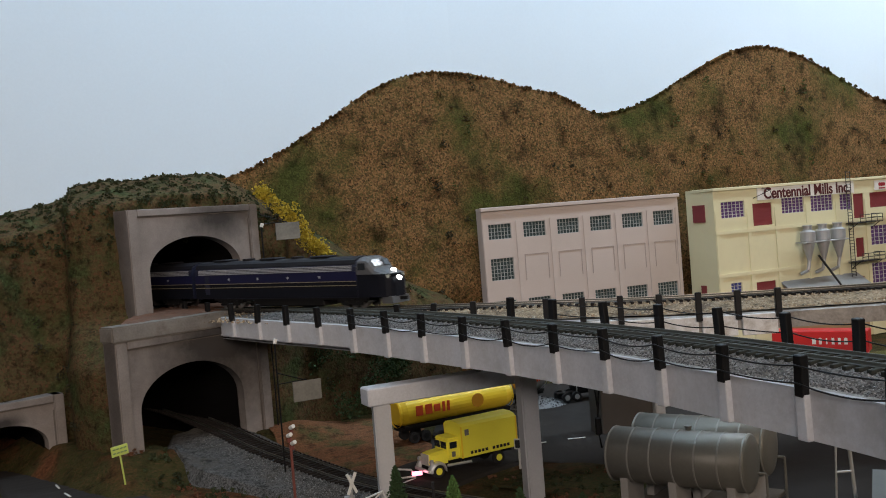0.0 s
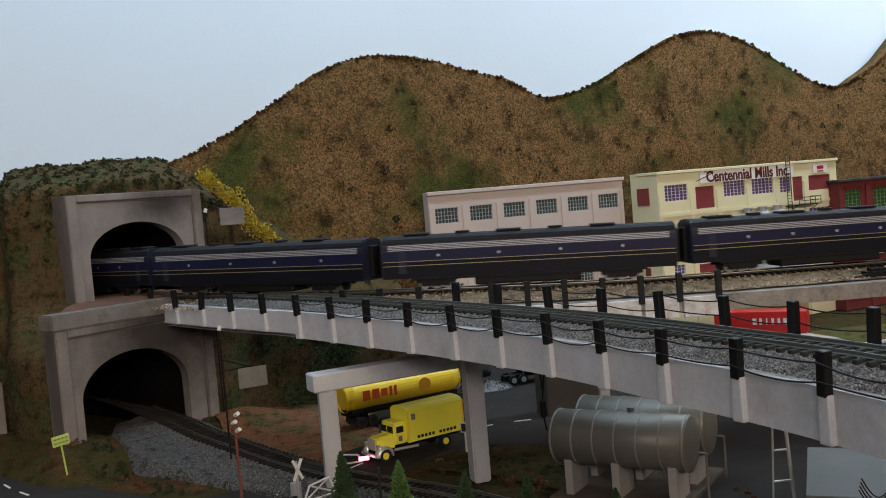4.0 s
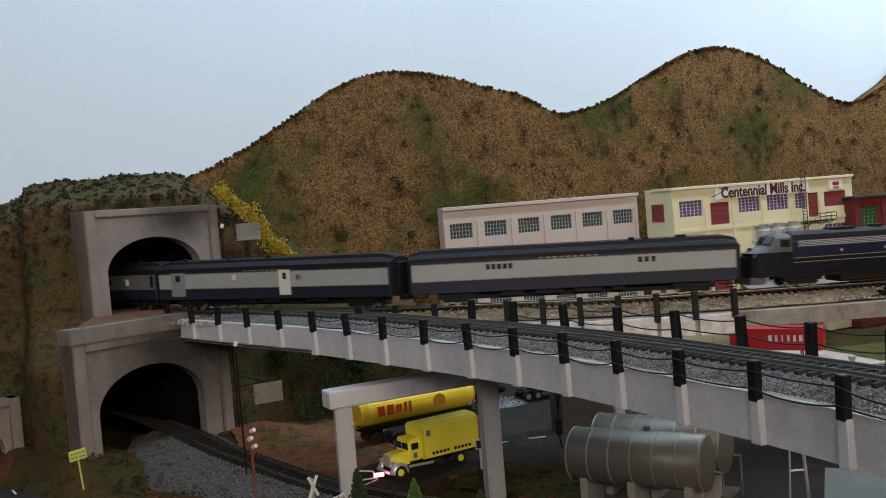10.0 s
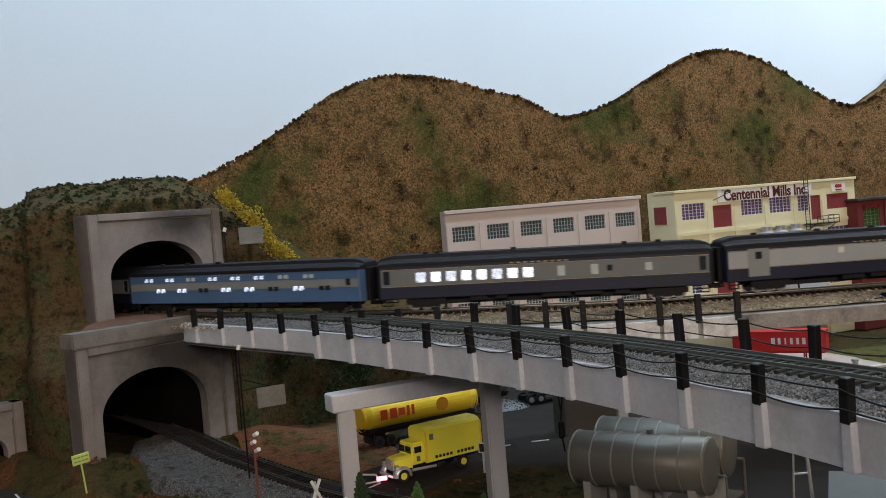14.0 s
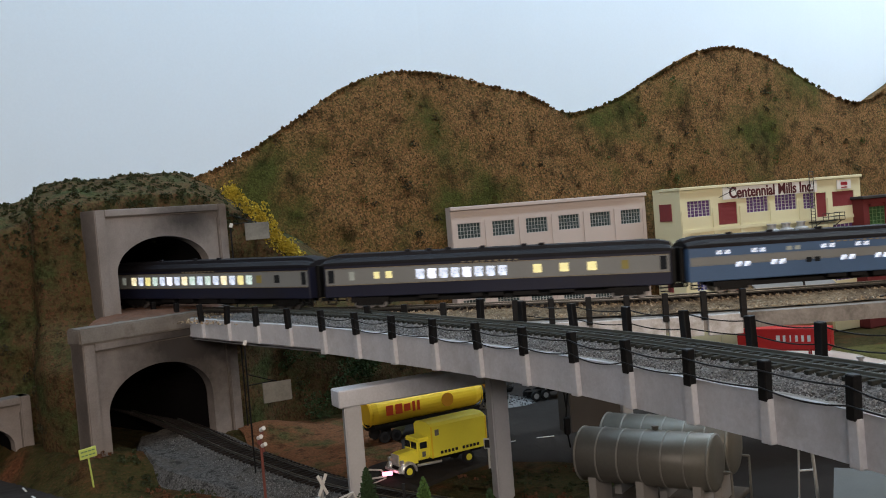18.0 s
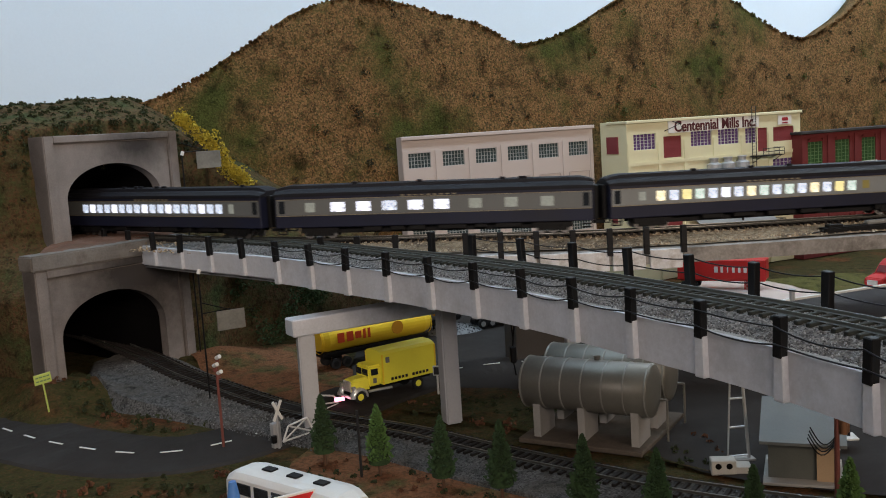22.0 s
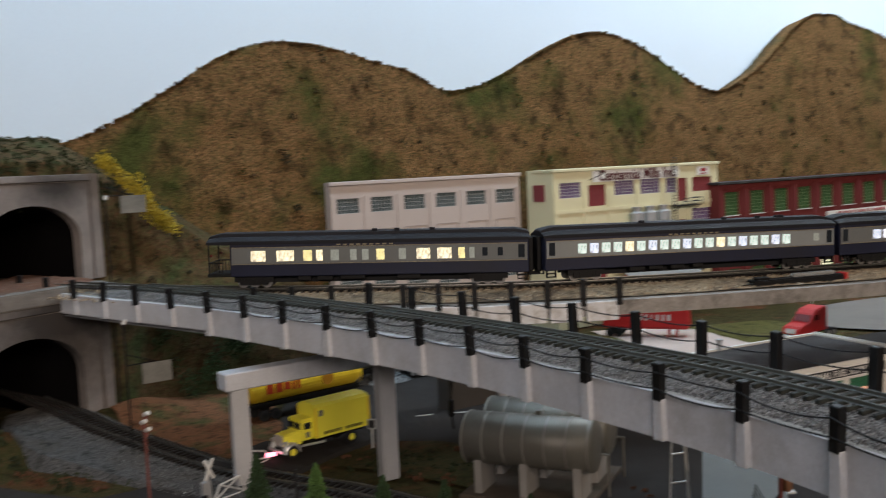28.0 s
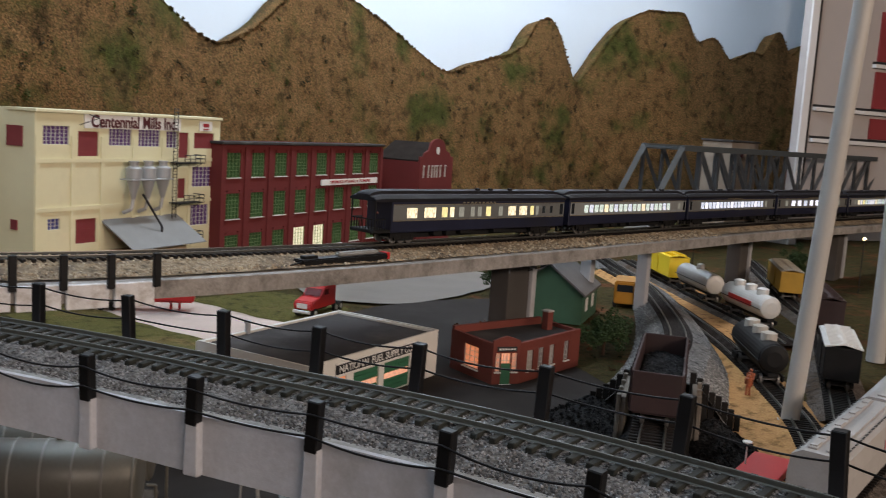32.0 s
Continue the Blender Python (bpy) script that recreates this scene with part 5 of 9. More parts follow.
def train():
    G, W, Y, B, D, N = "green_lit", "cool", "yellowlit", "coolbright", "dimlit", "darkglass"
    units = [
        e_unit(1, "navy and silver streamlined diesel locomotive with lit headlight", True, 1),
        e_unit(2, "navy and silver streamlined booster locomotive without cab", False),
        e_unit(3, "navy and silver streamlined booster locomotive without cab", False),
        e_unit(4, "navy streamlined diesel locomotive with grey nose facing backwards", True, -1),
        heavyweight(5, "navy baggage carriage with a light grey band", row(0.245, 0.315, 5, 0.012, [N], 0.0305, 0.0350) + row(0.71, 0.75, 3, 0.012, [N], 0.0305, 0.0350), band="bandpale", small=True),
        heavyweight(6, "navy baggage carriage with grey band and a white door", [(0.365, 0.018, "whitesash", 0.0300, 0.0350), (0.645, 0.022, "bandlight", 0.0285, 0.0335), (0.640, 0.010, N, 0.0290, 0.0330)], band="bandpale", doors=((0.10, 0.018, "bandlight"), (0.586, 0.0125, "whitesash")), small=True),
        heavyweight(7, "navy combine carriage with brightly lit windows", row(0.13, 0.46, 8, 0.031, [W, B, W, B, B, W, B, B]) + row(0.56, 0.66, 2, 0.022, [D]) + [(0.705, 0.016, N, 0.0275, 0.0325), (0.82, 0.020, D, 0.0265, 0.0330)]),
        heavyweight(8, "blue roomette sleeper with two rows of paired small windows", pairs(0.10, 0.81, 8, 0.016, [W, W, D, W, W, W, D, D], 0.0335, 0.0368) + pairs(0.155, 0.87, 8, 0.017, [W, W, N, W, W, N, W, N], 0.0222, 0.0262) + [(0.96, 0.016, N, 0.0262, 0.0320)], body="blue", band="bandlight", band_z=(0.0250, 0.0312), small=True),
        heavyweight(9, "navy sleeping carriage with yellow and white lit windows", [(0.085, 0.016, D, 0.0262, 0.0338), (0.16, 0.016, Y, 0.0270, 0.0330), (0.197, 0.018, Y, 0.0270, 0.0330)] + row(0.29, 0.53, 8, 0.025, [W, B, W, W, B, W, W, W]) + [(0.63, 0.024, Y, 0.0262, 0.0336), (0.705, 0.025, Y, 0.0262, 0.0336), (0.783, 0.026, Y, 0.0262, 0.0336), (0.874, 0.020, "ochre", 0.0262, 0.0336)], band="bandlight"),
        heavyweight(10, "navy day coach with a row of many-coloured lit windows", [(0.095, 0.020, D, 0.0262, 0.0336)] + row(0.15, 0.74, 16, 0.027, ["warm", W, Y, G, W, B, W, "warm", G, W, G, W]) + [(0.785, 0.022, "ochre", 0.0262, 0.0336), (0.865, 0.022, N, 0.0262, 0.0336)], band="bandlight"),
        heavyweight(11, "navy dining carriage with large bright windows", [(0.115, 0.032, D, 0.0252, 0.0338)] + row(0.205, 0.535, 5, 0.046, [B, B, W, B, B]) + row(0.64, 0.86, 3, 0.040, [D])),
        heavyweight(12, "navy day coach with bluish lit windows", row(0.14, 0.82, 18, 0.031, [W, B, W, W, B, W, W]) + [(0.875, 0.022, D, 0.0252, 0.0338)]),
        heavyweight(13, "navy day coach with pale green lit windows", row(0.12, 0.82, 19, 0.028, [G, W, G, G, "warm", G, W, G]) + [(0.93, 0.020, D, 0.0265, 0.0335)], band="bandlight"),
        heavyweight(14, "navy observation carriage with open rear platform", [(0.160, 0.046, "warm", 0.0245, 0.0340), (0.245, 0.054, "warm", 0.0245, 0.0340), (0.315, 0.027, Y, 0.0245, 0.0340), (0.352, 0.020, "warm", 0.0245, 0.0340), (0.400, 0.026, D, 0.0245, 0.0340), (0.458, 0.020, D, 0.0245, 0.0340), (0.495, 0.020, D, 0.0245, 0.0340), (0.542, 0.025, Y, 0.0245, 0.0340), (0.610, 0.022, D, 0.0245, 0.0340), (0.675, 0.042, "warm", 0.0245, 0.0340), (0.740, 0.044, "warm", 0.0245, 0.0340), (0.793, 0.020, Y, 0.0245, 0.0340), (0.825, 0.016, D, 0.0245, 0.0340), (0.865, 0.016, N, 0.0262, 0.0335), (0.912, 0.016, N, 0.0262, 0.0335)], rear_platform=True),
    ]
    for k, ob in enumerate(units):
        TRAIN.append((ob, sum(LENGTHS[:k]) + LENGTHS[k] / 2, LENGTHS[k] * 0.34))


train()

# ---- buildings ----
M.update({
    "beige": mat("pinkish_beige_wall", (0.50, 0.43, 0.40), 0.8, fine=600, coarse=12, amount=0.06, stain=(0.45, 0.39, 0.36), bump=0.08),
    "cream": mat("cream_mill_wall", (0.68, 0.64, 0.42), 0.8, fine=600, coarse=12, amount=0.06, stain=(0.60, 0.56, 0.37), bump=0.08),
    "brickred": mat("dark_red_brick_wall", (0.125, 0.016, 0.015), 0.8, fine=700, coarse=14, amount=0.15, bump=0.2),
    "brickorange": mat("red_brick_office", (0.15, 0.034, 0.024), 0.8, fine=700, coarse=14, amount=0.15, bump=0.2),
    "maroon": mat("maroon_shutter", (0.20, 0.035, 0.04), 0.6, amount=0.12),
    "greenframe": mat("green_sash", (0.15, 0.25, 0.11), 0.55, amount=0.12),
    "greenpane": mat("green_tinted_pane", (0.045, 0.10, 0.04), 0.25, amount=0.25, coarse=80),
    "purplepane": mat("purple_tinted_pane", (0.13, 0.07, 0.20), 0.25, amount=0.25, coarse=80),
    "tealpane": mat("dark_teal_pane", (0.055, 0.08, 0.085), 0.2, amount=0.3, coarse=70),
    "greysash": mat("grey_muntins", (0.40, 0.42, 0.42), 0.6, amount=0.08),
    "tar": mat("dark_tar_roof", (0.045, 0.042, 0.042), 0.95, spec=0.15, fine=900, coarse=20, amount=0.25, stain=(0.09, 0.085, 0.08), bump=0.3),
    "greymetal": mat("grey_sheet_metal", (0.36, 0.37, 0.38), 0.45, 0.3, amount=0.12, coarse=25),
    "blackiron": mat("black_iron", (0.015, 0.015, 0.017), 0.5, amount=0.2),
    "signwhite": mat("white_sign_board", (0.72, 0.71, 0.68), 0.6, amount=0.05),
    "signmaroon": mat("maroon_black_lettering", (0.075, 0.012, 0.014), 0.6, amount=0.1),
    "signred": mat("red_sign_paint", (0.32, 0.02, 0.03), 0.6, amount=0.08),
    "signblack": mat("black_sign_board", (0.02, 0.02, 0.022), 0.5, amount=0.1),
    "orangelit": glow("orange_lit_interior", (1.0, 0.30, 0.10), 0.9, vary=0.6),
    "cream_lit": glow("cream_lit_interior", (1.0, 0.95, 0.62), 1.1, vary=0.5),
    "whitewall": mat("white_block_wall", (0.60, 0.59, 0.55), 0.8, coarse=15, amount=0.07),
    "greendoor": mat("green_roller_door", (0.03, 0.13, 0.07), 0.5, amount=0.12),
    "darkgreen": mat("dark_green_siding", (0.04, 0.10, 0.06), 0.7, amount=0.15),
    "shingle": mat("grey_shingles", (0.115, 0.11, 0.108), 0.85, fine=500, coarse=30, amount=0.2, bump=0.4),
})


def wall(ob, name, w, z0, z1, openings, material, thick=0.004, label=""):
    """A wall in local x and z with its outer face at y = 0, holes cut through at the openings (x0, x1, z0, z1)."""
    xs = sorted({0.0, w, *[o[0] for o in openings], *[o[1] for o in openings]})
    zs = sorted({z0, z1, *[o[2] for o in openings], *[o[3] for o in openings]})
    bm = bm_()
    for a, b in zip(xs, xs[1:]):
        c, run = (a + b) / 2, None
        for d, e in zip(zs, zs[1:]):
            f = (d + e) / 2
            hole = any(o[0] < c < o[1] and o[2] < f < o[3] for o in openings)
            if hole or run is None:
                if run:
                    box(bm, (c, thick / 2, (run[0] + run[1]) / 2), (b - a, thick, run[1] - run[0]))
                run = None if hole else (d, e)
            else:
                run = (run[0], e)
        if run:
            box(bm, (c, thick / 2, (run[0] + run[1]) / 2), (b - a, thick, run[1] - run[0]))
    return part(name, bm, material, ob, label)


def window(ob, x0, x1, z0, z1, nx, nz, sash, pane, depth=0.0026, sill=None, bar=0.0005):
    """A window set back in its opening: frame with glazing bars, a pane behind, and a sill."""
    bm = bm_()
    w, h = x1 - x0, z1 - z0
    for k in (0, nx):
        box(bm, (x0 + w * k / nx, depth - 0.0006, (z0 + z1) / 2), (bar * 2, 0.0010, h))
    for k in (0, nz):
        box(bm, ((x0 + x1) / 2, depth - 0.0004, z0 + h * k / nz), (w, 0.0008, bar * 2))
    win = part("window", bm, sash, ob)
    for k in range(1, nx):
        part("glazing_bar", box(bm_(), (x0 + w * k / nx, depth - 0.0006, (z0 + z1) / 2), (bar, 0.0010, h)), sash, win)
    for k in range(1, nz):
        part("glazing_bar", box(bm_(), ((x0 + x1) / 2, depth - 0.0004, z0 + h * k / nz), (w, 0.0008, bar)), sash, win)
    bm = box(bm_(), ((x0 + x1) / 2, depth + 0.0006, (z0 + z1) / 2), (w, 0.0006, h))
    part("pane", bm, pane, win)
    if sill is not None:
        bm = box(bm_(), ((x0 + x1) / 2, -0.0006, z0 - 0.0006), (w + 0.002, 0.0024, 0.0012))
        part("sill", bm, sill, win)
    return win


def shell(ob, w, d, h, side_mat, roof_mat, parapet=0.004, z0=0.0):
    """Side and back walls and a flat roof behind a front wall of the same height."""
    for x in (0.002, w - 0.002):
        bm = box(bm_(), (x, d / 2 + 0.002, (h + z0) / 2), (0.004, d - 0.004, h - z0))
        part("side_wall", bm, side_mat, ob)
    bm = box(bm_(), (w / 2, d - 0.002, (h + z0) / 2), (w - 0.008, 0.004, h - z0))
    part("back_wall", bm, side_mat, ob)
    bm = box(bm_(), (w / 2, d / 2, h - parapet - 0.001), (w - 0.0085, d - 0.0085, 0.002))
    return part("roof", bm, roof_mat, ob)


def text_part(name, s, size, material, parent, at, depth=0.0003, stretch=1.0, weight=0.0):
    cu = bpy.data.curves.new(name, "FONT")
    cu.offset = weight
    cu.body, cu.size, cu.extrude, cu.align_x, cu.align_y = s, size, depth, "CENTER", "CENTER"
    tmp = bpy.data.objects.new(name, cu)
    me = bpy.data.meshes.new_from_object(tmp)
    bpy.data.objects.remove(tmp)
    me.transform(Matrix.Diagonal((stretch, 1, 1, 1)))
    me.materials.append(material)
    ob = new(name, me)
    ob.parent = parent
    ob.matrix_basis = at
    return ob


FACE = Matrix.Rotation(radians(90), 4, "X")


def beige_factory():
    m, w = portal_matrix((0.061, 1.24), (0.345, 1.351), 0.0)
    h, d = 0.229, 0.016
    ob = thing("factory_building", "pinkish-beige three-storey factory with grey steel windows", "building", m)
    bay = w / 6
    ops, wins = [], []
    for k in range(6):
        x = bay * k + bay * 0.5
        for z0, z1, all_ in ((0.187, 0.207, True), (0.133, 0.162, k == 0), (0.079, 0.106, True), (0.02, 0.05, True)):
            if all_:
                ops.append((x - 0.0165, x + 0.0165, z0, z1))
    wall(ob, "front_wall", w, 0.0, h, ops, M["beige"])
    for o in ops:
        window(ob, *o, 7, 4 if o[3] - o[2] < 0.024 else 6, M["greysash"], M["tealpane"])
    shell(ob, w, d, h, M["beige"], M["tar"])
    bm = bevelled(box(bm_(), (w / 2, -0.0008, h - 0.002), (w + 0.003, 0.006, 0.005)), 0.0006)
    part("cornice", bm, M["beige"], ob)
    for k in range(7):
        x = min(max(bay * k, 0.003), w - 0.003)
        bm = box(bm_(), (x, -0.0006, 0.105), (0.005, 0.0012, 0.21))
        part("pilaster", bm, M["beige"], ob)
    for k in range(1, 6):
        x = bay * k + bay * 0.5
        bm = bm_()
        for dx in (-0.0172, 0.0172):
            box(bm, (x + dx, -0.0003, 0.147), (0.0008, 0.0008, 0.034))
        box(bm, (x, -0.0003, 0.164), (0.0344, 0.0008, 0.0008))
        part("blind_panel", bm, M["beigeshade"], ob)


M["beigeshade"] = mat("beige_panel_joint", (0.36, 0.31, 0.29), 0.85, amount=0.08)
beige_factory()


def mill():
    m, w = portal_matrix((0.379, 1.293), (0.693, 1.421), 0.0)
    h, d = 0.231, 0.060
    ob = thing("mill_building", "cream flour mill with purple windows, maroon doors and dust collectors", "building", m)

    def X(p):
        u = (p - 88) / 490.0
        return u * 1.11 / (1.417 - 0.307 * u) * w

    def Z(p, q=300):
        u = (q - 88) / 490.0
        return h - (p - 140 - 10 * u) * (0.000445 + 0.000123 * X(q) / w)

    ops = []
    spec = [(110, 180, 183, 232, "p", 6, 5), (285, 345, 185, 230, "p", 6, 5), (363, 420, 185, 230, "p", 6, 5), (437, 466, 188, 231, "p", 3, 5), (125, 158, 428, 458, "w", 3, 3),
            (508, 558, 278, 330, "p", 5, 5), (503, 553, 378, 432, "p", 5, 5)]
    solid = [(203, 257, 195, 260), (470, 495, 190, 260), (510, 562, 190, 230), (470, 490, 310, 362), (467, 487, 415, 447), (200, 255, 425, 490), (512, 535, 500, 530)]
    for s in spec:
        c = (s[0] + s[1]) / 2
        ops.append((X(s[0]), X(s[1]), Z(s[3], c), Z(s[2], c)))
    for s in solid:
        c = (s[0] + s[1]) / 2
        ops.append((X(s[0]), X(s[1]), Z(s[3], c), Z(s[2], c)))
    wall(ob, "front_wall", w, 0.0, h, ops, M["cream"])
    for s, o in zip(spec, ops):
        window(ob, *o, s[5], s[6], M["whitesash"], M["purplepane"] if s[4] == "p" else M["bluepane"])
    for s, o in zip(solid, ops[len(spec):]):
        bm = box(bm_(), ((o[0] + o[1]) / 2, 0.002, (o[2] + o[3]) / 2), (o[1] - o[0], 0.001, o[3] - o[2]))
        shutter = part("shutter", bm, M["maroon"], ob)
        for k in range(5):
            part("slat", box(bm_(), ((o[0] + o[1]) / 2, 0.0014, o[2] + (o[3] - o[2]) * (k + 0.5) / 5), (o[1] - o[0] - 0.001, 0.0006, (o[3] - o[2]) / 5 * 0.85)), M["maroon"], shutter)
    shell(ob, w, d, h, M["cream"], M["tar"])
    # side wall openings, set proud as shutters
    for y, z, hh in ((0.032, 0.198, 0.024), (0.032, 0.092, 0.012)):
        bm = box(bm_(), (-0.0006, y, z), (0.0014, 0.026 if hh > 0.02 else 0.011, hh))
        part("side_shutter", bm, M["maroon"], ob)
    bm = bevelled(box(bm_(), (w / 2, 0.02, h - 0.0015), (w + 0.003, 0.047, 0.004)), 0.0005)
    part("cornice", bm, M["cream"], ob)
    for px in (95, 190, 268, 352, 428, 500, 571):
        bm = box(bm_(), (X(px), -0.0007, 0.1), (0.006, 0.0014, 0.20))
        part("pilaster", bm, M["cream"], ob)
    for pz in (268, 388):
        bm = box(bm_(), (w / 2, -0.0009, Z(pz)), (w, 0.0016, 0.005))
        part("string_course", bm, M["cream"], ob)
    # the sign across the top and a round crest
    bm = box(bm_(), (X(352), -0.0012, Z(168, 352)), (X(478) - X(226), 0.0016, 0.0185))
    sign = part("sign_board", bm, M["signwhite"], ob)
    text_part("sign_letters", "Centennial Mills Inc.", 0.0215, M["signmaroon"], sign, Matrix.Translation((X(354), -0.0023, Z(170, 352))) @ FACE, stretch=0.9, weight=0.0005)
    bm = box(bm_(), (X(538), -0.0011, Z(172, 538)), (0.028, 0.0014, 0.014))
    crest = part("crest_board", bm, M["signwhite"], ob)
    bm = bm_()
    for dx in (-0.004, 0, 0.004):
        rod(bm, (X(538) + dx, -0.0021, Z(170, 538)), (X(538) + dx, -0.0017, Z(170, 538)), 0.0028, 12)
    box(bm, (X(538), -0.002, Z(180, 538)), (0.012, 0.0006, 0.0018))
    part("crest_device", bm, M["signred"], crest)
    # bracket over the hoist door
    bm = bm_()
    rod(bm, (X(230), -0.001, Z(152)), (X(230), -0.018, Z(160)), 0.0006, 5)
    rod(bm, (X(262), -0.001, Z(186)), (X(230), -0.018, Z(160)), 0.0005, 5)
    rod(bm, (X(205), -0.001, Z(180, 538)), (X(230), -0.018, Z(160)), 0.0005, 5)
    part("hoist_bracket", bm, M["blackiron"], ob)
    # three cyclone dust collectors
    rack = part("collector_shelf", bevelled(box(bm_(), (X(365), -0.016, Z(312, 380)), (0.078, 0.022, 0.002)), 0.0004), M["greymetal"], ob)
    for px in (326, 365, 404):
        x, y = X(px), -0.017
        bm = bm_()
        rod(bm, (x, y, Z(308, 380)), (x, y, Z(283, 380)), 0.0105, 20)
        rod(bm, (x, y, Z(283, 380)), (x, y, Z(278, 380)), 0.0105, 20, 0.006)
        rod(bm, (x, y, Z(278, 380)), (x, y, Z(268, 380)), 0.0058, 16)
        rod(bm, (x, y, Z(268, 380)), (x, y, Z(265, 380)), 0.0068, 16)
        rod(bm, (x, y, Z(362, 380)), (x, y, Z(308, 380)), 0.0026, 18, 0.0100)
        part("dust_collector", bm, M["greymetal"], ob, smooth=False)
        bm = bm_()
        rod(bm, (x, y, Z(362, 380)), (x - 0.003, y, Z(388, 380)), 0.0024, 10)
        rod(bm, (x - 0.003, y, Z(388, 380)), (x - 0.007, y + 0.010, Z(398, 380)), 0.0024, 10)
        part("collector_pipe", bm, M["greymetal"], ob)
    bm = bm_()
    rod(bm, (X(350), -0.018, Z(350, 380)), (X(385), -0.030, Z(435, 380)), 0.0016, 8)
    rod(bm, (X(385), -0.030, Z(435, 380)), (X(385), -0.030, Z(450, 380)), 0.0016, 8)
    part("drain_pipe", bm, M["blackiron"], ob)
    # loading canopy with its shed
    bm = bm_()
    x0, x1 = X(268), X(468)
    extrude(bm, [(-0.055, Z(478, 385)), (-0.055, Z(480, 385)), (0.0, Z(418, 385)), (0.0, Z(413, 385))], x0, x1, Matrix.Rotation(radians(90), 4, "Z") @ Matrix.Diagonal((1, -1, 1, 1)))
    part("canopy_roof", bm, M["canopy"], ob)
    bm = box(bm_(), ((x0 + x1) / 2, -0.016, 0.027), (x1 - x0 - 0.03, 0.032, 0.054))
    part("loading_shed", bm, M["tanboard"], ob)
    # fire escape: ladder, landings with rails
    lx = X(450)
    bm = bm_()
    for dx in (-0.004, 0.004):
        rod(bm, (lx + dx, -0.008, 0.015), (lx + dx, -0.008, Z(128, 478)), 0.0006, 5)
    for z in np.arange(0.02, Z(130, 478), 0.0045):
        rod(bm, (lx - 0.004, -0.008, z), (lx + 0.004, -0.008, z), 0.0004, 4)
    part("escape_ladder", bm, M["blackiron"], ob)
    for pz in (268, 372, 470):
        bm = bm_()
        xa, xb = X(445), X(512)
        for k in range(7):
            box(bm, ((xa + xb) / 2, -0.003 - 0.0026 * k, Z(pz, 478)), (xb - xa, 0.0014, 0.0012))
        for zz in (0.006, 0.011):
            rod(bm, (xa + 0.01, -0.020, Z(pz, 478) + zz), (xb, -0.020, Z(pz, 478) + zz), 0.0006, 5)
            rod(bm, (xb, -0.020, Z(pz, 478) + zz), (xb, 0, Z(pz, 478) + zz), 0.0006, 5)
        for k in range(5):
            x = xa + 0.01 + (xb - xa - 0.01) * k / 4
            rod(bm, (x, -0.020, Z(pz, 478)), (x, -0.020, Z(pz, 478) + 0.011), 0.0005, 5)
        for x in (xa + 0.008, xb - 0.004):
            rod(bm, (x, -0.018, Z(pz, 478)), (x, -0.001, Z(pz, 478) - 0.010), 0.0006, 5)
        part("escape_landing", bm, M["blackiron"], ob)


M["bluepane"] = mat("blue_tinted_pane", (0.08, 0.09, 0.28), 0.25, amount=0.3)
M["canopy"] = mat("dull_grey_canopy", (0.20, 0.205, 0.205), 0.8, amount=0.12, coarse=25)
M["tanboard"] = mat("tan_boards", (0.40, 0.28, 0.17), 0.8, amount=0.12)
mill()


def arch_window(ob, x, w, z0, z1, sash, pane, nx=3, nz=5, sill=None, head=None):
    win = window(ob, x - w / 2, x + w / 2, z0, z1 - w * 0.12, nx, nz, sash, pane, sill=sill)
    bm = bm_()
    n = 8
    pts = [(x - w / 2 + w * i / n, z1 - w * 0.12 + w * 0.22 * math.sin(math.pi * i / n) ** 0.8) for i in range(n + 1)]
    extrude(bm, [(x - w / 2, z1 - w * 0.14)] + pts + [(x + w / 2, z1 - w * 0.14)], -0.0003, 0.0014)
    part("arch_head", bm, head or sash, win)
    return win


def warehouse():
    m, w = portal_matrix((0.683, 1.397), (1.13, 1.576), 0.0)
    h, d = 0.196, 0.08
    ob = thing("warehouse_building", "dark red brick storage warehouse with tall green windows", "building", m)
    bays = 8
    step = w / bays
    rows = [(0.144, 0.186), (0.0815, 0.125), (0.020, 0.062)]
    ops = []
    for k in range(bays):
        x = step * (k + 0.5)
        for r, (z0, z1) in enumerate(rows):
            ops.append((x - 0.0165, x + 0.0165, z0, z1))
    wall(ob, "front_wall", w, 0.0, h, ops, M["brickred"])
    for i, o in enumerate(ops):
        k, r = divmod(i, 3)
        lit = r == 2 and k in (3, 4)
        arch_window(ob, (o[0] + o[1]) / 2, o[1] - o[0], o[2], o[3], M["greenframe"], M["cream_lit"] if lit else M["greenpane"], 4, 7, sill=M["whitesash"], head=M["brickred"])
    shell(ob, w, d, h, M["brickred"], M["tar"])
    bm = bevelled(box(bm_(), (w / 2, 0.01, h), (w + 0.006, 0.03, 0.004)), 0.0006)
    part("cornice", bm, M["tar"], ob)
    bm = box(bm_(), (w * 0.755, -0.003, 0.1305), (w * 0.40, 0.002, 0.010))
    sign = part("sign_board", bm, M["signwhite"], ob)
    text_part("sign_letters", "FIREPROOF STORAGE & TRANSFER", 0.0072, M["signred"], sign, Matrix.Translation((w * 0.755, -0.0043, 0.1305)) @ FACE, stretch=1.25)
    for k in range(bays + 1):
        x = min(max(step * k, 0.004), w - 0.004)
        part("pilaster", box(bm_(), (x, -0.001, 0.095), (0.009, 0.002, 0.19)), M["brickred"], ob)


warehouse()


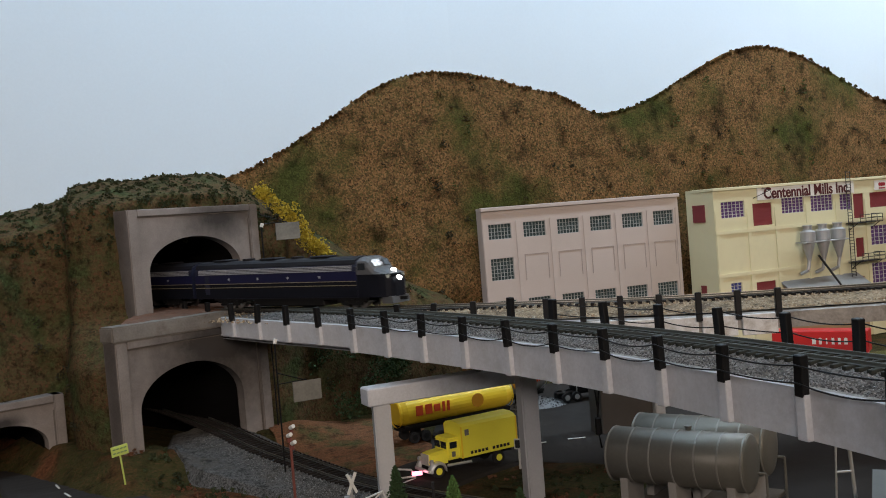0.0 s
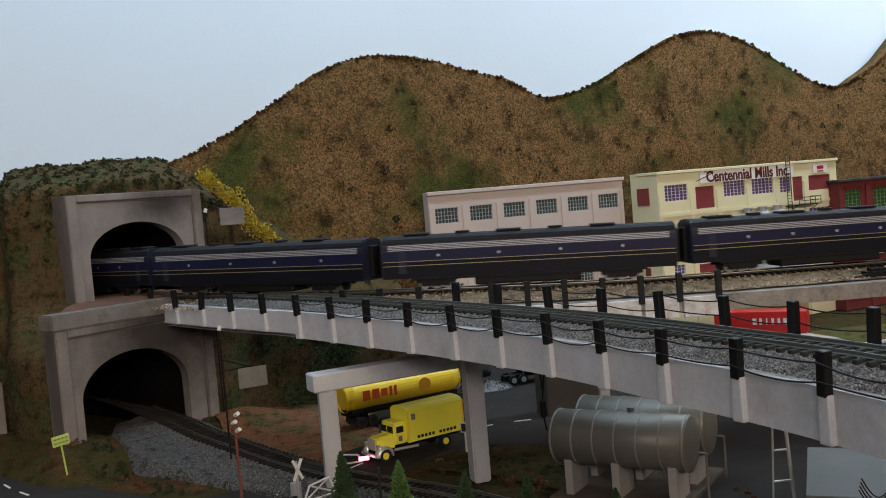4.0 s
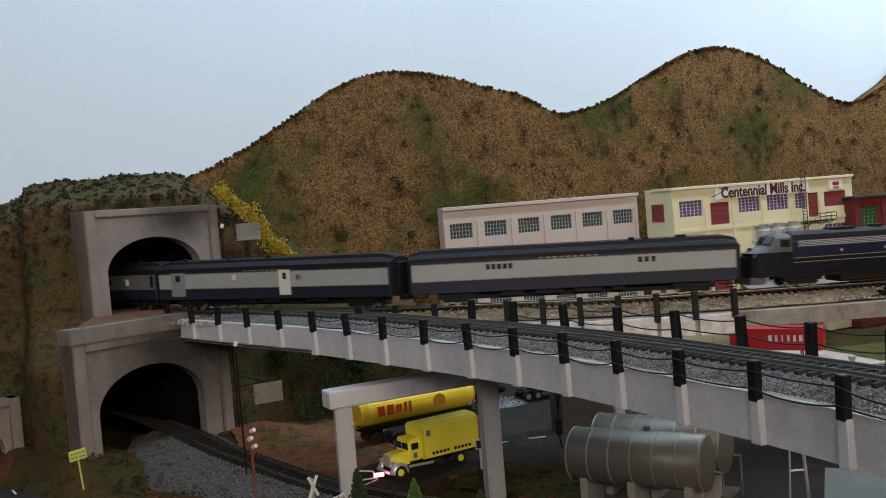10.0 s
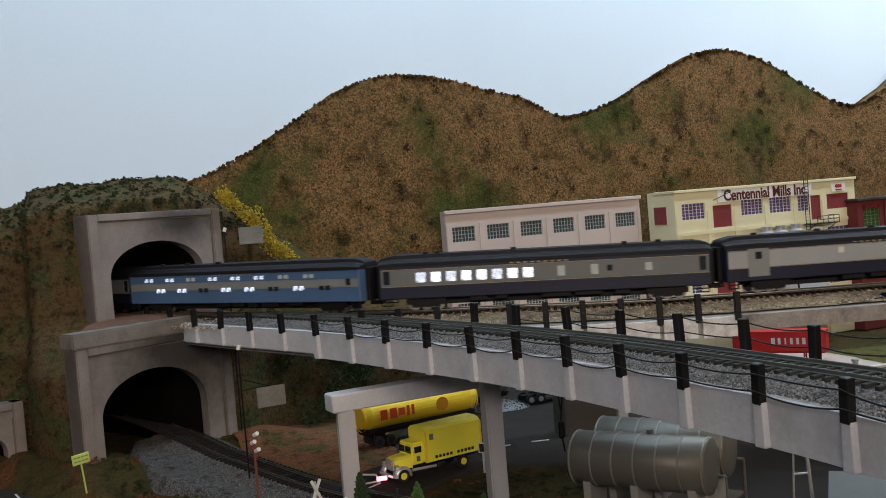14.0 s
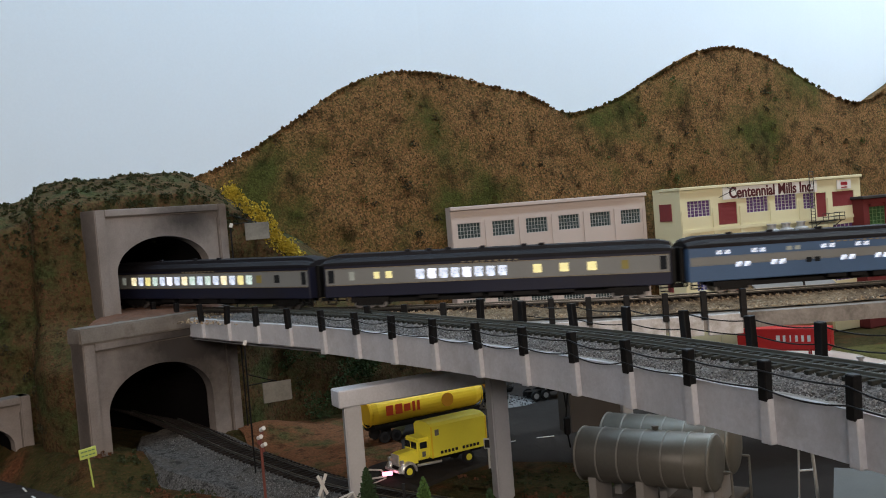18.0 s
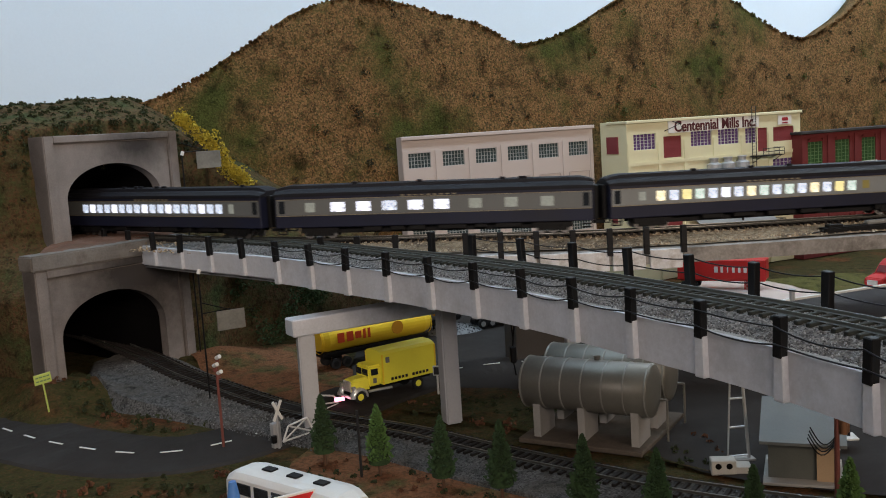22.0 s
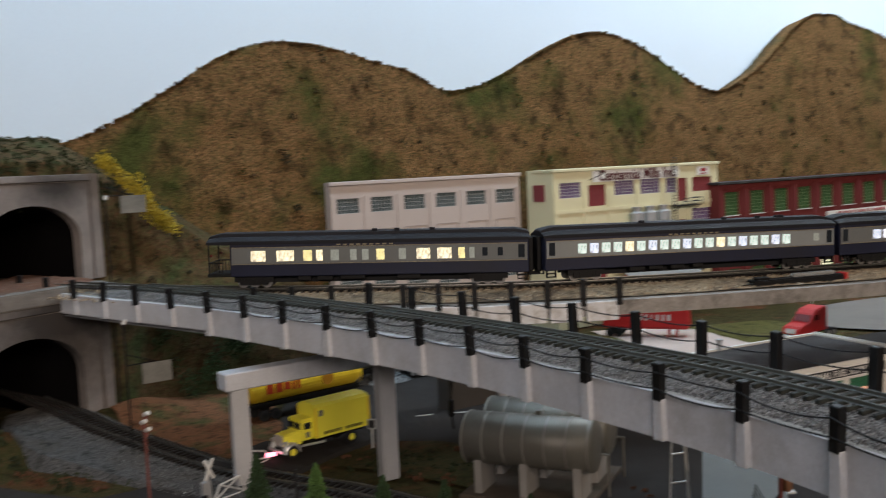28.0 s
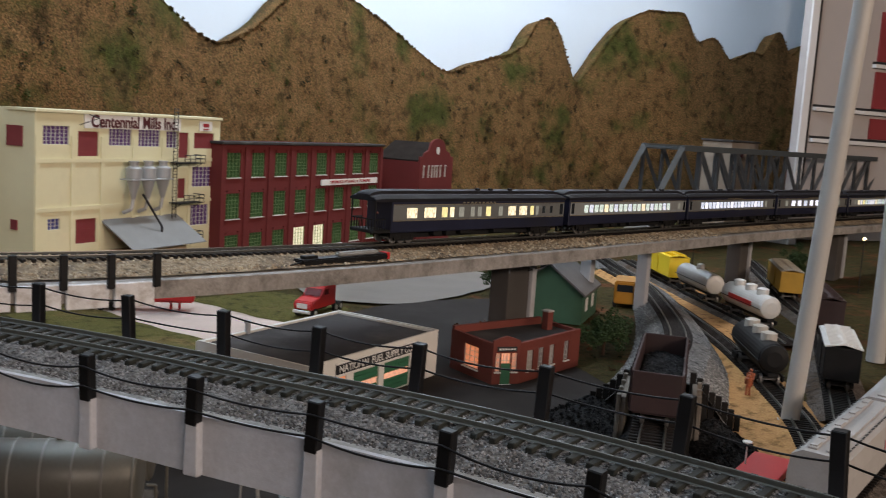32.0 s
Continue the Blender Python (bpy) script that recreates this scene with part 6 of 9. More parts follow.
def gabled_hall():
    m, w = portal_matrix((1.205, 1.549), (1.345, 1.605), 0.0)
    ob = thing("gabled_hall", "dark red brick hall with a stepped curved gable", "building", m)
    h, d = 0.168, 0.10
    ops = [(x - 0.005, x + 0.005, 0.136, 0.160) for x in (0.018, 0.040, 0.0555, 0.067, 0.0785, 0.094, 0.116)] + [(0.058, 0.076, 0.02, 0.07)]
    wall(ob, "front_wall", w, 0.0, h, ops, M["brickred"])
    for o in ops:
        arch_window(ob, (o[0] + o[1]) / 2, o[1] - o[0], o[2], o[3], M["whitesash"], M["bandpane"], 2, 4, head=M["whitesash"])
    k = w / 0.24
    bm = bm_()
    half = [(0.0, 0.0), (0.0, 0.014), (0.022, 0.014), (0.028, 0.024), (0.06, 0.032), (0.072, 0.052), (0.09, 0.060), (0.12, 0.064)]
    pts = [(x * k, h + z * 0.72) for x, z in half] + [(w - x * k, h + z * 0.72) for x, z in half[-2::-1]]
    extrude(bm, pts, 0.0, 0.004)
    part("gable", bm, M["brickred"], ob)
    part("gable_light", rod(bm_(), (w / 2, -0.001, h + 0.022), (w / 2, 0.002, h + 0.022), 0.0075, 16), M["whitesash"], ob)
    for x in (0.002, w - 0.002):
        part("side_wall", box(bm_(), (x, d / 2 + 0.002, h / 2), (0.004, d - 0.004, h)), M["brickred"], ob)
    bm = bm_()
    extrude(bm, [(0, h), (w / 2, h + 0.034), (w, h), (w, h + 0.003), (w / 2, h + 0.0375), (0, h + 0.003)], 0.005, d)
    part("roof", bm, M["hallroof"], ob)


M["hallroof"] = mat("dark_brown_shingles", (0.020, 0.016, 0.014), 0.9, spec=0.05, amount=0.35, coarse=40, bump=0.3)
M["bandpane"] = mat("pale_pane", (0.40, 0.38, 0.34), 0.3, amount=0.2)
gabled_hall()


def fuel_depot():
    # front faces the viewer and to the right
    m, w = portal_matrix((0.402, 0.757), (0.592, 0.812), -0.001)
    ob = thing("fuel_depot", "white fuel supply garage with green doors and black sign", "building", m)
    h, d = 0.046, 0.124
    ops = [(0.030, 0.052, 0.002, 0.030), (0.062, 0.100, 0.002, 0.030), (0.108, 0.150, 0.002, 0.030), (0.166, 0.178, 0.002, 0.024)]
    wall(ob, "front_wall", w, 0.0, h, ops, M["whitewall"])
    for k, o in enumerate(ops):
        bm = bm_()
        n = 6
        for i in range(n):
            box(bm, ((o[0] + o[1]) / 2, 0.002, o[2] + (o[3] - o[2]) * (i + 0.5) / n), (o[1] - o[0], 0.001, (o[3] - o[2]) / n * 0.88))
        door = part("roller_door", bm, M["orangedoor"] if k == 0 else M["greendoor"], ob)
        bm = box(bm_(), ((o[0] + o[1]) / 2, 0.0028, (o[2] + o[3]) / 2), (o[1] - o[0], 0.0006, o[3] - o[2]))
        part("door_backing", bm, M["greendoor"], door)
        if k in (1, 2):
            bm = box(bm_(), ((o[0] + o[1]) / 2, 0.0012, 0.017), (o[1] - o[0] - 0.004, 0.0006, 0.005))
            part("door_lights", bm, M["orangelit"], door)
    shell(ob, w, d, h, M["whitewall"], M["tar"], 0.002)
    bm = box(bm_(), (0.095, -0.0012, 0.0375), (0.118, 0.0016, 0.0085))
    sign = part("sign_board", bm, M["signblack"], ob)
    text_part("sign_letters", "NATIONAL FUEL SUPPLY CO.", 0.0088, M["signwhite"], sign, Matrix.Translation((0.095, -0.0022, 0.0372)) @ FACE, stretch=0.98)
    bm = bm_()
    box(bm, (0.095, -0.0011, 0.0422), (0.120, 0.0016, 0.0008))
    box(bm, (0.095, -0.0011, 0.0328), (0.120, 0.0016, 0.0008))
    part("sign_border", bm, M["signwhite"], sign)
    bm = rod(bm_(), (0.06, 0.12, h - 0.004), (0.06, 0.12, h + 0.008), 0.0026, 10)
    rod(bm, (0.06, 0.12, h + 0.008), (0.06, 0.12, h + 0.010), 0.0036, 10)
    part("roof_vent", bm, M["greymetal"], ob)
    # parapet edge
    bm = bm_()
    box(bm, (w / 2, 0.0005, h + 0.0005), (w, 0.002, 0.0014))
    box(bm, (0.001, d / 2, h + 0.0005), (0.002, d - 0.004, 0.0014))
    box(bm, (w - 0.001, d / 2, h + 0.0005), (0.002, d - 0.004, 0.0014))
    part("parapet_cap", bm, M["whitewall"], ob)


M["orangedoor"] = glow("orange_glowing_door", (1.0, 0.35, 0.15), 0.45, base=(0.5, 0.2, 0.1))
fuel_depot()


def brick_face(ob, w, h, holes, material, z0=0.0, at=None):
    """Courses of bricks, joined, proud of the wall."""
    bm = bm_()
    rng = random.Random(5)
    bw, bh = 0.0026, 0.0012
    z, r = z0 + bh / 2, 0
    while z < h - bh / 2:
        x = bw / 2 + (bw / 2 if r % 2 else 0)
        while x < w - bw / 2:
            if not any(o[0] - bw / 2 < x < o[1] + bw / 2 and o[2] - bh / 2 < z < o[3] + bh / 2 for o in holes):
                box(bm, (x, 0.0, z), (bw * 0.9, 0.0004, bh * 0.82))
            x += bw
        z += bh
        r += 1
    return tagged(part("brick_courses", bm, material, ob, at=at), kind="stuff")


def brick_office():
    a, b, c = (0.618, 0.813), (0.609, 0.744), (0.747, 0.762)
    ob = thing("brick_office", "small red brick office with lit windows and cut corner entrance", "building", pose(0.621, 0.744, 0) @ Matrix.Scale(0.92, 4))
    m2, w2 = portal_matrix((0.022, 0.004), (0.142, 0.022), 0.0)
    m1, w1 = portal_matrix((0.004, 0.090), (-0.006, 0.016), 0.0)
    m3, w3 = portal_matrix((-0.006, 0.016), (0.022, 0.004), 0.0)
    h = 0.044

    def side(mm, w, ops, name, lit):
        bm = bm_()
        sub = wall(ob, name, w, 0.0, h, ops, M["brickorange"])
        sub.matrix_basis = mm
        for k, o in enumerate(ops):
            win = window(sub, *o, 3, 4, M["whitesash"], lit[k % len(lit)], sill=M["whitesash"])
        return sub

    side(m2, w2, [(0.014, 0.026, 0.012, 0.034), (0.036, 0.046, 0.012, 0.034), (0.058, 0.068, 0.012, 0.034), (0.088, 0.098, 0.012, 0.034)], "long_wall", [M["bandpane"], M["darkglass"]])
    side(m1, w1, [(0.024, 0.050, 0.010, 0.034)], "west_wall", [M["orangelit"]])
    s3 = side(m3, w3, [(0.003, 0.0085, 0.014, 0.034), (0.0215, 0.0275, 0.014, 0.034), (0.0095, 0.0205, 0.001, 0.034)], "entrance_wall", [M["orangelit"]])
    bm = box(bm_(), (0.015, 0.0005, 0.012), (0.0105, 0.001, 0.022))
    part("entrance_door", bm, M["greendoor"], s3)
    bm = box(bm_(), (w3 / 2, -0.001, 0.0385), (0.022, 0.0012, 0.005))
    part("nameboard", bm, M["signblack"], s3)
    bm = bm_()
    for k in range(6):
        box(bm, (w3 / 2 - 0.008 + k * 0.0032, -0.0018, 0.0385), (0.0022, 0.0004, 0.0018))
    part("nameboard_bars", bm, M["signwhite"], s3)
    # raised parapet over the entrance, roof, chimney
    bm = bm_()
    extrude(bm, [(0.0, h), (0.0, h + 0.003), (0.008, h + 0.006), (w3 / 2, h + 0.008), (w3 - 0.008, h + 0.006), (w3, h + 0.003), (w3, h)], 0.0, 0.003)
    part("entrance_parapet", bm, M["brickorange"], s3)
    bm = bm_()
    vs = [(-0.004, 0.018), (0.022, 0.007), (0.140, 0.025), (0.136, 0.075), (0.006, 0.088)]
    f = [bm.verts.new((x, y, h - 0.004)) for x, y in vs]
    bm.faces.new(f)
    part("roof", bm, M["tar"], ob)
    bm = box(bm_(), (0.139, 0.048, h / 2), (0.004, 0.052, h), -8)
    box(bm, (0.070, 0.083, h / 2 + 0.002), (0.132, 0.004, h + 0.004), -4)
    part("rear_wall", bm, M["brickorange"], ob)
    bm = bevelled(box(bm_(), (0.118, 0.052, h + 0.006), (0.009, 0.009, 0.022)), 0.0004)
    part("chimney", bm, M["brickorange"], ob)
    bm = bevelled(box(bm_(), (0.118, 0.052, h + 0.0175), (0.0105, 0.0105, 0.002)), 0.0003)
    part("chimney_cap", bm, M["concrete"], ob)
    brick_face(ob, w2, h, [(0.012, 0.028, 0.010, 0.036), (0.034, 0.048, 0.010, 0.036), (0.056, 0.070, 0.010, 0.036), (0.086, 0.100, 0.010, 0.036)], M["brickorange"], at=m2)
    brick_face(ob, w1, h, [(0.022, 0.052, 0.008, 0.036)], M["brickorange"], at=m1)


brick_office()


def green_house():
    ob = thing("green_house", "small dark green clapboard house with grey shingle roof", "building", pose(0.922, 0.900, 0, 0, 0, 28) @ Matrix.Scale(1.2, 4))
    w, d, h = 0.085, 0.075, 0.034
    bm = box(bm_(), (w / 2, d / 2, h / 2), (w, d, h))
    part("wall", bm, M["darkgreen"], ob)
    bm = bm_()
    for k in range(12):
        box(bm, (w / 2, -0.0004, 0.002 + k * 0.0027), (w, 0.0008, 0.0022))
        box(bm, (w + 0.0004, d / 2, 0.002 + k * 0.0027), (0.0008, d, 0.0022))
    tagged(part("clapboarding", bm, M["darkgreen"], ob), kind="stuff")
    bm = bm_()
    extrude(bm, [(-0.004, h - 0.003), (d / 2, h + 0.028), (d + 0.004, h - 0.003), (d + 0.004, h - 0.0005), (d / 2, h + 0.0305), (-0.004, h - 0.0005)], -0.004, w + 0.004, Matrix.Rotation(radians(90), 4, "Z") @ Matrix.Diagonal((1, -1, 1, 1)))
    part("roof", bm, M["shingle"], ob)
    bm = bm_()
    extrude(bm, [(0, h), (d / 2, h + 0.028), (d, h)], w - 0.002, w, Matrix.Rotation(radians(90), 4, "Z") @ Matrix.Diagonal((1, -1, 1, 1)))
    part("gable", bm, M["darkgreen"], ob)
    bm = bm_()
    extrude(bm, [(0, h), (d / 2, h + 0.028), (d, h)], 0.0, 0.002, Matrix.Rotation(radians(90), 4, "Z") @ Matrix.Diagonal((1, -1, 1, 1)))
    part("gable", bm, M["darkgreen"], ob)
    part("chimney", bevelled(box(bm_(), (0.03, 0.05, h + 0.024), (0.008, 0.008, 0.022)), 0.0004), M["blackiron"], ob)
    for x in (0.02, 0.055):
        bm = box(bm_(), (x, -0.0014, 0.020), (0.010, 0.001, 0.014))
        part("window", bm, M["whitesash"], ob)
    bm = box(bm_(), (w + 0.0014, d * 0.5, 0.018), (0.001, 0.012, 0.018))
    part("window", bm, M["whitesash"], ob)


green_house()

# ---- vehicles, tanks, signals, trees and clutter ----
M.update({
    "yellow": mat("yellow_truck_paint", (0.97, 0.86, 0.08), 0.35, amount=0.06, coarse=30, bump=0.03),
    "yellowdeep": mat("amber_tanker_paint", (0.95, 0.66, 0.04), 0.35, amount=0.06, coarse=20, bump=0.03),
    "red": mat("red_trailer_paint", (0.55, 0.025, 0.025), 0.4, amount=0.08, bump=0.03),
    "chrome": mat("bright_chrome", (0.80, 0.80, 0.79), 0.25, 0.6, amount=0.05, bump=0.0),
    "tyre": mat("black_tyre", (0.015, 0.015, 0.016), 0.8, amount=0.2),
    "tanksteel": mat("grey_painted_tank", (0.185, 0.178, 0.155), 0.42, 0.3, fine=500, coarse=22, amount=0.12, stain=(0.14, 0.132, 0.115), bump=0.04),
    "padgrey": mat("grey_saddle", (0.30, 0.285, 0.265), 0.8, amount=0.12),
    "whitepaint": mat("white_paint", (0.68, 0.68, 0.66), 0.5, amount=0.06),
    "rustpole": mat("red_brown_pole", (0.16, 0.05, 0.04), 0.6, amount=0.2),
    "limeboard": mat("yellow_green_sign", (0.50, 0.60, 0.14), 0.6, amount=0.08),
    "darkblue": mat("dark_blue_car_paint", (0.015, 0.03, 0.16), 0.3, amount=0.06),
    "shedgrey": mat("grey_shed_boards", (0.085, 0.090, 0.080), 0.75, amount=0.12, coarse=30),
    "shedroof": mat("pale_grey_roof", (0.135, 0.145, 0.140), 0.7, amount=0.1),
    "pine": mat("pine_needles", (0.028, 0.060, 0.018), 0.9, fine=900, coarse=120, amount=0.45, bump=0.4, rand=0.35),
    "pinelight": mat("light_pine_tips", (0.055, 0.110, 0.024), 0.9, fine=900, coarse=120, amount=0.4, bump=0.4),
    "bark": mat("brown_trunk", (0.09, 0.045, 0.025), 0.9, amount=0.25),
    "leaf": mat("dark_leaf_foam", (0.035, 0.065, 0.022), 0.95, fine=900, coarse=150, amount=0.5, bump=0.5),
    "yellowfoam": mat("yellow_foam_shrub", (0.42, 0.32, 0.03), 0.95, fine=700, coarse=120, amount=0.4, bump=0.5),
    "turf": mat("dark_green_turf", (0.030, 0.038, 0.013), 0.95, fine=900, coarse=60, amount=0.5, bump=0.4),
    "coal": mat("black_coal", (0.012, 0.012, 0.013), 0.5, fine=500, coarse=200, amount=0.5, bump=0.8, dist=0.001),
    "rustcar": mat("brown_hopper_paint", (0.034, 0.018, 0.018), 0.7, amount=0.25, stain=(0.03, 0.02, 0.018)),
    "whitetank": mat("white_tank_paint", (0.62, 0.62, 0.60), 0.4, amount=0.08),
    "silvertank": mat("silver_tank_paint", (0.40, 0.40, 0.39), 0.35, 0.5, amount=0.12),
    "hoppergrey": mat("light_grey_hopper", (0.38, 0.37, 0.36), 0.55, amount=0.1, stain=(0.30, 0.29, 0.28)),
    "trussblue": mat("blue_grey_truss", (0.06, 0.07, 0.075), 0.7, amount=0.15),
    "pvc": mat("white_pvc_post", (0.42, 0.41, 0.385), 0.4, amount=0.04, coarse=10, bump=0.02),
    "conlight": mat("pale_block", (0.42, 0.40, 0.36), 0.85, amount=0.1),
    "pinklight": glow("pink_lit_lamp", (1.0, 0.25, 0.35), 3.5),
    "amberlamp": glow("warm_yard_lamp", (1.0, 0.75, 0.35), 6.0),
    "boardgrey": mat("weathered_board", (0.18, 0.18, 0.165), 0.85, fine=400, coarse=60, amount=0.3, bump=0.4),
    "bluecone": mat("blue_plastic", (0.08, 0.22, 0.55), 0.45, amount=0.06),
    "pinkroof": mat("pink_roof", (0.55, 0.33, 0.28), 0.8, amount=0.1),
})


def wheel(ob, x, y, r=0.0055, w=0.0035, rim="yellow"):
    bm = bm_()
    rod(bm, (x, y - w / 2, r), (x, y + w / 2, r), r, 18)
    t = part("wheel", bm, M["tyre"], ob)
    bm = bm_()
    s = -1 if y < 0 else 1
    rod(bm, (x, y + s * w * 0.42, r), (x, y + s * w * 0.58, r), r * 0.55, 14)
    part("rim", bm, M[rim], t)


def box_truck():
    """Nose towards +x of its own space."""
    ob = thing("box_truck", "bright yellow delivery truck with chrome grille and fenders", "truck", pose(0.012, 0.826, 0.0018, 0, 0, 211))
    L0 = -0.048
    bm = bm_()
    ring = [(-0.0135, 0.012), (-0.0135, 0.039), (-0.0105, 0.0412), (-0.005, 0.0424), (0.005, 0.0424), (0.0105, 0.0412), (0.0135, 0.039), (0.0135, 0.012)]
    loft(bm, [[Vector((x, y, z)) for y, z in ring] for x in (L0, -0.02, 0.010)])
    body = part("cargo_box", bm, M["yellow"], ob)
    bm = bm_()
    for x in (L0 + 0.0004, 0.0096):
        for y in (-0.0138, 0.0138):
            box(bm, (x, y, 0.0255), (0.0012, 0.0006, 0.027))
    part("box_edge_trim", bm, M["yellowdeep"], body)
    # lettering as bars on both sides, a shield on the front corner
    for y in (-0.0137, 0.0137):
        bm = bm_()
        for k in range(11):
            if k != 5:
                box(bm, (L0 + 0.010 + k * 0.0038, y, 0.0155), (0.0024, 0.0004, 0.0024))
        part("lettering", bm, M["signblack"], body)
        bm = box(bm_(), (0.004, y, 0.0335), (0.0042, 0.0004, 0.0052))
        bevelled(bm, 0.0002)
        part("shield", bm, M["boardgrey"], body)
    bm = bevelled(box(bm_(), (0.0165, 0, 0.0205), (0.013, 0.023, 0.017)), 0.0016, 2)
    cab = part("cab", bm, M["yellow"], ob)
    bm = bevelled(box(bm_(), (0.0160, 0, 0.0292), (0.013, 0.0215, 0.003)), 0.0012, 2)
    part("cab_roof", bm, M["yellow"], cab)
    for y in (-0.0052, 0.0052):
        part("windscreen", box(bm_(), (0.0231, y, 0.0248), (0.0006, 0.0088, 0.0056)), M["darkglass"], cab)
    for y in (-0.0117, 0.0117):
        part("door_window", box(bm_(), (0.0172, y, 0.0248), (0.0068, 0.0006, 0.0054)), M["darkglass"], cab)
        part("door_badge", box(bm_(), (0.0172, y, 0.0170), (0.0034, 0.0005, 0.0044)), M["boardgrey"], cab)
    bm = loft(bm_(), [[Vector((x, y * w, z)) for y, z in ((-0.0085, 0.010), (-0.0085, 0.0185), (-0.0055, 0.0210 - d), (0.0055, 0.0210 - d), (0.0085, 0.0185), (0.0085, 0.010))] for x, w, d in ((0.022, 1.1, 0.0), (0.034, 1.0, 0.0006), (0.0385, 0.92, 0.0014))])
    part("bonnet", bm, M["yellow"], ob)
    bm = bm_()
    for k in range(7):
        box(bm, (0.0392, -0.0054 + k * 0.0018, 0.0145), (0.0012, 0.0010, 0.0095))
    part("grille", bm, M["chrome"], ob)
    for y in (-0.0105, 0.0105):
        bm = bm_()
        rows = [[Vector((0.0335 + 0.0082 * q * math.cos(a), y + dy, 0.0058 + 0.0078 * q * math.sin(a))) for dy, q in ((-0.0036, 0.72), (-0.0034, 0.93), (-0.0024, 1.0), (0.0, 1.03), (0.0024, 1.0), (0.0034, 0.93), (0.0036, 0.72))] for a in np.linspace(-0.1, math.pi + 0.2, 12)]
        strip(bm, rows)
        part("fender", bm, M["chrome"], ob, smooth=True)
        bm = rod(bm_(), (0.0375, y * 0.98, 0.0138), (0.0400, y * 0.98, 0.0138), 0.0019, 12)
        part("headlight", bm, M["chrome"], ob)
        bm = rod(bm_(), (0.000, y * 1.1, 0.0075), (0.024, y * 1.1, 0.0085), 0.0012, 8)
        part("side_tank", bm, M["chrome"], ob)
    part("bumper", bevelled(box(bm_(), (0.0425, 0, 0.0065), (0.0018, 0.024, 0.0030)), 0.0005), M["chrome"], ob)
    part("chassis", box(bm_(), (-0.004, 0, 0.0092), (0.086, 0.010, 0.0035)), M["under"], ob)
    for x in (0.0335, -0.028):
        for y in (-0.0112, 0.0112):
            wheel(ob, x, y)


box_truck()


def tank_trailer(label, at, material, text_bars, end_mat):
    ob = thing("tank_trailer", label, "trailer", at)
    L, r, z = 0.132, 0.0140, 0.0300
    bm = bm_()
    rings = []
    for t in np.linspace(0, 1, 17):
        x = -L / 2 + L * t
        e = min(t, 1 - t) * L
        k = min(1.0, 0.80 + 0.20 * math.sqrt(min(1.0, e / 0.004)))
        rings.append([Vector((x, r * k * math.cos(a) * 1.0, z + r * k * math.sin(a))) for a in np.linspace(0, 2 * math.pi, 28, endpoint=False)])
    loft(bm, rings)
    tank = part("tank", bm, material, ob, smooth=False)
    bm = bm_()
    for x in (-L / 2 + 0.001, L / 2 - 0.001):
        rows = [[Vector((x + dx, (r + 0.0003) * math.cos(a), z + (r + 0.0003) * math.sin(a))) for a in np.linspace(0, 2 * math.pi, 29)] for dx in (-0.0008, 0.0008)]
        strip(bm, rows)
    part("end_band", bm, end_mat, tank)
    for s in (-1, 1):
        bm = bm_()
        for x, w, h in text_bars:
            a = math.atan2(0.0035, r)
            box(bm, (x, s * (r + 0.0001), z + 0.0015), (w, 0.0008, h))
        part("lettering", bm, M["tankerred"], tank)
        bm = bm_()
        rod(bm, (0.022, s * (r - 0.0006), z + 0.001), (0.022, s * (r + 0.0004), z + 0.001), 0.0070, 24)
        part("round_emblem", bm, M["emblem"], tank)
    part("frame", box(bm_(), (0, 0, 0.0142), (L * 0.97, 0.016, 0.0038)), M["under"], ob)
    part("skirt", box(bm_(), (0.0, 0, 0.0170), (L * 0.94, 0.0245, 0.0024)), M["under"], ob)
    bm = bm_()
    for y in (-0.007, 0.007):
        box(bm, (0.035, y, 0.0065), (0.0018, 0.0018, 0.013))
    part("landing_leg", bm, M["under"], ob)
    for x in (-0.052, -0.039):
        for y in (-0.0108, 0.0108):
            wheel(ob, x, y, 0.0055, 0.004, "under")
    bm = bm_()
    for x in (-0.03, 0.0, 0.03):
        rod(bm, (x, 0, z + r - 0.001), (x, 0, z + r + 0.0018), 0.003, 12)
    part("manhole", bm, end_mat, tank)
    return ob


M["redglass"] = mat("dark_red_window", (0.16, 0.012, 0.012), 0.2, amount=0.1, spec=0.5)
M["tankerred"] = mat("orange_red_lettering", (0.62, 0.075, 0.02), 0.5, amount=0.08)
M["emblem"] = mat("dark_orange_emblem", (0.58, 0.26, 0.02), 0.45, amount=0.1)
ANG = math.degrees(math.atan2(0.065, 0.115))
tank_trailer("long amber tank trailer with red lettering", pose(0.005, 0.968, 0.0015, 0, 0, ANG), M["yellowdeep"], [(-0.0455, 0.0075, 0.0098), (-0.0350, 0.0075, 0.0098), (-0.0255, 0.0068, 0.0072), (-0.0180, 0.0028, 0.0100), (-0.0125, 0.0028, 0.0100)], M["yellowdeep"])
tank_trailer("silver tank trailer parked behind the amber one", pose(0.052, 1.045, 0.0015, 0, 0, ANG + 6), M["silvertank"], [(0.042, 0.004, 0.006), (0.047, 0.003, 0.006), (0.051, 0.0015, 0.007), (0.054, 0.0015, 0.007)], M["silvertank"])


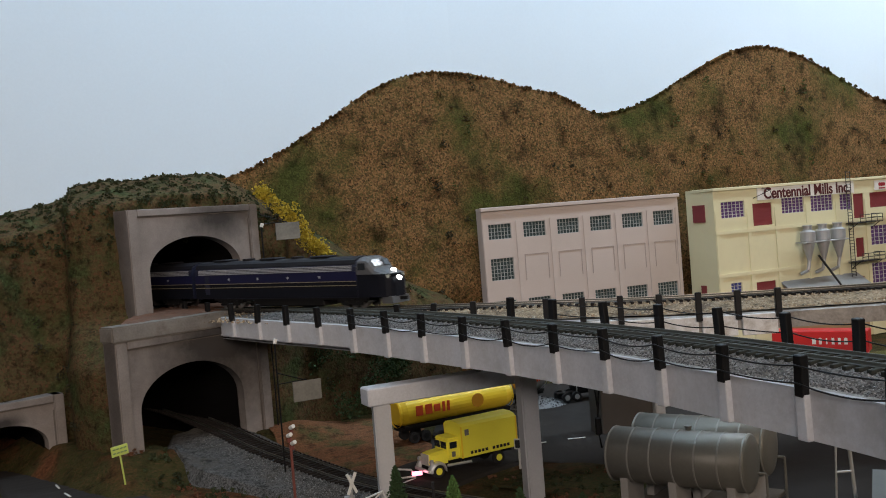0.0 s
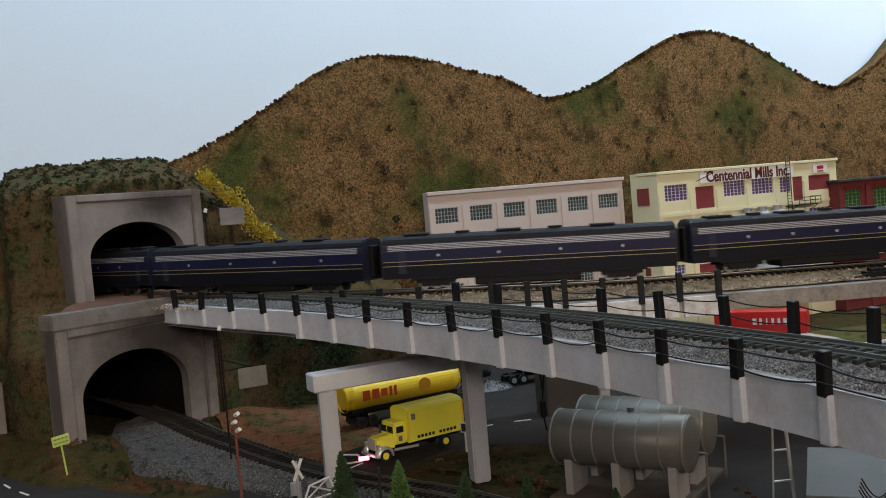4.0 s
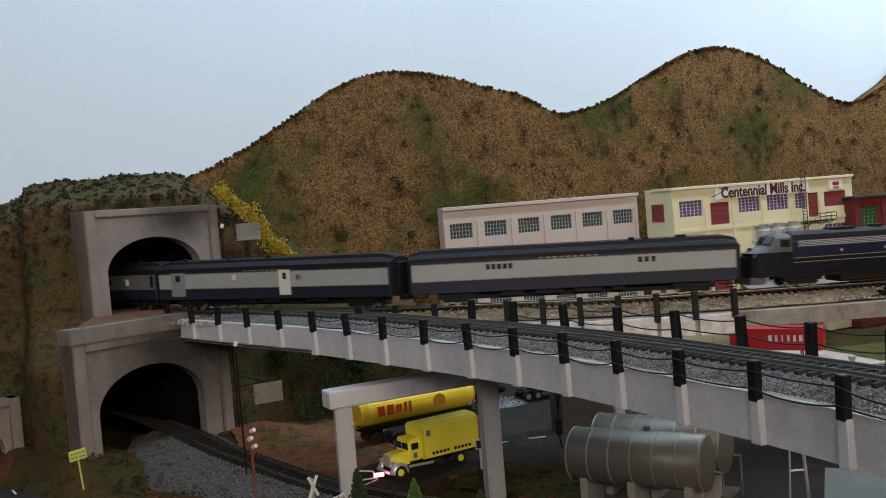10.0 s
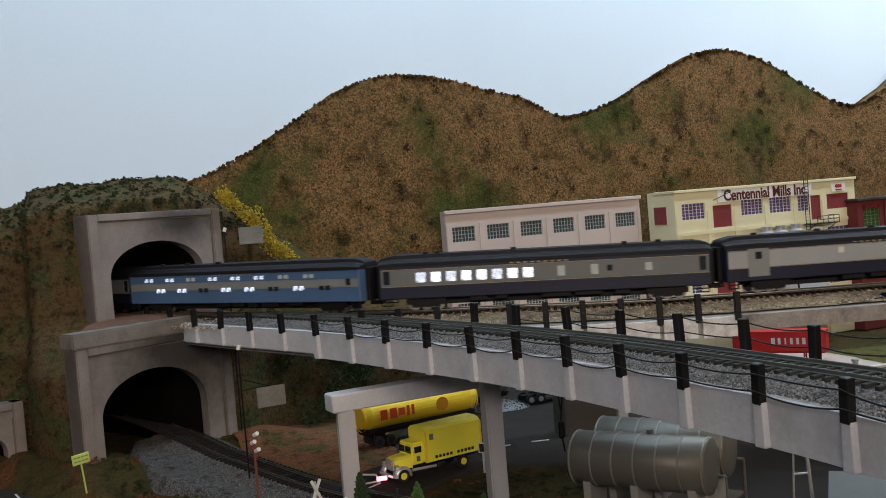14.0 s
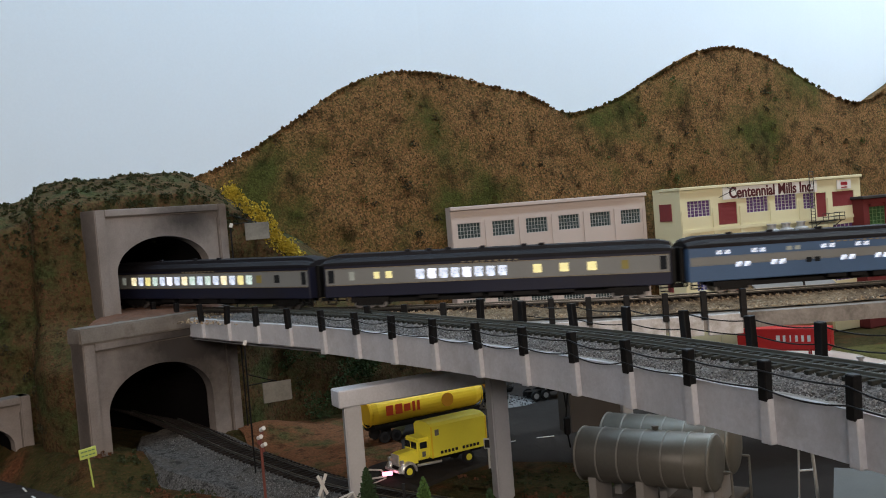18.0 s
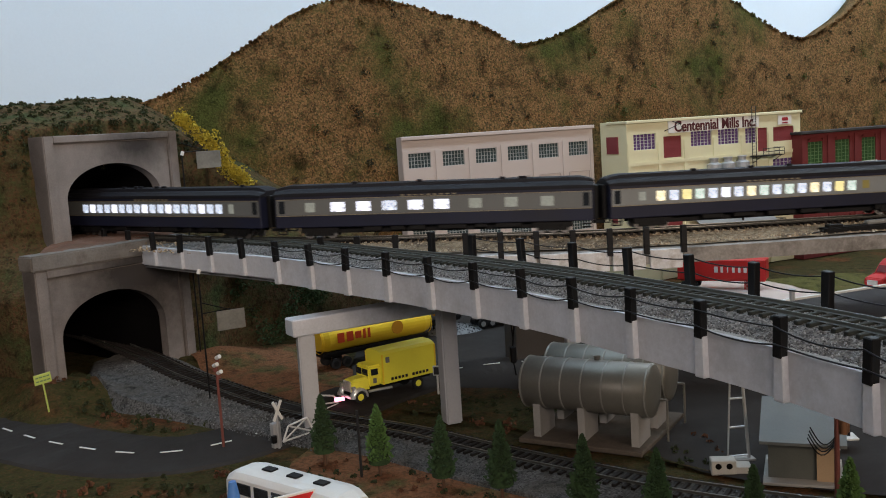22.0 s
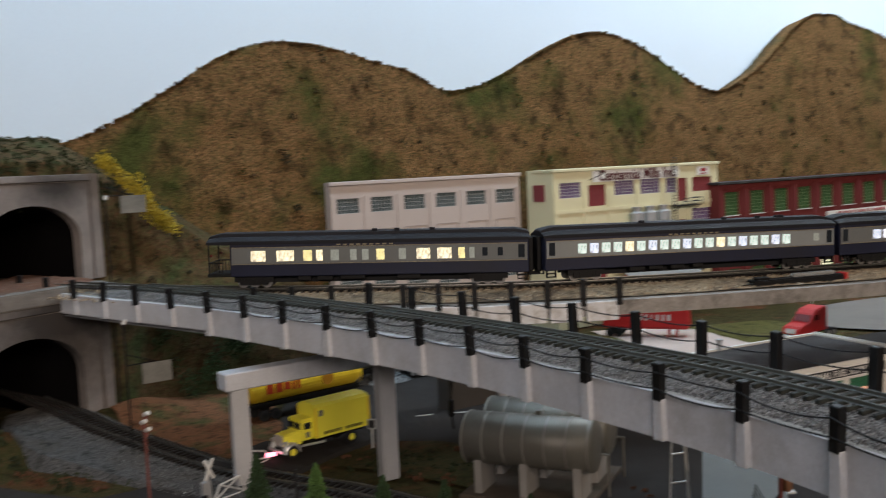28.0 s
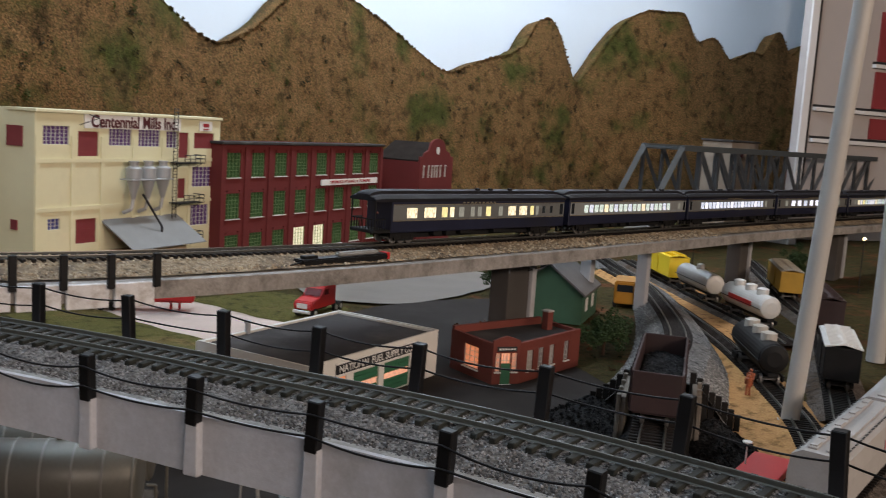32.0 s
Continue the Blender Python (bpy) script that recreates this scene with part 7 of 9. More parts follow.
def red_trailer():
    ob = thing("semi_trailer", "red freight semi-trailer standing on its legs", "trailer", pose(0.478, 1.205, 0.0015, 0, 0, -32))
    bm = bevelled(box(bm_(), (0, 0, 0.0265), (0.115, 0.026, 0.027)), 0.0008)
    body = part("cargo_box", bm, M["red"], ob)
    bm = bm_()
    for k, (w, h) in enumerate(((0.006, 0.008), (0.004, 0.008), (0.002, 0.008), (0.004, 0.008), (0.004, 0.008), (0.005, 0.008))):
        box(bm, (-0.006 + k * 0.0075, -0.0133, 0.027), (w * 0.8, 0.0004, h))
    part("lettering", bm, M["signwhite"], body)
    part("frame", box(bm_(), (0, 0, 0.0115), (0.11, 0.012, 0.0025)), M["red"], ob)
    for x in (0.030, 0.040):
        bm = bm_()
        for y in (-0.008, 0.008):
            box(bm, (x, y, 0.006), (0.0016, 0.0016, 0.012))
        rod(bm, (x, -0.008, 0.003), (x, 0.008, 0.010), 0.0005, 5)
        part("landing_leg", bm, M["red"], ob)
    for x in (-0.048, -0.036):
        for y in (-0.0105, 0.0105):
            wheel(ob, x, y, 0.0055, 0.004, "under")


red_trailer()


def tractor(label, at, paint):
    ob = thing("semi_tractor", label, "truck", at)
    bm = bm_()
    prof = [(-0.022, 0.010), (0.038, 0.010), (0.0385, 0.016), (0.036, 0.020), (0.016, 0.0225), (0.009, 0.0335), (0.002, 0.0385), (-0.018, 0.0415), (-0.022, 0.040)]
    extrude(bm, prof, -0.0125, 0.0125)
    bevelled(bm, 0.0012, 2)
    cab = part("cab", bm, M[paint], ob)
    bm = box(bm_(), (0, 0, 0), (0.0095, 0.021, 0.0006))
    bm.transform(Matrix.Translation((0.0132, 0, 0.0282)) @ Matrix.Rotation(radians(57), 4, "Y"))
    part("windscreen", bm, M["redglass"] if paint == "red" else M["darkglass"], cab)
    for y in (-0.0127, 0.0127):
        part("side_window", box(bm_(), (0.002, y, 0.0285), (0.009, 0.0005, 0.0065)), M["redglass"] if paint == "red" else M["darkglass"], cab)
    part("grille", box(bm_(), (0.0387, 0, 0.0145), (0.0012, 0.014, 0.006)), M["chrome"], ob)
    part("bumper", bevelled(box(bm_(), (0.0395, 0, 0.0075), (0.0022, 0.024, 0.004)), 0.0005), M["chrome"], ob)
    part("chassis", box(bm_(), (-0.016, 0, 0.0085), (0.055, 0.010, 0.003)), M["under"], ob)
    for x in (0.028, -0.024, -0.036):
        for y in (-0.0108, 0.0108):
            wheel(ob, x, y, 0.0056, 0.004, "chrome")
    bm = rod(bm_(), (-0.022, -0.009, 0.008), (-0.022, -0.009, 0.045), 0.0009, 8)
    part("exhaust_stack", bm, M["chrome"], ob)
    return ob


tractor("red sleeper-cab semi tractor parked on the lot", pose(0.655, 1.10, 0.0018, 0, 0, 205), "red")
tractor("dark semi tractor with chrome wheels under the bridge", pose(0.165, 1.09, 0.0018, 0, 0, 18), "under")


def car(label, at, paint):
    ob = thing("parked_car", label, "car", at)
    bm = bm_()
    prof = [(-0.026, 0.004), (0.026, 0.004), (0.0265, 0.008), (0.022, 0.0095), (0.011, 0.0105), (0.005, 0.0155), (-0.011, 0.0160), (-0.019, 0.0105), (-0.026, 0.010)]
    extrude(bm, prof, -0.010, 0.010)
    bevelled(bm, 0.0012, 2)
    body = part("body", bm, M[paint], ob)
    for y in (-0.0101, 0.0101):
        part("side_window", box(bm_(), (-0.004, y, 0.0131), (0.013, 0.0005, 0.0032)), M["darkglass"], body)
        for x in (-0.016, 0.016):
            wheel(ob, x, y * 0.93, 0.0036, 0.0025, "chrome")


car("dark blue parked car under the bridge", pose(0.215, 1.05, 0.0018, 0, 0, 12), "darkblue")


def motorhome():
    ob = thing("motorhome", "white motorhome bus with dark windows and roof hatches", "bus", pose(-0.050, 0.5435, 0.0, 0, 0, -44))
    L = 0.104
    ring = [(-0.0135, 0.006), (-0.0140, 0.016), (-0.0132, 0.028), (-0.0105, 0.0315), (-0.005, 0.0328), (0.005, 0.0328), (0.0105, 0.0315), (0.0132, 0.028), (0.0140, 0.016), (0.0135, 0.006)]
    rings = []
    for t in np.linspace(0, 1, 15):
        x = -L / 2 + L * t
        e = min(t, 1 - t) * L
        k = 0.84 + 0.16 * math.sqrt(min(1.0, e / 0.012))
        rings.append([Vector((x, y * k, 0.006 + (z - 0.006) * k)) for y, z in ring])
    body = part("body", loft(bm_(), rings), M["whitepaint"], ob, smooth=False)
    for y in (-0.0137, 0.0137):
        for x in (-0.032, -0.016, 0.0, 0.016, 0.031):
            bm = bevelled(box(bm_(), (x, y, 0.0225), (0.0128, 0.0008, 0.0075)), 0.0003)
            part("side_window", bm, M["darkglass"], body)
        part("stripe", box(bm_(), (0, y * 1.012, 0.0135), (L * 0.9, 0.0005, 0.0012)), M["greendoor"], body)
    for s in (-1, 1):
        bm = bevelled(box(bm_(), (s * (L / 2 - 0.0025), 0, 0.0228), (0.0030, 0.020, 0.0085)), 0.0006)
        part("end_window", bm, M["darkglass"], body)
    for x in (-0.022, 0.0005, 0.024):
        bm = bevelled(box(bm_(), (x, 0, 0.0332), (0.009, 0.0065, 0.0014)), 0.0004)
        part("roof_hatch", bm, M["under"], body)
    for x in (-0.026, 0.027):
        for y in (-0.0115, 0.0115):
            wheel(ob, x, y, 0.0055, 0.004, "chrome")


motorhome()


def foreground_signs():
    ob = thing("picnic_sign", "red and white angled board sign beside a blue cone", "sign", pose(-0.052, 0.512, 0.0, 0, 0, 24))
    part("board", bevelled(box(bm_(), (0, 0, 0.0265), (0.034, 0.002, 0.014)), 0.0003), M["signwhite"], ob)
    part("panel", box(bm_(), (0, -0.0012, 0.0265), (0.0305, 0.0006, 0.0112)), M["red"], ob)
    bm = bm_()
    for k in range(4):
        box(bm, (-0.008 + k * 0.005, -0.0017, 0.0275), (0.0032, 0.0004, 0.0045))
    part("lettering", bm, M["signblack"], ob)
    for x in (-0.012, 0.012):
        part("leg", rod(bm_(), (x, 0.001, 0), (x, 0.001, 0.022), 0.0008, 6), M["whitepaint"], ob)
    ob = thing("blue_cone", "blue pointed cone marker standing on the ground", "cone", pose(-0.084, 0.524, 0.0))
    part("cone", rod(bm_(), (0, 0, 0.002), (0, 0, 0.040), 0.0085, 16, 0.0022), M["bluecone"], ob)
    part("foot", bevelled(box(bm_(), (0, 0, 0.001), (0.020, 0.020, 0.002)), 0.0004), M["bluecone"], ob)
    ob = thing("picket_fence", "short white picket fence at the roadside", "fence", pose(-0.128, 0.545, 0.0, 0, 0, -20))
    for k in range(6):
        bm = bm_()
        extrude(bm, [(-0.0016, 0.0), (0.0016, 0.0), (0.0016, 0.016), (0.0, 0.019), (-0.0016, 0.016)], -0.0004, 0.0004)
        part("picket", bm, M["whitepaint"], ob, at=pose(k * 0.0045, 0, 0.002 if k % 2 else 0.003))
    for z in (0.006, 0.013):
        part("fence_rail", box(bm_(), (0.0112, 0.0009, z), (0.028, 0.0008, 0.0014)), M["whitepaint"], ob)


foreground_signs()


M["padbrown"] = mat("dirty_brown_pad", (0.095, 0.075, 0.058), 0.9, fine=500, coarse=60, amount=0.3, stain=(0.05, 0.045, 0.03), bump=0.4)
M["tankband"] = mat("pale_weld_band", (0.30, 0.29, 0.26), 0.45, 0.2, amount=0.15)


def storage_tanks():
    ob = thing("tank_pad", "brown dirty pad under the storage tanks", "pad", pose(0.174, 0.674, 0.0, 0, 0, -36))
    part("slab", bevelled(box(bm_(), (0, 0, 0.002), (0.096, 0.098, 0.004)), 0.0008), M["padbrown"], ob)
    for k, y in enumerate((0.0, 0.045)):
        t = thing("storage_tank", "grey horizontal steel fuel tank on concrete saddles", "tank", pose(0.159, 0.6505, 0.004, 0, 0, -34.4) @ pose(0.0, y, 0), "storage tanks")
        L, r, z = 0.100, 0.0192, 0.0385
        bm = bm_()
        rings = []
        for u, k2 in ((0, 0.0), (0.0, 0.55), (0.012, 0.93), (0.02, 1.0), (0.5, 1.0), (0.98, 1.0), (0.988, 0.93), (1.0, 0.55), (1.0, 0.02)):
            rings.append([Vector((-L / 2 + L * u, r * max(k2, 0.02) * math.cos(a), z + r * max(k2, 0.02) * math.sin(a))) for a in np.linspace(0, 2 * math.pi, 40, endpoint=False)])
        loft(bm, rings)
        tank = part("shell", bm, M["tanksteel"], t, smooth=True)
        for u in np.linspace(0.03, 0.97, 7):
            bm = bm_()
            x = -L / 2 + L * u
            rows = [[Vector((x + dx, (r + rr) * math.cos(a), z + (r + rr) * math.sin(a))) for a in np.linspace(0, 2 * math.pi, 41)] for dx, rr in ((-0.0006, 0.0), (-0.0005, 0.0004), (0.0005, 0.0004), (0.0006, 0.0))]
            strip(bm, rows)
            part("weld_band", bm, M["tankband"], tank)
        for x in (-0.037, -0.002, 0.038):
            bm = bm_()
            arc = [(r * 0.92 * math.cos(a), z + r * math.sin(a) - 0.0005) for a in np.linspace(math.pi * 1.22, math.pi * 1.78, 12)]
            extrude(bm, [(-r * 0.70, 0.0), *[(p, q) for p, q in arc], (r * 0.70, 0.0)], x - 0.0028, x + 0.0028, Matrix.Rotation(radians(90), 4, "Z") @ Matrix.Diagonal((1, -1, 1, 1)))
            part("saddle", bm, M["padgrey"], t)
        bm = bm_()
        rod(bm, (0.006, 0.003, z + r - 0.002), (0.006, 0.003, z + r + 0.0022), 0.0021, 14)
        rod(bm, (0.006, 0.003, z + r + 0.0022), (0.006, 0.003, z + r + 0.0029), 0.0026, 14)
        part("manhole", bm, M["tanksteel"], tank)
        bm = bm_()
        rod(bm, (L / 2 + 0.001, 0.006, z - 0.008), (L / 2 + 0.006, 0.006, z - 0.008), 0.0009, 8)
        rod(bm, (L / 2 + 0.006, 0.006, z - 0.008), (L / 2 + 0.006, 0.006, 0.0), 0.0009, 8)
        part("outlet_pipe", bm, M["tanksteel"], tank)


storage_tanks()


def ladder_stand():
    ob = thing("loading_ladder", "thin silver loading ladder beside the tanks", "ladder", pose(0.244, 0.584, 0.0, 0, 0, 0))
    for x, lean in ((-0.0075, 0.003), (0.0075, -0.004)):
        part("rail", rod(bm_(), (x, 0, 0.0), (x + lean, 0.0, 0.062), 0.0007 if x < 0 else 0.0012, 8), M["chrome"], ob)
    for z in (0.004, 0.024, 0.044, 0.06):
        part("rung", rod(bm_(), (-0.0075 + 0.003 * z / 0.062, 0, z), (0.0075 - 0.004 * z / 0.062, 0, z), 0.0007, 6), M["chrome"], ob)
    part("foot", bevelled(box(bm_(), (0, 0, 0.001), (0.022, 0.008, 0.002)), 0.0003), M["padgrey"], ob)
    ob = thing("pump_block", "pale concrete block with two round openings", "block", pose(0.226, 0.566, 0.0, 0, 0, -12))
    bm = bevelled(box(bm_(), (0, 0, 0.005), (0.016, 0.010, 0.010)), 0.0006)
    box(bm, (0.012, 0.002, 0.0025), (0.012, 0.012, 0.005))
    part("block", bm, M["conlight"], ob)
    # no holes cut: black discs carry the shade of the openings
    for x in (-0.0035, 0.0035):
        part("opening", rod(bm_(), (x, -0.0053, 0.0062), (x, -0.0046, 0.0062), 0.0020, 14), M["boreblack"], ob)


ladder_stand()


def shed():
    m, w = portal_matrix((0.247, 0.546), (0.286, 0.527), 0.0)
    ob = thing("trackside_shed", "plain grey trackside shed with pale sloping roof", "shed", m)
    h = 0.027
    part("wall", box(bm_(), (w / 2, 0.02, h / 2), (w * 0.96, 0.036, h)), M["shedgrey"], ob)
    bm = bm_()
    extrude(bm, [(-0.006, h - 0.001), (0.044, h + 0.014), (0.044, h + 0.016), (-0.006, h + 0.001)], -0.004, w + 0.004, Matrix.Rotation(radians(90), 4, "Z") @ Matrix.Diagonal((1, -1, 1, 1)))
    part("roof", bm, M["shedroof"], ob)
    part("side_panel", box(bm_(), (w * 0.82, 0.0008, h * 0.5), (w * 0.26, 0.0016, h * 0.9)), M["tanboard"], ob)
    part("base_plate", bevelled(box(bm_(), (w / 2, 0.018, 0.001), (w * 1.1, 0.052, 0.002)), 0.0004), M["padgrey"], ob)


shed()


def utility_pole():
    ob = thing("utility_pole", "brown utility pole with copper transformers and black wires", "pole", pose(0.266, 0.492, 0.0))
    part("pole", rod(bm_(), (0, 0, 0), (0, 0, 0.058), 0.0017, 10, 0.0014), M["rustpole"], ob)
    for k, (x, y) in enumerate(((0.003, -0.002), (0.006, 0.0015))):
        part("transformer", rod(bm_(), (x, y, 0.047), (x, y, 0.057), 0.0023, 12), M["copper"], ob)
    for k in range(4):
        cu = bpy.data.curves.new("wire", "CURVE")
        cu.dimensions, cu.bevel_depth = "3D", 0.0004
        sp = cu.splines.new("POLY")
        sp.points.add(8)
        for i, q in enumerate(sp.points):
            u = i / 8
            q.co = (-0.016 * u, 0.004 * k * 0.3, 0.046 - 0.0025 * k - 0.010 * math.sin(math.pi * u) * 0.8 + 0.006 * u, 1)
        c = new("wire", cu)
        cu.materials.append(M["wire"])
        c.parent = ob
    ob = thing("track_switch_stand", "white plate with a black lever post", "switch stand", pose(0.318, 0.585, 0.0, 0, 0, -10))
    part("plate", bevelled(box(bm_(), (0, 0, 0.010), (0.018, 0.014, 0.0015)), 0.0003), M["whitepaint"], ob)
    part("leg", rod(bm_(), (-0.003, 0, 0), (-0.003, 0, 0.02), 0.0015, 8), M["whitepaint"], ob)
    part("lever", bevelled(box(bm_(), (0.004, 0, 0.017), (0.0022, 0.0022, 0.013)), 0.0004), M["post"], ob)


M["copper"] = mat("copper_can", (0.55, 0.28, 0.16), 0.35, 0.8, amount=0.12)
utility_pole()


def pine(at, h, light, seed):
    ob = thing("pine_tree", "small conical model pine with dense green foliage", "tree", at, "row of pines")
    rng = random.Random(seed)
    part("trunk", rod(bm_(), (0, 0, 0), (0, 0, h * 0.35), 0.0013, 8, 0.0009), M["bark"], ob)
    verts, faces = [], []
    base_z = h * 0.20
    for i in range(850):
        u = rng.random() ** 0.8
        z = base_z + (h - base_z) * u
        rmax = h * 0.225 * (1 - u) ** 0.75 * (0.55 + 0.45 * min(1, u / 0.10))
        a = rng.uniform(0, 2 * math.pi)
        lob = 0.88 + 0.14 * math.sin(a * 5 + z * 500)
        r = rmax * (0.55 + 0.5 * rng.random()) * lob
        p = Vector((r * math.cos(a), r * math.sin(a), z))
        k = rng.uniform(0.0010, 0.0021) * (1.1 - 0.5 * u)
        out = Vector((math.cos(a), math.sin(a), rng.uniform(0.1, 0.9))).normalized()
        side = out.cross(Vector((0, 0, 1))).normalized()
        up = side.cross(out)
        j = len(verts)
        verts += [p - side * k, p + out * k * 1.2 + up * k * 0.3, p + side * k, p + up * k * 1.3]
        faces += [(j, j + 1, j + 3), (j + 1, j + 2, j + 3), (j, j + 2, j + 1)]
    me = bpy.data.meshes.new("foliage")
    me.from_pydata([tuple(v) for v in verts], [], faces)
    me.materials.append(M["pinelight"] if light else M["pine"])
    c = new("foliage", me)
    c.parent = ob
    bm = bm_()
    rod(bm, (0, 0, base_z), (0, 0, h * 0.96), h * 0.15, 12, 0.0006)
    part("foliage_core", bm, M["pine"], ob)


for i, (x, y, h, light) in enumerate(((-0.037, 0.652, 0.052, 0), (0.002, 0.618, 0.051, 1), (0.043, 0.583, 0.050, 0), (0.078, 0.556, 0.052, 0), (0.123, 0.521, 0.050, 0), (0.157, 0.486, 0.050, 0), (0.198, 0.450, 0.049, 0), (0.262, 0.470, 0.040, 1))):
    pine(pose(x, y, 0, 0, 0, 40 * i), h, light, i)


def clump_stuff(name, label, spots, material, category, seed=1, density=1.0):
    """Foliage of many small leaf-like flakes round given spots (x, y, z, radius)."""
    rng = random.Random(seed)
    verts, faces = [], []
    for x, y, z, r in spots:
        for _ in range(int(170 * density * (r / 0.012) ** 2)):
            d = Vector((rng.gauss(0, 1), rng.gauss(0, 1), rng.gauss(0, 1))).normalized()
            p = Vector((x, y, z)) + d * r * rng.uniform(0.45, 1.08)
            k = rng.uniform(0.0010, 0.0022)
            s = Vector((rng.gauss(0, 1), rng.gauss(0, 1), rng.gauss(0, 1))).normalized()
            u = d.cross(s).normalized()
            j = len(verts)
            verts += [p - u * k, p + d * k, p + u * k, p - s * k]
            faces += [(j, j + 1, j + 2), (j, j + 2, j + 3)]
    me = bpy.data.meshes.new(name)
    me.from_pydata([tuple(v) for v in verts], [], faces)
    me.materials.append(material)
    return me


def shrubs():
    rng = random.Random(11)
    me = clump_stuff("yellow_shrubs", "", [(-0.190 + 0.066 * u + rng.uniform(-0.007, 0.007), 1.075 + 0.03 * u, 0.268 - 0.080 * u + rng.uniform(-0.006, 0.006), rng.uniform(0.005, 0.010)) for u in np.linspace(0, 1, 34)], M["yellowfoam"], "shrub", 3, 0.8)
    tagged(new("yellow_shrubs", me), "mustard yellow foam shrubs down the hillside", "shrub", kind="stuff")
    me = clump_stuff("green_shrubs", "", [(-0.165 + 0.125 * rng.random(), 1.055 + 0.045 * rng.random(), 0.015 + 0.095 * rng.random(), rng.uniform(0.008, 0.016)) for _ in range(26)], M["leaf"], "shrub", 4, 0.8)
    tagged(new("green_shrubs", me), "dark green foam shrubs on the bank by the portal", "shrub", kind="stuff")
    # darker crumbs scattered over the mountains
    spots = []
    for _ in range(420):
        s = rng.uniform(0.05, 3.4)
        h = ridge_height(s)
        v = rng.uniform(0.25, 0.97)
        p = RIDGE.side(s, -0.050 * (1 - v) ** 0.8 + 0.004)
        spots.append((p.x, p.y, h * v, rng.choice((0.003, 0.004, 0.005, 0.007))))
    me = clump_stuff("mountain_tufts", "", spots, M["scrub"], "scrub", 8, 1.3)
    tagged(new("mountain_tufts", me), "dark scrub tufts scattered over the mountains", "scrub", kind="stuff")
    verts = []
    spots = []
    for s in np.arange(0.0, 3.5, 0.006):
        p = RIDGE.side(s, -0.001 + rng.uniform(-0.003, 0.003))
        spots.append((p.x, p.y, ridge_height(s) - 0.001 + rng.uniform(-0.002, 0.001), 0.0022))
    me = clump_stuff("ridge_fringe", "", spots, M["mountain"], "scrub", 9, 7.0)
    tagged(new("ridge_fringe", me), "fine brown fringe of foam along the ridge line", "scrub", kind="stuff")


M["scrub"] = mat("dark_brown_scrub", (0.055, 0.038, 0.014), 0.95, fine=900, coarse=100, amount=0.5, bump=0.4)
shrubs()


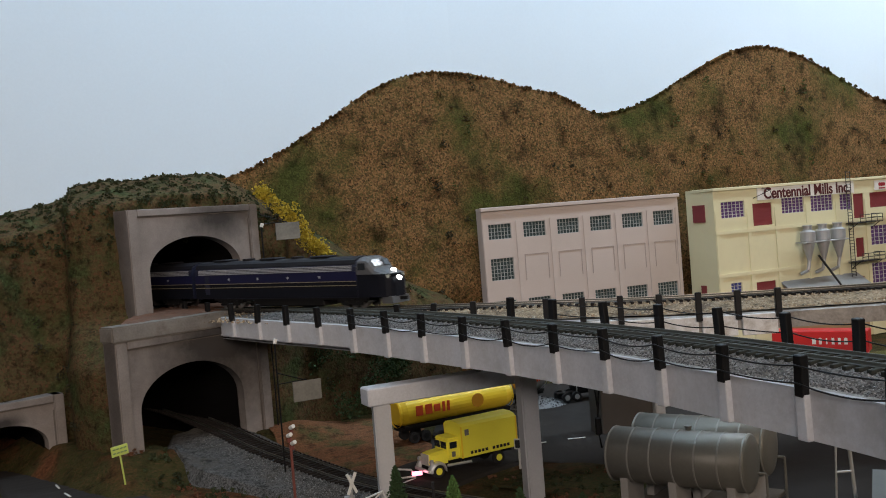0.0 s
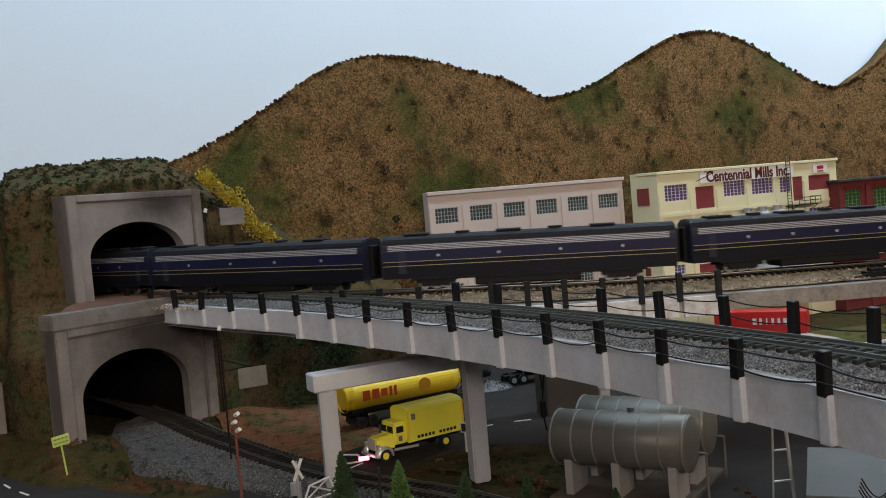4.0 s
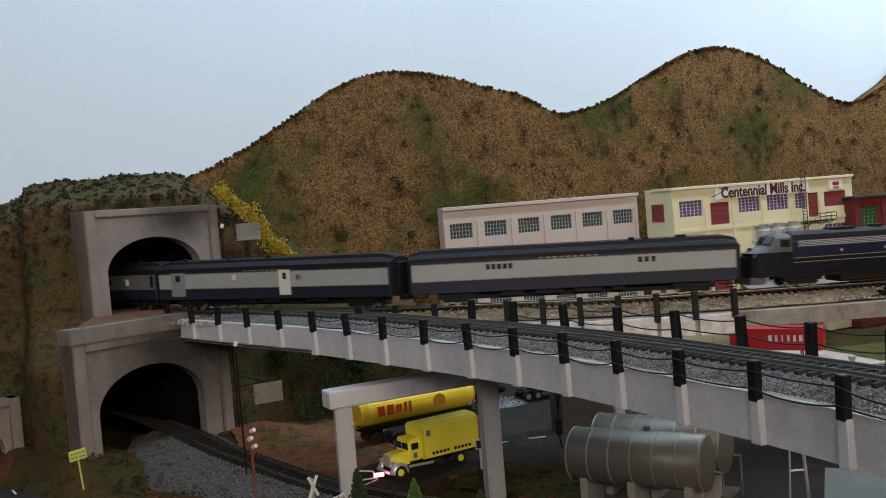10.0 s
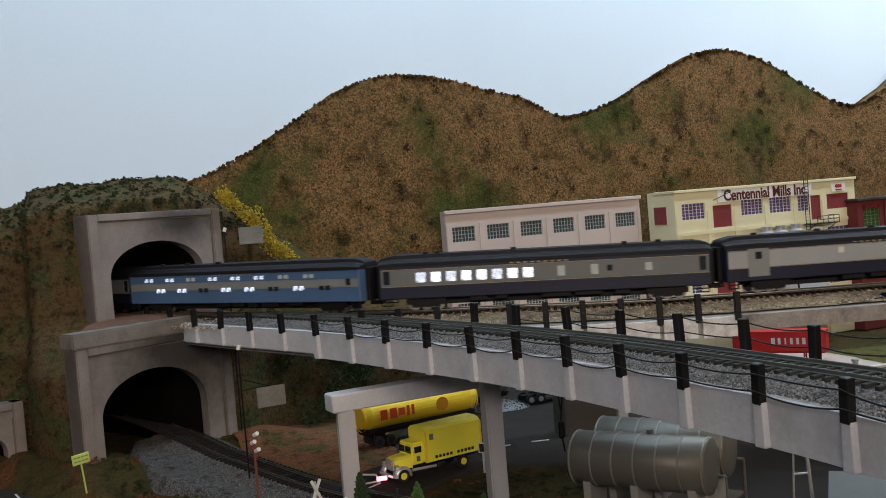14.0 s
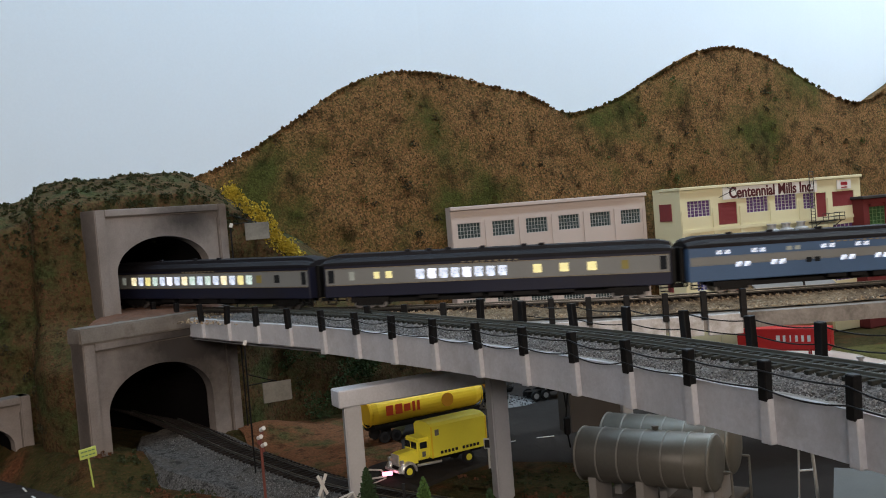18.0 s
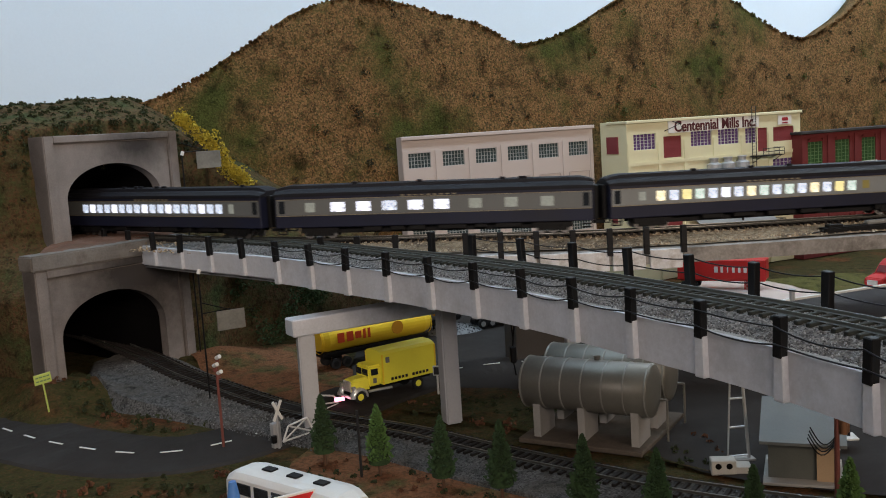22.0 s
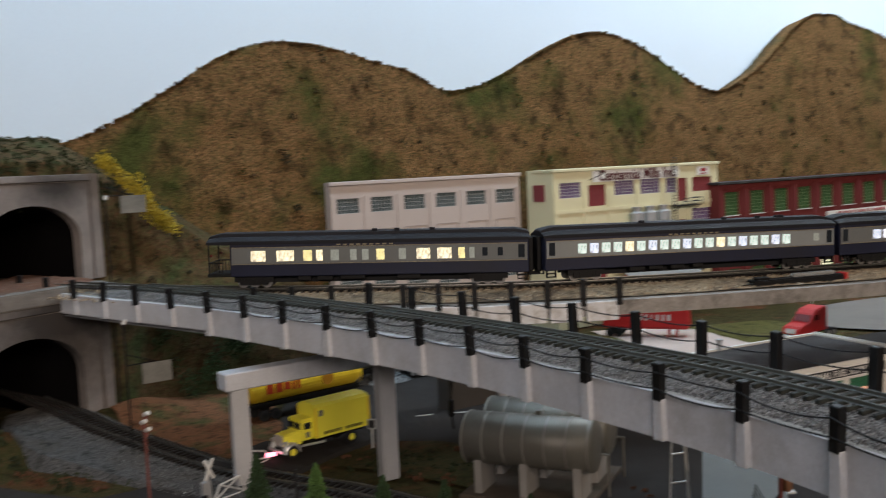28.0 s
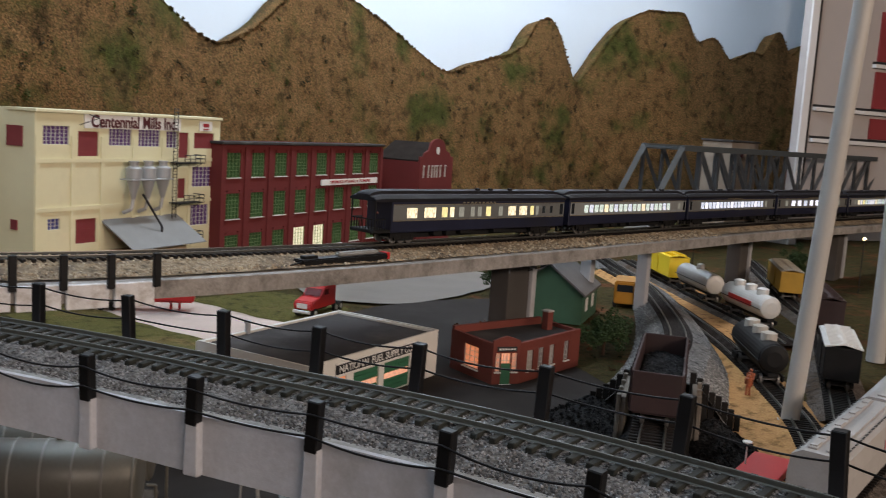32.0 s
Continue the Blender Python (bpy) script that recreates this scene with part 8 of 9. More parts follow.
def crossing():
    ob = thing("crossing_gate", "white lattice crossing gate lowered across the road", "gate", pose(-0.074, 0.700, 0.0, 0, 0, 40))
    bm = bm_()
    pts = [(0.004, 0.0, 0.004), (0.034, 0.0, 0.004), (0.028, 0.0, 0.017), (0.010, 0.0, 0.015)]
    for a, b in zip(pts, pts[1:] + pts[:1]):
        rod(bm, a, b, 0.0008, 6)
    rod(bm, pts[0], pts[2], 0.0007, 6)
    rod(bm, pts[1], pts[3], 0.0007, 6)
    part("lattice_arm", bm, M["whitepaint"], ob)
    part("post", rod(bm_(), (0, 0, 0), (0, 0, 0.036), 0.0012, 8), M["greymetal"], ob)
    bm = bm_()
    for s in (-1, 1):
        b = box(bm, (0, 0, 0), (0.0022, 0.0008, 0.017), m=Matrix.Translation((0, -0.0016, 0.030)) @ Matrix.Rotation(radians(45 * s * 0.6), 4, "Y"))
    part("crossbuck", bm, M["whitepaint"], ob)
    part("mechanism", bevelled(box(bm_(), (0.0, 0.003, 0.010), (0.007, 0.005, 0.020)), 0.0005), M["greymetal"], ob)
    part("counterweight", bevelled(box(bm_(), (-0.004, 0.0, 0.008), (0.004, 0.003, 0.006)), 0.0004), M["post"], ob)
    ob = thing("crossing_gate", "white crossing gate with a glowing pink lamp by the truck", "gate", pose(-0.046, 0.800, 0.0, 0, 0, 5))
    bm = bm_()
    pts = [(-0.012, 0.0, 0.003), (0.016, 0.0, 0.004), (0.012, 0.0, 0.010), (-0.012, 0.0, 0.013)]
    for a, b in zip(pts, pts[1:] + pts[:1]):
        rod(bm, a, b, 0.0008, 6)
    part("lattice_arm", bm, M["whitepaint"], ob)
    part("lamp", bevelled(box(bm_(), (0.017, -0.001, 0.0065), (0.009, 0.002, 0.0036)), 0.0006), M["pinklight"], ob)
    part("post", rod(bm_(), (-0.012, 0, 0), (-0.012, 0, 0.020), 0.0010, 8), M["whitepaint"], ob)
    # plank crossing between the rails
    ob = thing("crossing_planks", "dark plank crossing laid between the rails", "crossing", LOWER.place(LOWER.s[0] + 0.525, 0.0, -0.001))
    for k in range(5):
        part("plank", bevelled(box(bm_(), (0, -0.0056 + k * 0.0028, 0.001), (0.06, 0.0025, 0.0018)), 0.0003), M["asphalt"], ob)
    # signals and signs
    ob = thing("block_signal", "red pole block signal with white shaded lamps", "signal", pose(-0.118, 0.713, 0.0))
    part("pole", rod(bm_(), (0, 0, 0), (0, 0, 0.066), 0.0011, 8), M["rustpole"], ob)
    for z, dx in ((0.060, 0.0012), (0.066, -0.0014), (0.072, 0.0010)):
        bm = bm_()
        rod(bm, (dx, -0.001, z), (dx + 0.003, -0.005, z + 0.002), 0.0016, 10)
        part("lamp_hood", bm, M["whitepaint"], ob)
        part("lamp_body", rod(bm_(), (dx, 0.001, z - 0.001), (dx, 0.001, z - 0.005), 0.0014, 8), M["rustpole"], ob)
    for (x, y, h, bz, bx) in ((-0.146, 0.834, 0.122, 0.080, 0.026), (-0.180, 1.00, 0.226, 0.223, 0.028)):
        ob = thing("signal_mast", "thin black mast with cables and a weathered grey board", "mast", pose(x, y, 0.0, 0, 0, 25))
        part("mast", rod(bm_(), (0, 0, 0), (0, 0, h), 0.0008, 6), M["wire"], ob)
        part("bracket", rod(bm_(), (0, 0, bz + 0.016), (bx, 0, bz + 0.006), 0.0005, 5), M["wire"], ob)
        part("bracket", rod(bm_(), (0, 0, bz + 0.006), (bx, 0, bz + 0.007), 0.0005, 5), M["wire"], ob)
        part("board", bevelled(box(bm_(), (bx, 0, bz - 0.003), (0.026, 0.0012, 0.018)), 0.0003), M["boardgrey"], ob)
        part("cap", rod(bm_(), (0.0, 0, h), (0.0015, 0, h + 0.004), 0.0018, 8), M["whitepaint"], ob)
    ob = thing("road_sign", "leaning yellow-green road sign on a thin post", "sign", pose(-0.286, 0.830, 0.0095, 0, -5, 38))
    part("post", rod(bm_(), (0, 0, 0), (0, 0, 0.030), 0.0008, 6), M["limeboard"], ob)
    part("board", bevelled(box(bm_(), (0, -0.001, 0.031), (0.015, 0.001, 0.009)), 0.0003), M["limeboard"], ob)
    bm = bm_()
    for r in range(2):
        for k in range(4):
            box(bm, (-0.0048 + k * 0.0032, -0.0017, 0.0328 - r * 0.0034), (0.0024, 0.0004, 0.0011))
    part("lettering", bm, M["greenframe"], ob)
    ob = thing("road_sign", "small white framed sign by the road under the bridge", "sign", pose(0.059, 0.808, 0.0, 0, 0, -20))
    part("post", rod(bm_(), (0, 0, 0), (0, 0, 0.026), 0.0010, 6), M["whitepaint"], ob)
    part("board", bevelled(box(bm_(), (0, -0.0006, 0.023), (0.0075, 0.0012, 0.009)), 0.0003), M["whitepaint"], ob)
    part("face", box(bm_(), (0, -0.0014, 0.023), (0.0055, 0.0004, 0.0068)), M["signblack"], ob)
    ob = thing("lamp_post", "dark thin lamp post between the pines", "post", pose(-0.011, 0.620, 0.0))
    part("post", rod(bm_(), (0, 0, 0), (0, 0, 0.048), 0.0010, 8), M["blackiron"], ob)


crossing()


def pile(name, label, x, y, r, h, material, seed, rz=0.0, stretch=1.0, lumps=260, size=0.0022):
    ob = thing(name, label, "pile", pose(x, y, 0.0005, 0, 0, rz))
    rng = random.Random(seed)
    bm = bm_()
    rows = []
    for i in range(9):
        q = i / 8
        rows.append([Vector((r * q * stretch * math.cos(a), r * q * math.sin(a), h * (1 - q) ** 0.9)) for a in np.linspace(0, 2 * math.pi, 25)])
    strip(bm, rows)
    part("mound", bm, material, ob)
    verts, faces = [], []
    for _ in range(lumps):
        q, a = math.sqrt(rng.random()), rng.uniform(0, 6.3)
        p = Vector((r * q * stretch * math.cos(a), r * q * math.sin(a), h * (1 - q) ** 0.9))
        k = size * rng.uniform(0.4, 1.0)
        j = len(verts)
        d = [Vector((rng.gauss(0, 1), rng.gauss(0, 1), rng.gauss(0, 1))).normalized() * k for _ in range(3)]
        verts += [p + d[0], p - d[0], p + d[1], p - d[1], p + Vector((0, 0, k)), p - Vector((0, 0, k))]
        faces += [(j, j + 2, j + 4), (j + 2, j + 1, j + 4), (j + 1, j + 3, j + 4), (j + 3, j, j + 4)]
    me = bpy.data.meshes.new("lumps")
    me.from_pydata([tuple(v) for v in verts], [], faces)
    me.materials.append(material)
    c = new("lumps", me)
    c.parent = ob
    tagged(c, kind="stuff")


pile("gravel_pile", "pale grey gravel pile on the asphalt", 0.098, 1.078, 0.030, 0.010, M["stone"], 2, stretch=1.3, lumps=500, size=0.0016)
pile("coal_pile", "black coal heap beside the unloading track", 0.595, 0.622, 0.044, 0.028, M["coalbed"], 3, 38, 1.3, 600, 0.0026)
pile("coal_pile", "black coal heap beside the unloading track", 0.630, 0.530, 0.040, 0.028, M["coalbed"], 4, 38, 1.4, 600, 0.0026)


def switch_machine():
    ob = thing("switch_machine", "long black switch machine with a silver cover beside the track", "switch machine", MAIN.place(0.990, -0.033, -0.0105))
    part("housing", bevelled(box(bm_(), (0.006, 0, 0.0032), (0.098, 0.013, 0.0056)), 0.0010, 2), M["post"], ob)
    part("cover", bevelled(box(bm_(), (0.024, 0.001, 0.0074), (0.046, 0.0075, 0.0034)), 0.0012, 2), M["silvertank"], ob)
    part("end_cap", bevelled(box(bm_(), (0.057, 0, 0.0035), (0.004, 0.010, 0.006)), 0.0004), M["red"], ob)
    part("screw_box", bevelled(box(bm_(), (-0.030, 0.001, 0.0070), (0.014, 0.007, 0.0030)), 0.0005), M["post"], ob)
    for s in (-1, 1):
        part("throw_rod", rod(bm_(), (-0.041, s * 0.004, 0.004), (-0.066, s * 0.006, 0.002), 0.0007, 6), M["wire"], ob)
    part("lead_wire", rod(bm_(), (-0.066, 0.006, 0.002), (-0.12, 0.008, 0.001), 0.0009, 6), M["chrome"], ob)


switch_machine()


def deck_wiring():
    for name, pts in (("hanging_cable", [(0.118, 0.742, 0.118), (0.116, 0.741, 0.09), (0.119, 0.743, 0.06), (0.117, 0.742, 0.05), (0.120, 0.744, 0.03)]), ("hanging_cable", [(0.124, 0.744, 0.118), (0.122, 0.743, 0.085), (0.118, 0.742, 0.055)]),
                      ("deck_cable", [(0.74, 0.868, 0.0), (0.745, 0.868, 0.07), (0.76, 0.866, 0.082), (0.81, 0.866, 0.09), (0.86, 0.87, 0.099)])):
        ob = thing(name, "loose black cable hanging under the bridge", "cable")
        cu = bpy.data.curves.new("cable", "CURVE")
        cu.dimensions, cu.bevel_depth = "3D", 0.0007
        sp = cu.splines.new("POLY")
        sp.points.add(len(pts) - 1)
        for q, p in zip(sp.points, pts):
            q.co = (*p, 1)
        cu.materials.append(M["wire"])
        c = new("cable", cu)
        c.parent = ob
        if name == "hanging_cable" and len(pts) == 5:
            part("connector", bevelled(box(bm_(), (0.118, 0.742, 0.048), (0.005, 0.005, 0.014)), 0.001), M["wire"], ob)


deck_wiring()


# ---- freight yard ----
def hopper_car():
    s = 0.212
    ob = thing("hopper_wagon", "brown open hopper wagon loaded with coal", "wagon", YARD.place(s, 0, 0.0))
    L, w = 0.135, 0.034
    for y in (-w / 2, w / 2):
        part("side", bevelled(box(bm_(), (0, y, 0.0275), (L, 0.0016, 0.029)), 0.0004), M["rustcar"], ob)
        for k in range(9):
            part("side_post", box(bm_(), (-L / 2 + 0.008 + k * (L - 0.016) / 8, y * 1.07, 0.0275), (0.0018, 0.0016, 0.029)), M["rustcar"], ob)
    for x in (-L / 2, L / 2):
        part("end", bevelled(box(bm_(), (x, 0, 0.0275), (0.0016, w, 0.029)), 0.0004), M["rustcar"], ob)
    bm = bm_()
    rows = [[Vector((x, y, 0.024 + 0.004 * (1 - (y / 0.017) ** 2) + 0.002 * fine_noise((x, y, 0), 250))) for y in np.linspace(-0.016, 0.016, 14)] for x in np.linspace(-L / 2 + 0.001, L / 2 - 0.001, 50)]
    strip(bm, rows)
    part("coal_load", bm, M["coalbed"], ob)
    part("floor", box(bm_(), (0, 0, 0.013), (L, w * 0.9, 0.002)), M["rustcar"], ob)
    for k in (-0.03, 0.03):
        bm = bm_()
        extrude(bm, [(k - 0.018, 0.013), (k + 0.018, 0.013), (k + 0.004, 0.005), (k - 0.004, 0.005)], -0.012, 0.012)
        part("hopper_chute", bm, M["rustcar"], ob)
    truck_set(ob, -0.046, 2, None)
    truck_set(ob, 0.046, 2, None)
    # retaining bin under the track end
    ob = thing("coal_bin", "pale concrete bin walls beside the coal track", "bin", YARD.place(0.262, 0, -0.042))
    for y in (-0.027, 0.027):
        part("bin_wall", bevelled(box(bm_(), (0, y, 0.021), (0.07, 0.004, 0.042)), 0.0006), M["timberpale"], ob)
        for x in (-0.034, -0.011, 0.011, 0.034):
            part("bin_post", bevelled(box(bm_(), (x, y * 1.13, 0.022), (0.005, 0.0035, 0.044)), 0.0005), M["timberpale"], ob)
    # wing walls of upright planks, stepping down from the track
    for side in (-1, 1):
        ob = thing("plank_wing_wall", "black stepped plank wall holding back the coal", "retaining wall", YARD.place(0.303, 0, -0.042), "wing walls")
        rng = random.Random(6 + side)
        for k in range(8):
            top = 0.050 - 0.0050 * k + rng.uniform(-0.0012, 0.0012)
            plank = bevelled(box(bm_(), (rng.uniform(-0.0006, 0.0006) + 0.0020 * k, side * (0.0250 + 0.0056 * k), top / 2), (0.0034, 0.0052, top)), 0.0004)
            part("plank", plank, M["timberblack"], ob)


hopper_car()


def tank_wagon(way, s, label, shell_mat, end_mat, stripe=None, domes=1, dome_mat=None):
    ob = thing("tank_wagon", label, "wagon", way.place(s, 0, 0.0))
    L, r, z = 0.128, 0.0150, 0.0285
    rings = []
    for u, k in ((0, 0.02), (0.0, 0.5), (0.015, 0.9), (0.035, 1.0), (0.5, 1.0), (0.965, 1.0), (0.985, 0.9), (1.0, 0.5), (1.0, 0.02)):
        rings.append([Vector((-L / 2 + L * u, r * k * math.cos(a), z + r * k * math.sin(a))) for a in np.linspace(0, 2 * math.pi, 28, endpoint=False)])
    shell_ = part("shell", loft(bm_(), rings), shell_mat, ob)
    rings = [[Vector((-L / 2 - 0.0006 + dx, r * k * 1.01 * math.cos(a), z + r * k * 1.01 * math.sin(a))) for a in np.linspace(0, 2 * math.pi, 28, endpoint=False)] for dx, k in ((0.0, 0.02), (0.0, 0.5), (0.002, 0.9), (0.007, 1.0))]
    part("end_cap", loft(bm_(), rings), end_mat, shell_)
    if stripe:
        bm = bm_()
        for y in (-1, 1):
            box(bm, (0, y * (r + 0.0001), z), (L * 0.55, 0.0008, 0.007))
        part("stripe", bm, stripe, shell_)
    for k in range(domes):
        x = 0 if domes == 1 else -0.035 + 0.035 * k
        bm = bm_()
        rod(bm, (x, 0, z + r - 0.002), (x, 0, z + r + 0.006), 0.008 if domes > 1 else 0.006, 18)
        rod(bm, (x, 0, z + r + 0.006), (x, 0, z + r + 0.0075), 0.008 if domes > 1 else 0.006, 18, 0.004)
        part("dome", bm, dome_mat or shell_mat, shell_)
    part("frame", box(bm_(), (0, 0, 0.0125), (L * 1.02, 0.010, 0.0035)), M["under"], ob)
    bm = bm_()
    for y in (-0.0155, 0.0155):
        rod(bm, (-L / 2, y, z - 0.002), (L / 2, y, z - 0.002), 0.0005, 5)
    part("handrail", bm, M["under"], ob)
    truck_set(ob, -0.045, 2, None)
    truck_set(ob, 0.045, 2, None)


tank_wagon(YARD2, 0.300, "black tank wagon with pale yellowish top and domes", M["under"], M["under"], None, 3, M["conlight"])
tank_wagon(YARD4, 0.165, "white tank wagon with red stripe and three domes", M["whitetank"], M["whitetank"], M["red"], 3)
tank_wagon(YARD4, 0.340, "silver tank wagon with a white end", M["silvertank"], M["whitetank"])


def box_wagon(way, s, label, paint, roof, L=0.145, group=""):
    ob = thing("box_wagon", label, "wagon", way.place(s, 0, 0.0), group)
    body = part("body", bevelled(box(bm_(), (0, 0, 0.0295), (L, 0.034, 0.033)), 0.0007), M[paint], ob)
    bm = bm_()
    extrude(bm, [(-0.0176, 0.0455), (0, 0.0490), (0.0176, 0.0455), (0.0176, 0.0468), (0, 0.0503), (-0.0176, 0.0468)], -L / 2, L / 2, Matrix.Rotation(radians(90), 4, "Z") @ Matrix.Diagonal((1, -1, 1, 1)))
    part("roof", bm, M[roof], ob)
    bm = bm_()
    for k in range(14):
        box(bm, (-L / 2 + 0.006 + k * (L - 0.012) / 13, 0, 0.0492), (0.0012, 0.026, 0.0025))
    tagged(part("roof_ribs", bm, M[roof], ob), kind="stuff")
    for y in (-0.0173, 0.0173):
        part("sliding_door", bevelled(box(bm_(), (0, y, 0.0285), (0.030, 0.0012, 0.029)), 0.0003), M[paint], body)
    truck_set(ob, -L / 2 + 0.022, 2, None)
    truck_set(ob, L / 2 - 0.022, 2, None)


M["dullorange"] = mat("faded_orange_wagon", (0.42, 0.24, 0.03), 0.6, amount=0.2, coarse=40)
M["wagonroof"] = mat("grimy_wagon_roof", (0.32, 0.29, 0.24), 0.7, amount=0.25, coarse=40)
box_wagon(YARD4, 0.505, "yellow box wagon on the yard track", "yellowdeep", "yellowdeep")
box_wagon(YARD3, 0.76, "dull orange box wagon with a ribbed pale roof", "dullorange", "wagonroof")
box_wagon(YARD3, 0.175, "black wagon with a white panelled roof", "under", "whitetank", 0.11)
box_wagon(YARD3, 0.50, "dark red box wagon in the yard", "rustcar", "rustcar")


def covered_hopper():
    ob = thing("covered_hopper", "light grey covered hopper wagon with roof hatches", "wagon", pose(0.632, 0.424, 0.006, 0, 0, 11))
    L = 0.17
    ring = [(-0.0175, 0.012), (-0.0180, 0.030), (-0.0165, 0.043), (-0.010, 0.047), (0.010, 0.047), (0.0165, 0.043), (0.0180, 0.030), (0.0175, 0.012)]
    body = part("body", loft(bm_(), [[Vector((x, y, z)) for y, z in ring] for x in (-L / 2, 0, L / 2)]), M["hoppergrey"], ob)
    for y in (-0.0055, 0.0055):
        bm = bevelled(box(bm_(), (0, y, 0.0478), (L * 0.92, 0.006, 0.0014)), 0.0003)
        part("hatch_run", bm, M["hoppergrey"], body)
    for k in range(8):
        part("hatch_bar", box(bm_(), (-L / 2 + 0.015 + k * 0.02, 0.0055, 0.0488), (0.012, 0.0045, 0.0012)), M["hoppergrey"], body)
    bm = bm_()
    for s in (-1, 1):
        for k in range(18):
            box(bm, (-L / 2 + 0.005 + k * (L - 0.01) / 17, s * 0.0135, 0.0462), (0.006, 0.0012, 0.0004))
    tagged(part("running_board", bm, M["blackiron"], body), kind="stuff")
    bm = bm_()
    for k in range(6):
        box(bm, (0.03 + k * 0.006, -0.0182, 0.030), (0.0042, 0.0005, 0.007))
    part("lettering", bm, M["pinkmark"], body)
    for k in (-0.05, 0.0, 0.05):
        bm = bm_()
        extrude(bm, [(k - 0.02, 0.012), (k + 0.02, 0.012), (k + 0.006, 0.005), (k - 0.006, 0.005)], -0.013, 0.013)
        part("hopper_chute", bm, M["hoppergrey"], ob)
    truck_set(ob, -0.062, 2, None)
    truck_set(ob, 0.062, 2, None)
    ob = thing("covered_hopper", "light grey covered hopper wagon coupled behind", "wagon", pose(0.808, 0.459, 0.006, 0, 0, 12))
    body = part("body", loft(bm_(), [[Vector((x, y, z)) for y, z in ring] for x in (-L / 2, 0, L / 2)]), M["hoppergrey"], ob)
    part("hatch_run", bevelled(box(bm_(), (0, 0, 0.0478), (L * 0.92, 0.010, 0.0014)), 0.0003), M["hoppergrey"], body)
    truck_set(ob, -0.062, 2, None)
    truck_set(ob, 0.062, 2, None)
    ob = thing("red_flat_wagon", "low red wagon with a white brake wheel", "wagon", pose(0.592, 0.466, 0.002, 0, 0, 14))
    part("deck", bevelled(box(bm_(), (0, 0, 0.011), (0.07, 0.030, 0.006)), 0.0006), M["red"], ob)
    part("brake_staff", rod(bm_(), (0.0, 0.012, 0.013), (0.0, 0.012, 0.030), 0.0006, 6), M["whitepaint"], ob)
    part("brake_wheel", rod(bm_(), (0.0, 0.012, 0.030), (0.0, 0.012, 0.031), 0.0035, 12), M["whitepaint"], ob)
    truck_set(ob, -0.022, 2, None)
    truck_set(ob, 0.022, 2, None)


M["pinkmark"] = mat("faded_pink_mark", (0.50, 0.22, 0.24), 0.6, amount=0.15)
covered_hopper()


def white_post():
    ob = thing("support_post", "tall white pipe post rising through the layout", "post", pose(0.764, 0.533, 0.0))
    part("pipe", rod(bm_(), (0, 0, 0), (0.033, -0.068, 1.40), 0.0080, 28), M["pvc"], ob, smooth=False)
    part("flange", rod(bm_(), (0, 0, 0), (0, 0, 0.004), 0.0105, 24), M["pvc"], ob)
    ob = thing("support_post", "tall white pipe post at the back of the yard", "post", pose(1.101, 0.600, 0.0))
    part("pipe", rod(bm_(), (0, 0, 0), (0, 0, 1.40), 0.0105, 28), M["pvc"], ob)


white_post()


def worker(x, y, rz, coat):
    bm = bm_()
    for s in (-1, 1):
        rod(bm, (0, s * 0.0014, 0), (0, s * 0.0012, 0.0095), 0.0012, 7)
        rod(bm, (0, s * 0.0032, 0.0165), (0.002, s * 0.0030, 0.0105), 0.0009, 6)
    rod(bm, (0, 0, 0.009), (0, 0, 0.017), 0.0023, 10, 0.0026)
    bmesh.ops.create_icosphere(bm, subdivisions=2, radius=0.0017, matrix=Matrix.Translation((0, 0, 0.0193)))
    ob = part("worker_figurine", bm, M[coat], at=pose(x, y, 0.001, 0, 0, rz))
    tagged(ob, "tiny painted railway worker figurine in an orange vest", "figurine", "workers")


M["vest"] = mat("orange_vest_paint", (0.32, 0.09, 0.04), 0.6, coarse=300, amount=0.5)
worker(0.815, 0.603, 30, "vest")
worker(0.838, 0.614, 200, "vest")


def round_tree(x, y, h, seed):
    ob = thing("round_tree", "dark green leafy tree with rounded crown", "tree", pose(x, y, 0))
    part("trunk", rod(bm_(), (0, 0, 0), (0, 0, h * 0.5), 0.0018, 8, 0.001), M["bark"], ob)
    for k in range(4):
        a = k * 1.6
        part("limb", rod(bm_(), (0, 0, h * 0.3), (0.010 * math.cos(a), 0.010 * math.sin(a), h * 0.6), 0.0009, 6, 0.0005), M["bark"], ob)
    rng = random.Random(seed)
    me = clump_stuff("crown", "", [(rng.gauss(0, 0.011), rng.gauss(0, 0.011), h * 0.64 + rng.gauss(0, 0.006), rng.uniform(0.007, 0.011)) for _ in range(13)], M["leaf"], "tree", seed, 1.6)
    c = new("crown", me)
    c.parent = ob


round_tree(0.815, 0.780, 0.050, 2)
round_tree(1.05, 1.06, 0.045, 5)
round_tree(0.98, 1.10, 0.040, 6)
round_tree(1.55, 0.93, 0.05, 7)
round_tree(1.72, 1.02, 0.05, 8)


M["vanorange"] = mat("orange_van_paint", (0.42, 0.19, 0.02), 0.5, amount=0.15)


def small_van():
    ob = thing("delivery_van", "orange-yellow delivery van near the yard", "van", pose(1.098, 0.962, 0.0, 0, 0, 215) @ Matrix.Scale(1.25, 4))
    part("body", bevelled(box(bm_(), (0, 0, 0.019), (0.050, 0.024, 0.026)), 0.0014, 2), M["vanorange"], ob)
    part("windscreen", box(bm_(), (0.0252, 0, 0.024), (0.0006, 0.018, 0.008)), M["darkglass"], ob)
    for x in (-0.015, 0.016):
        for y in (-0.0108, 0.0108):
            wheel(ob, x, y, 0.005, 0.0035, "under")


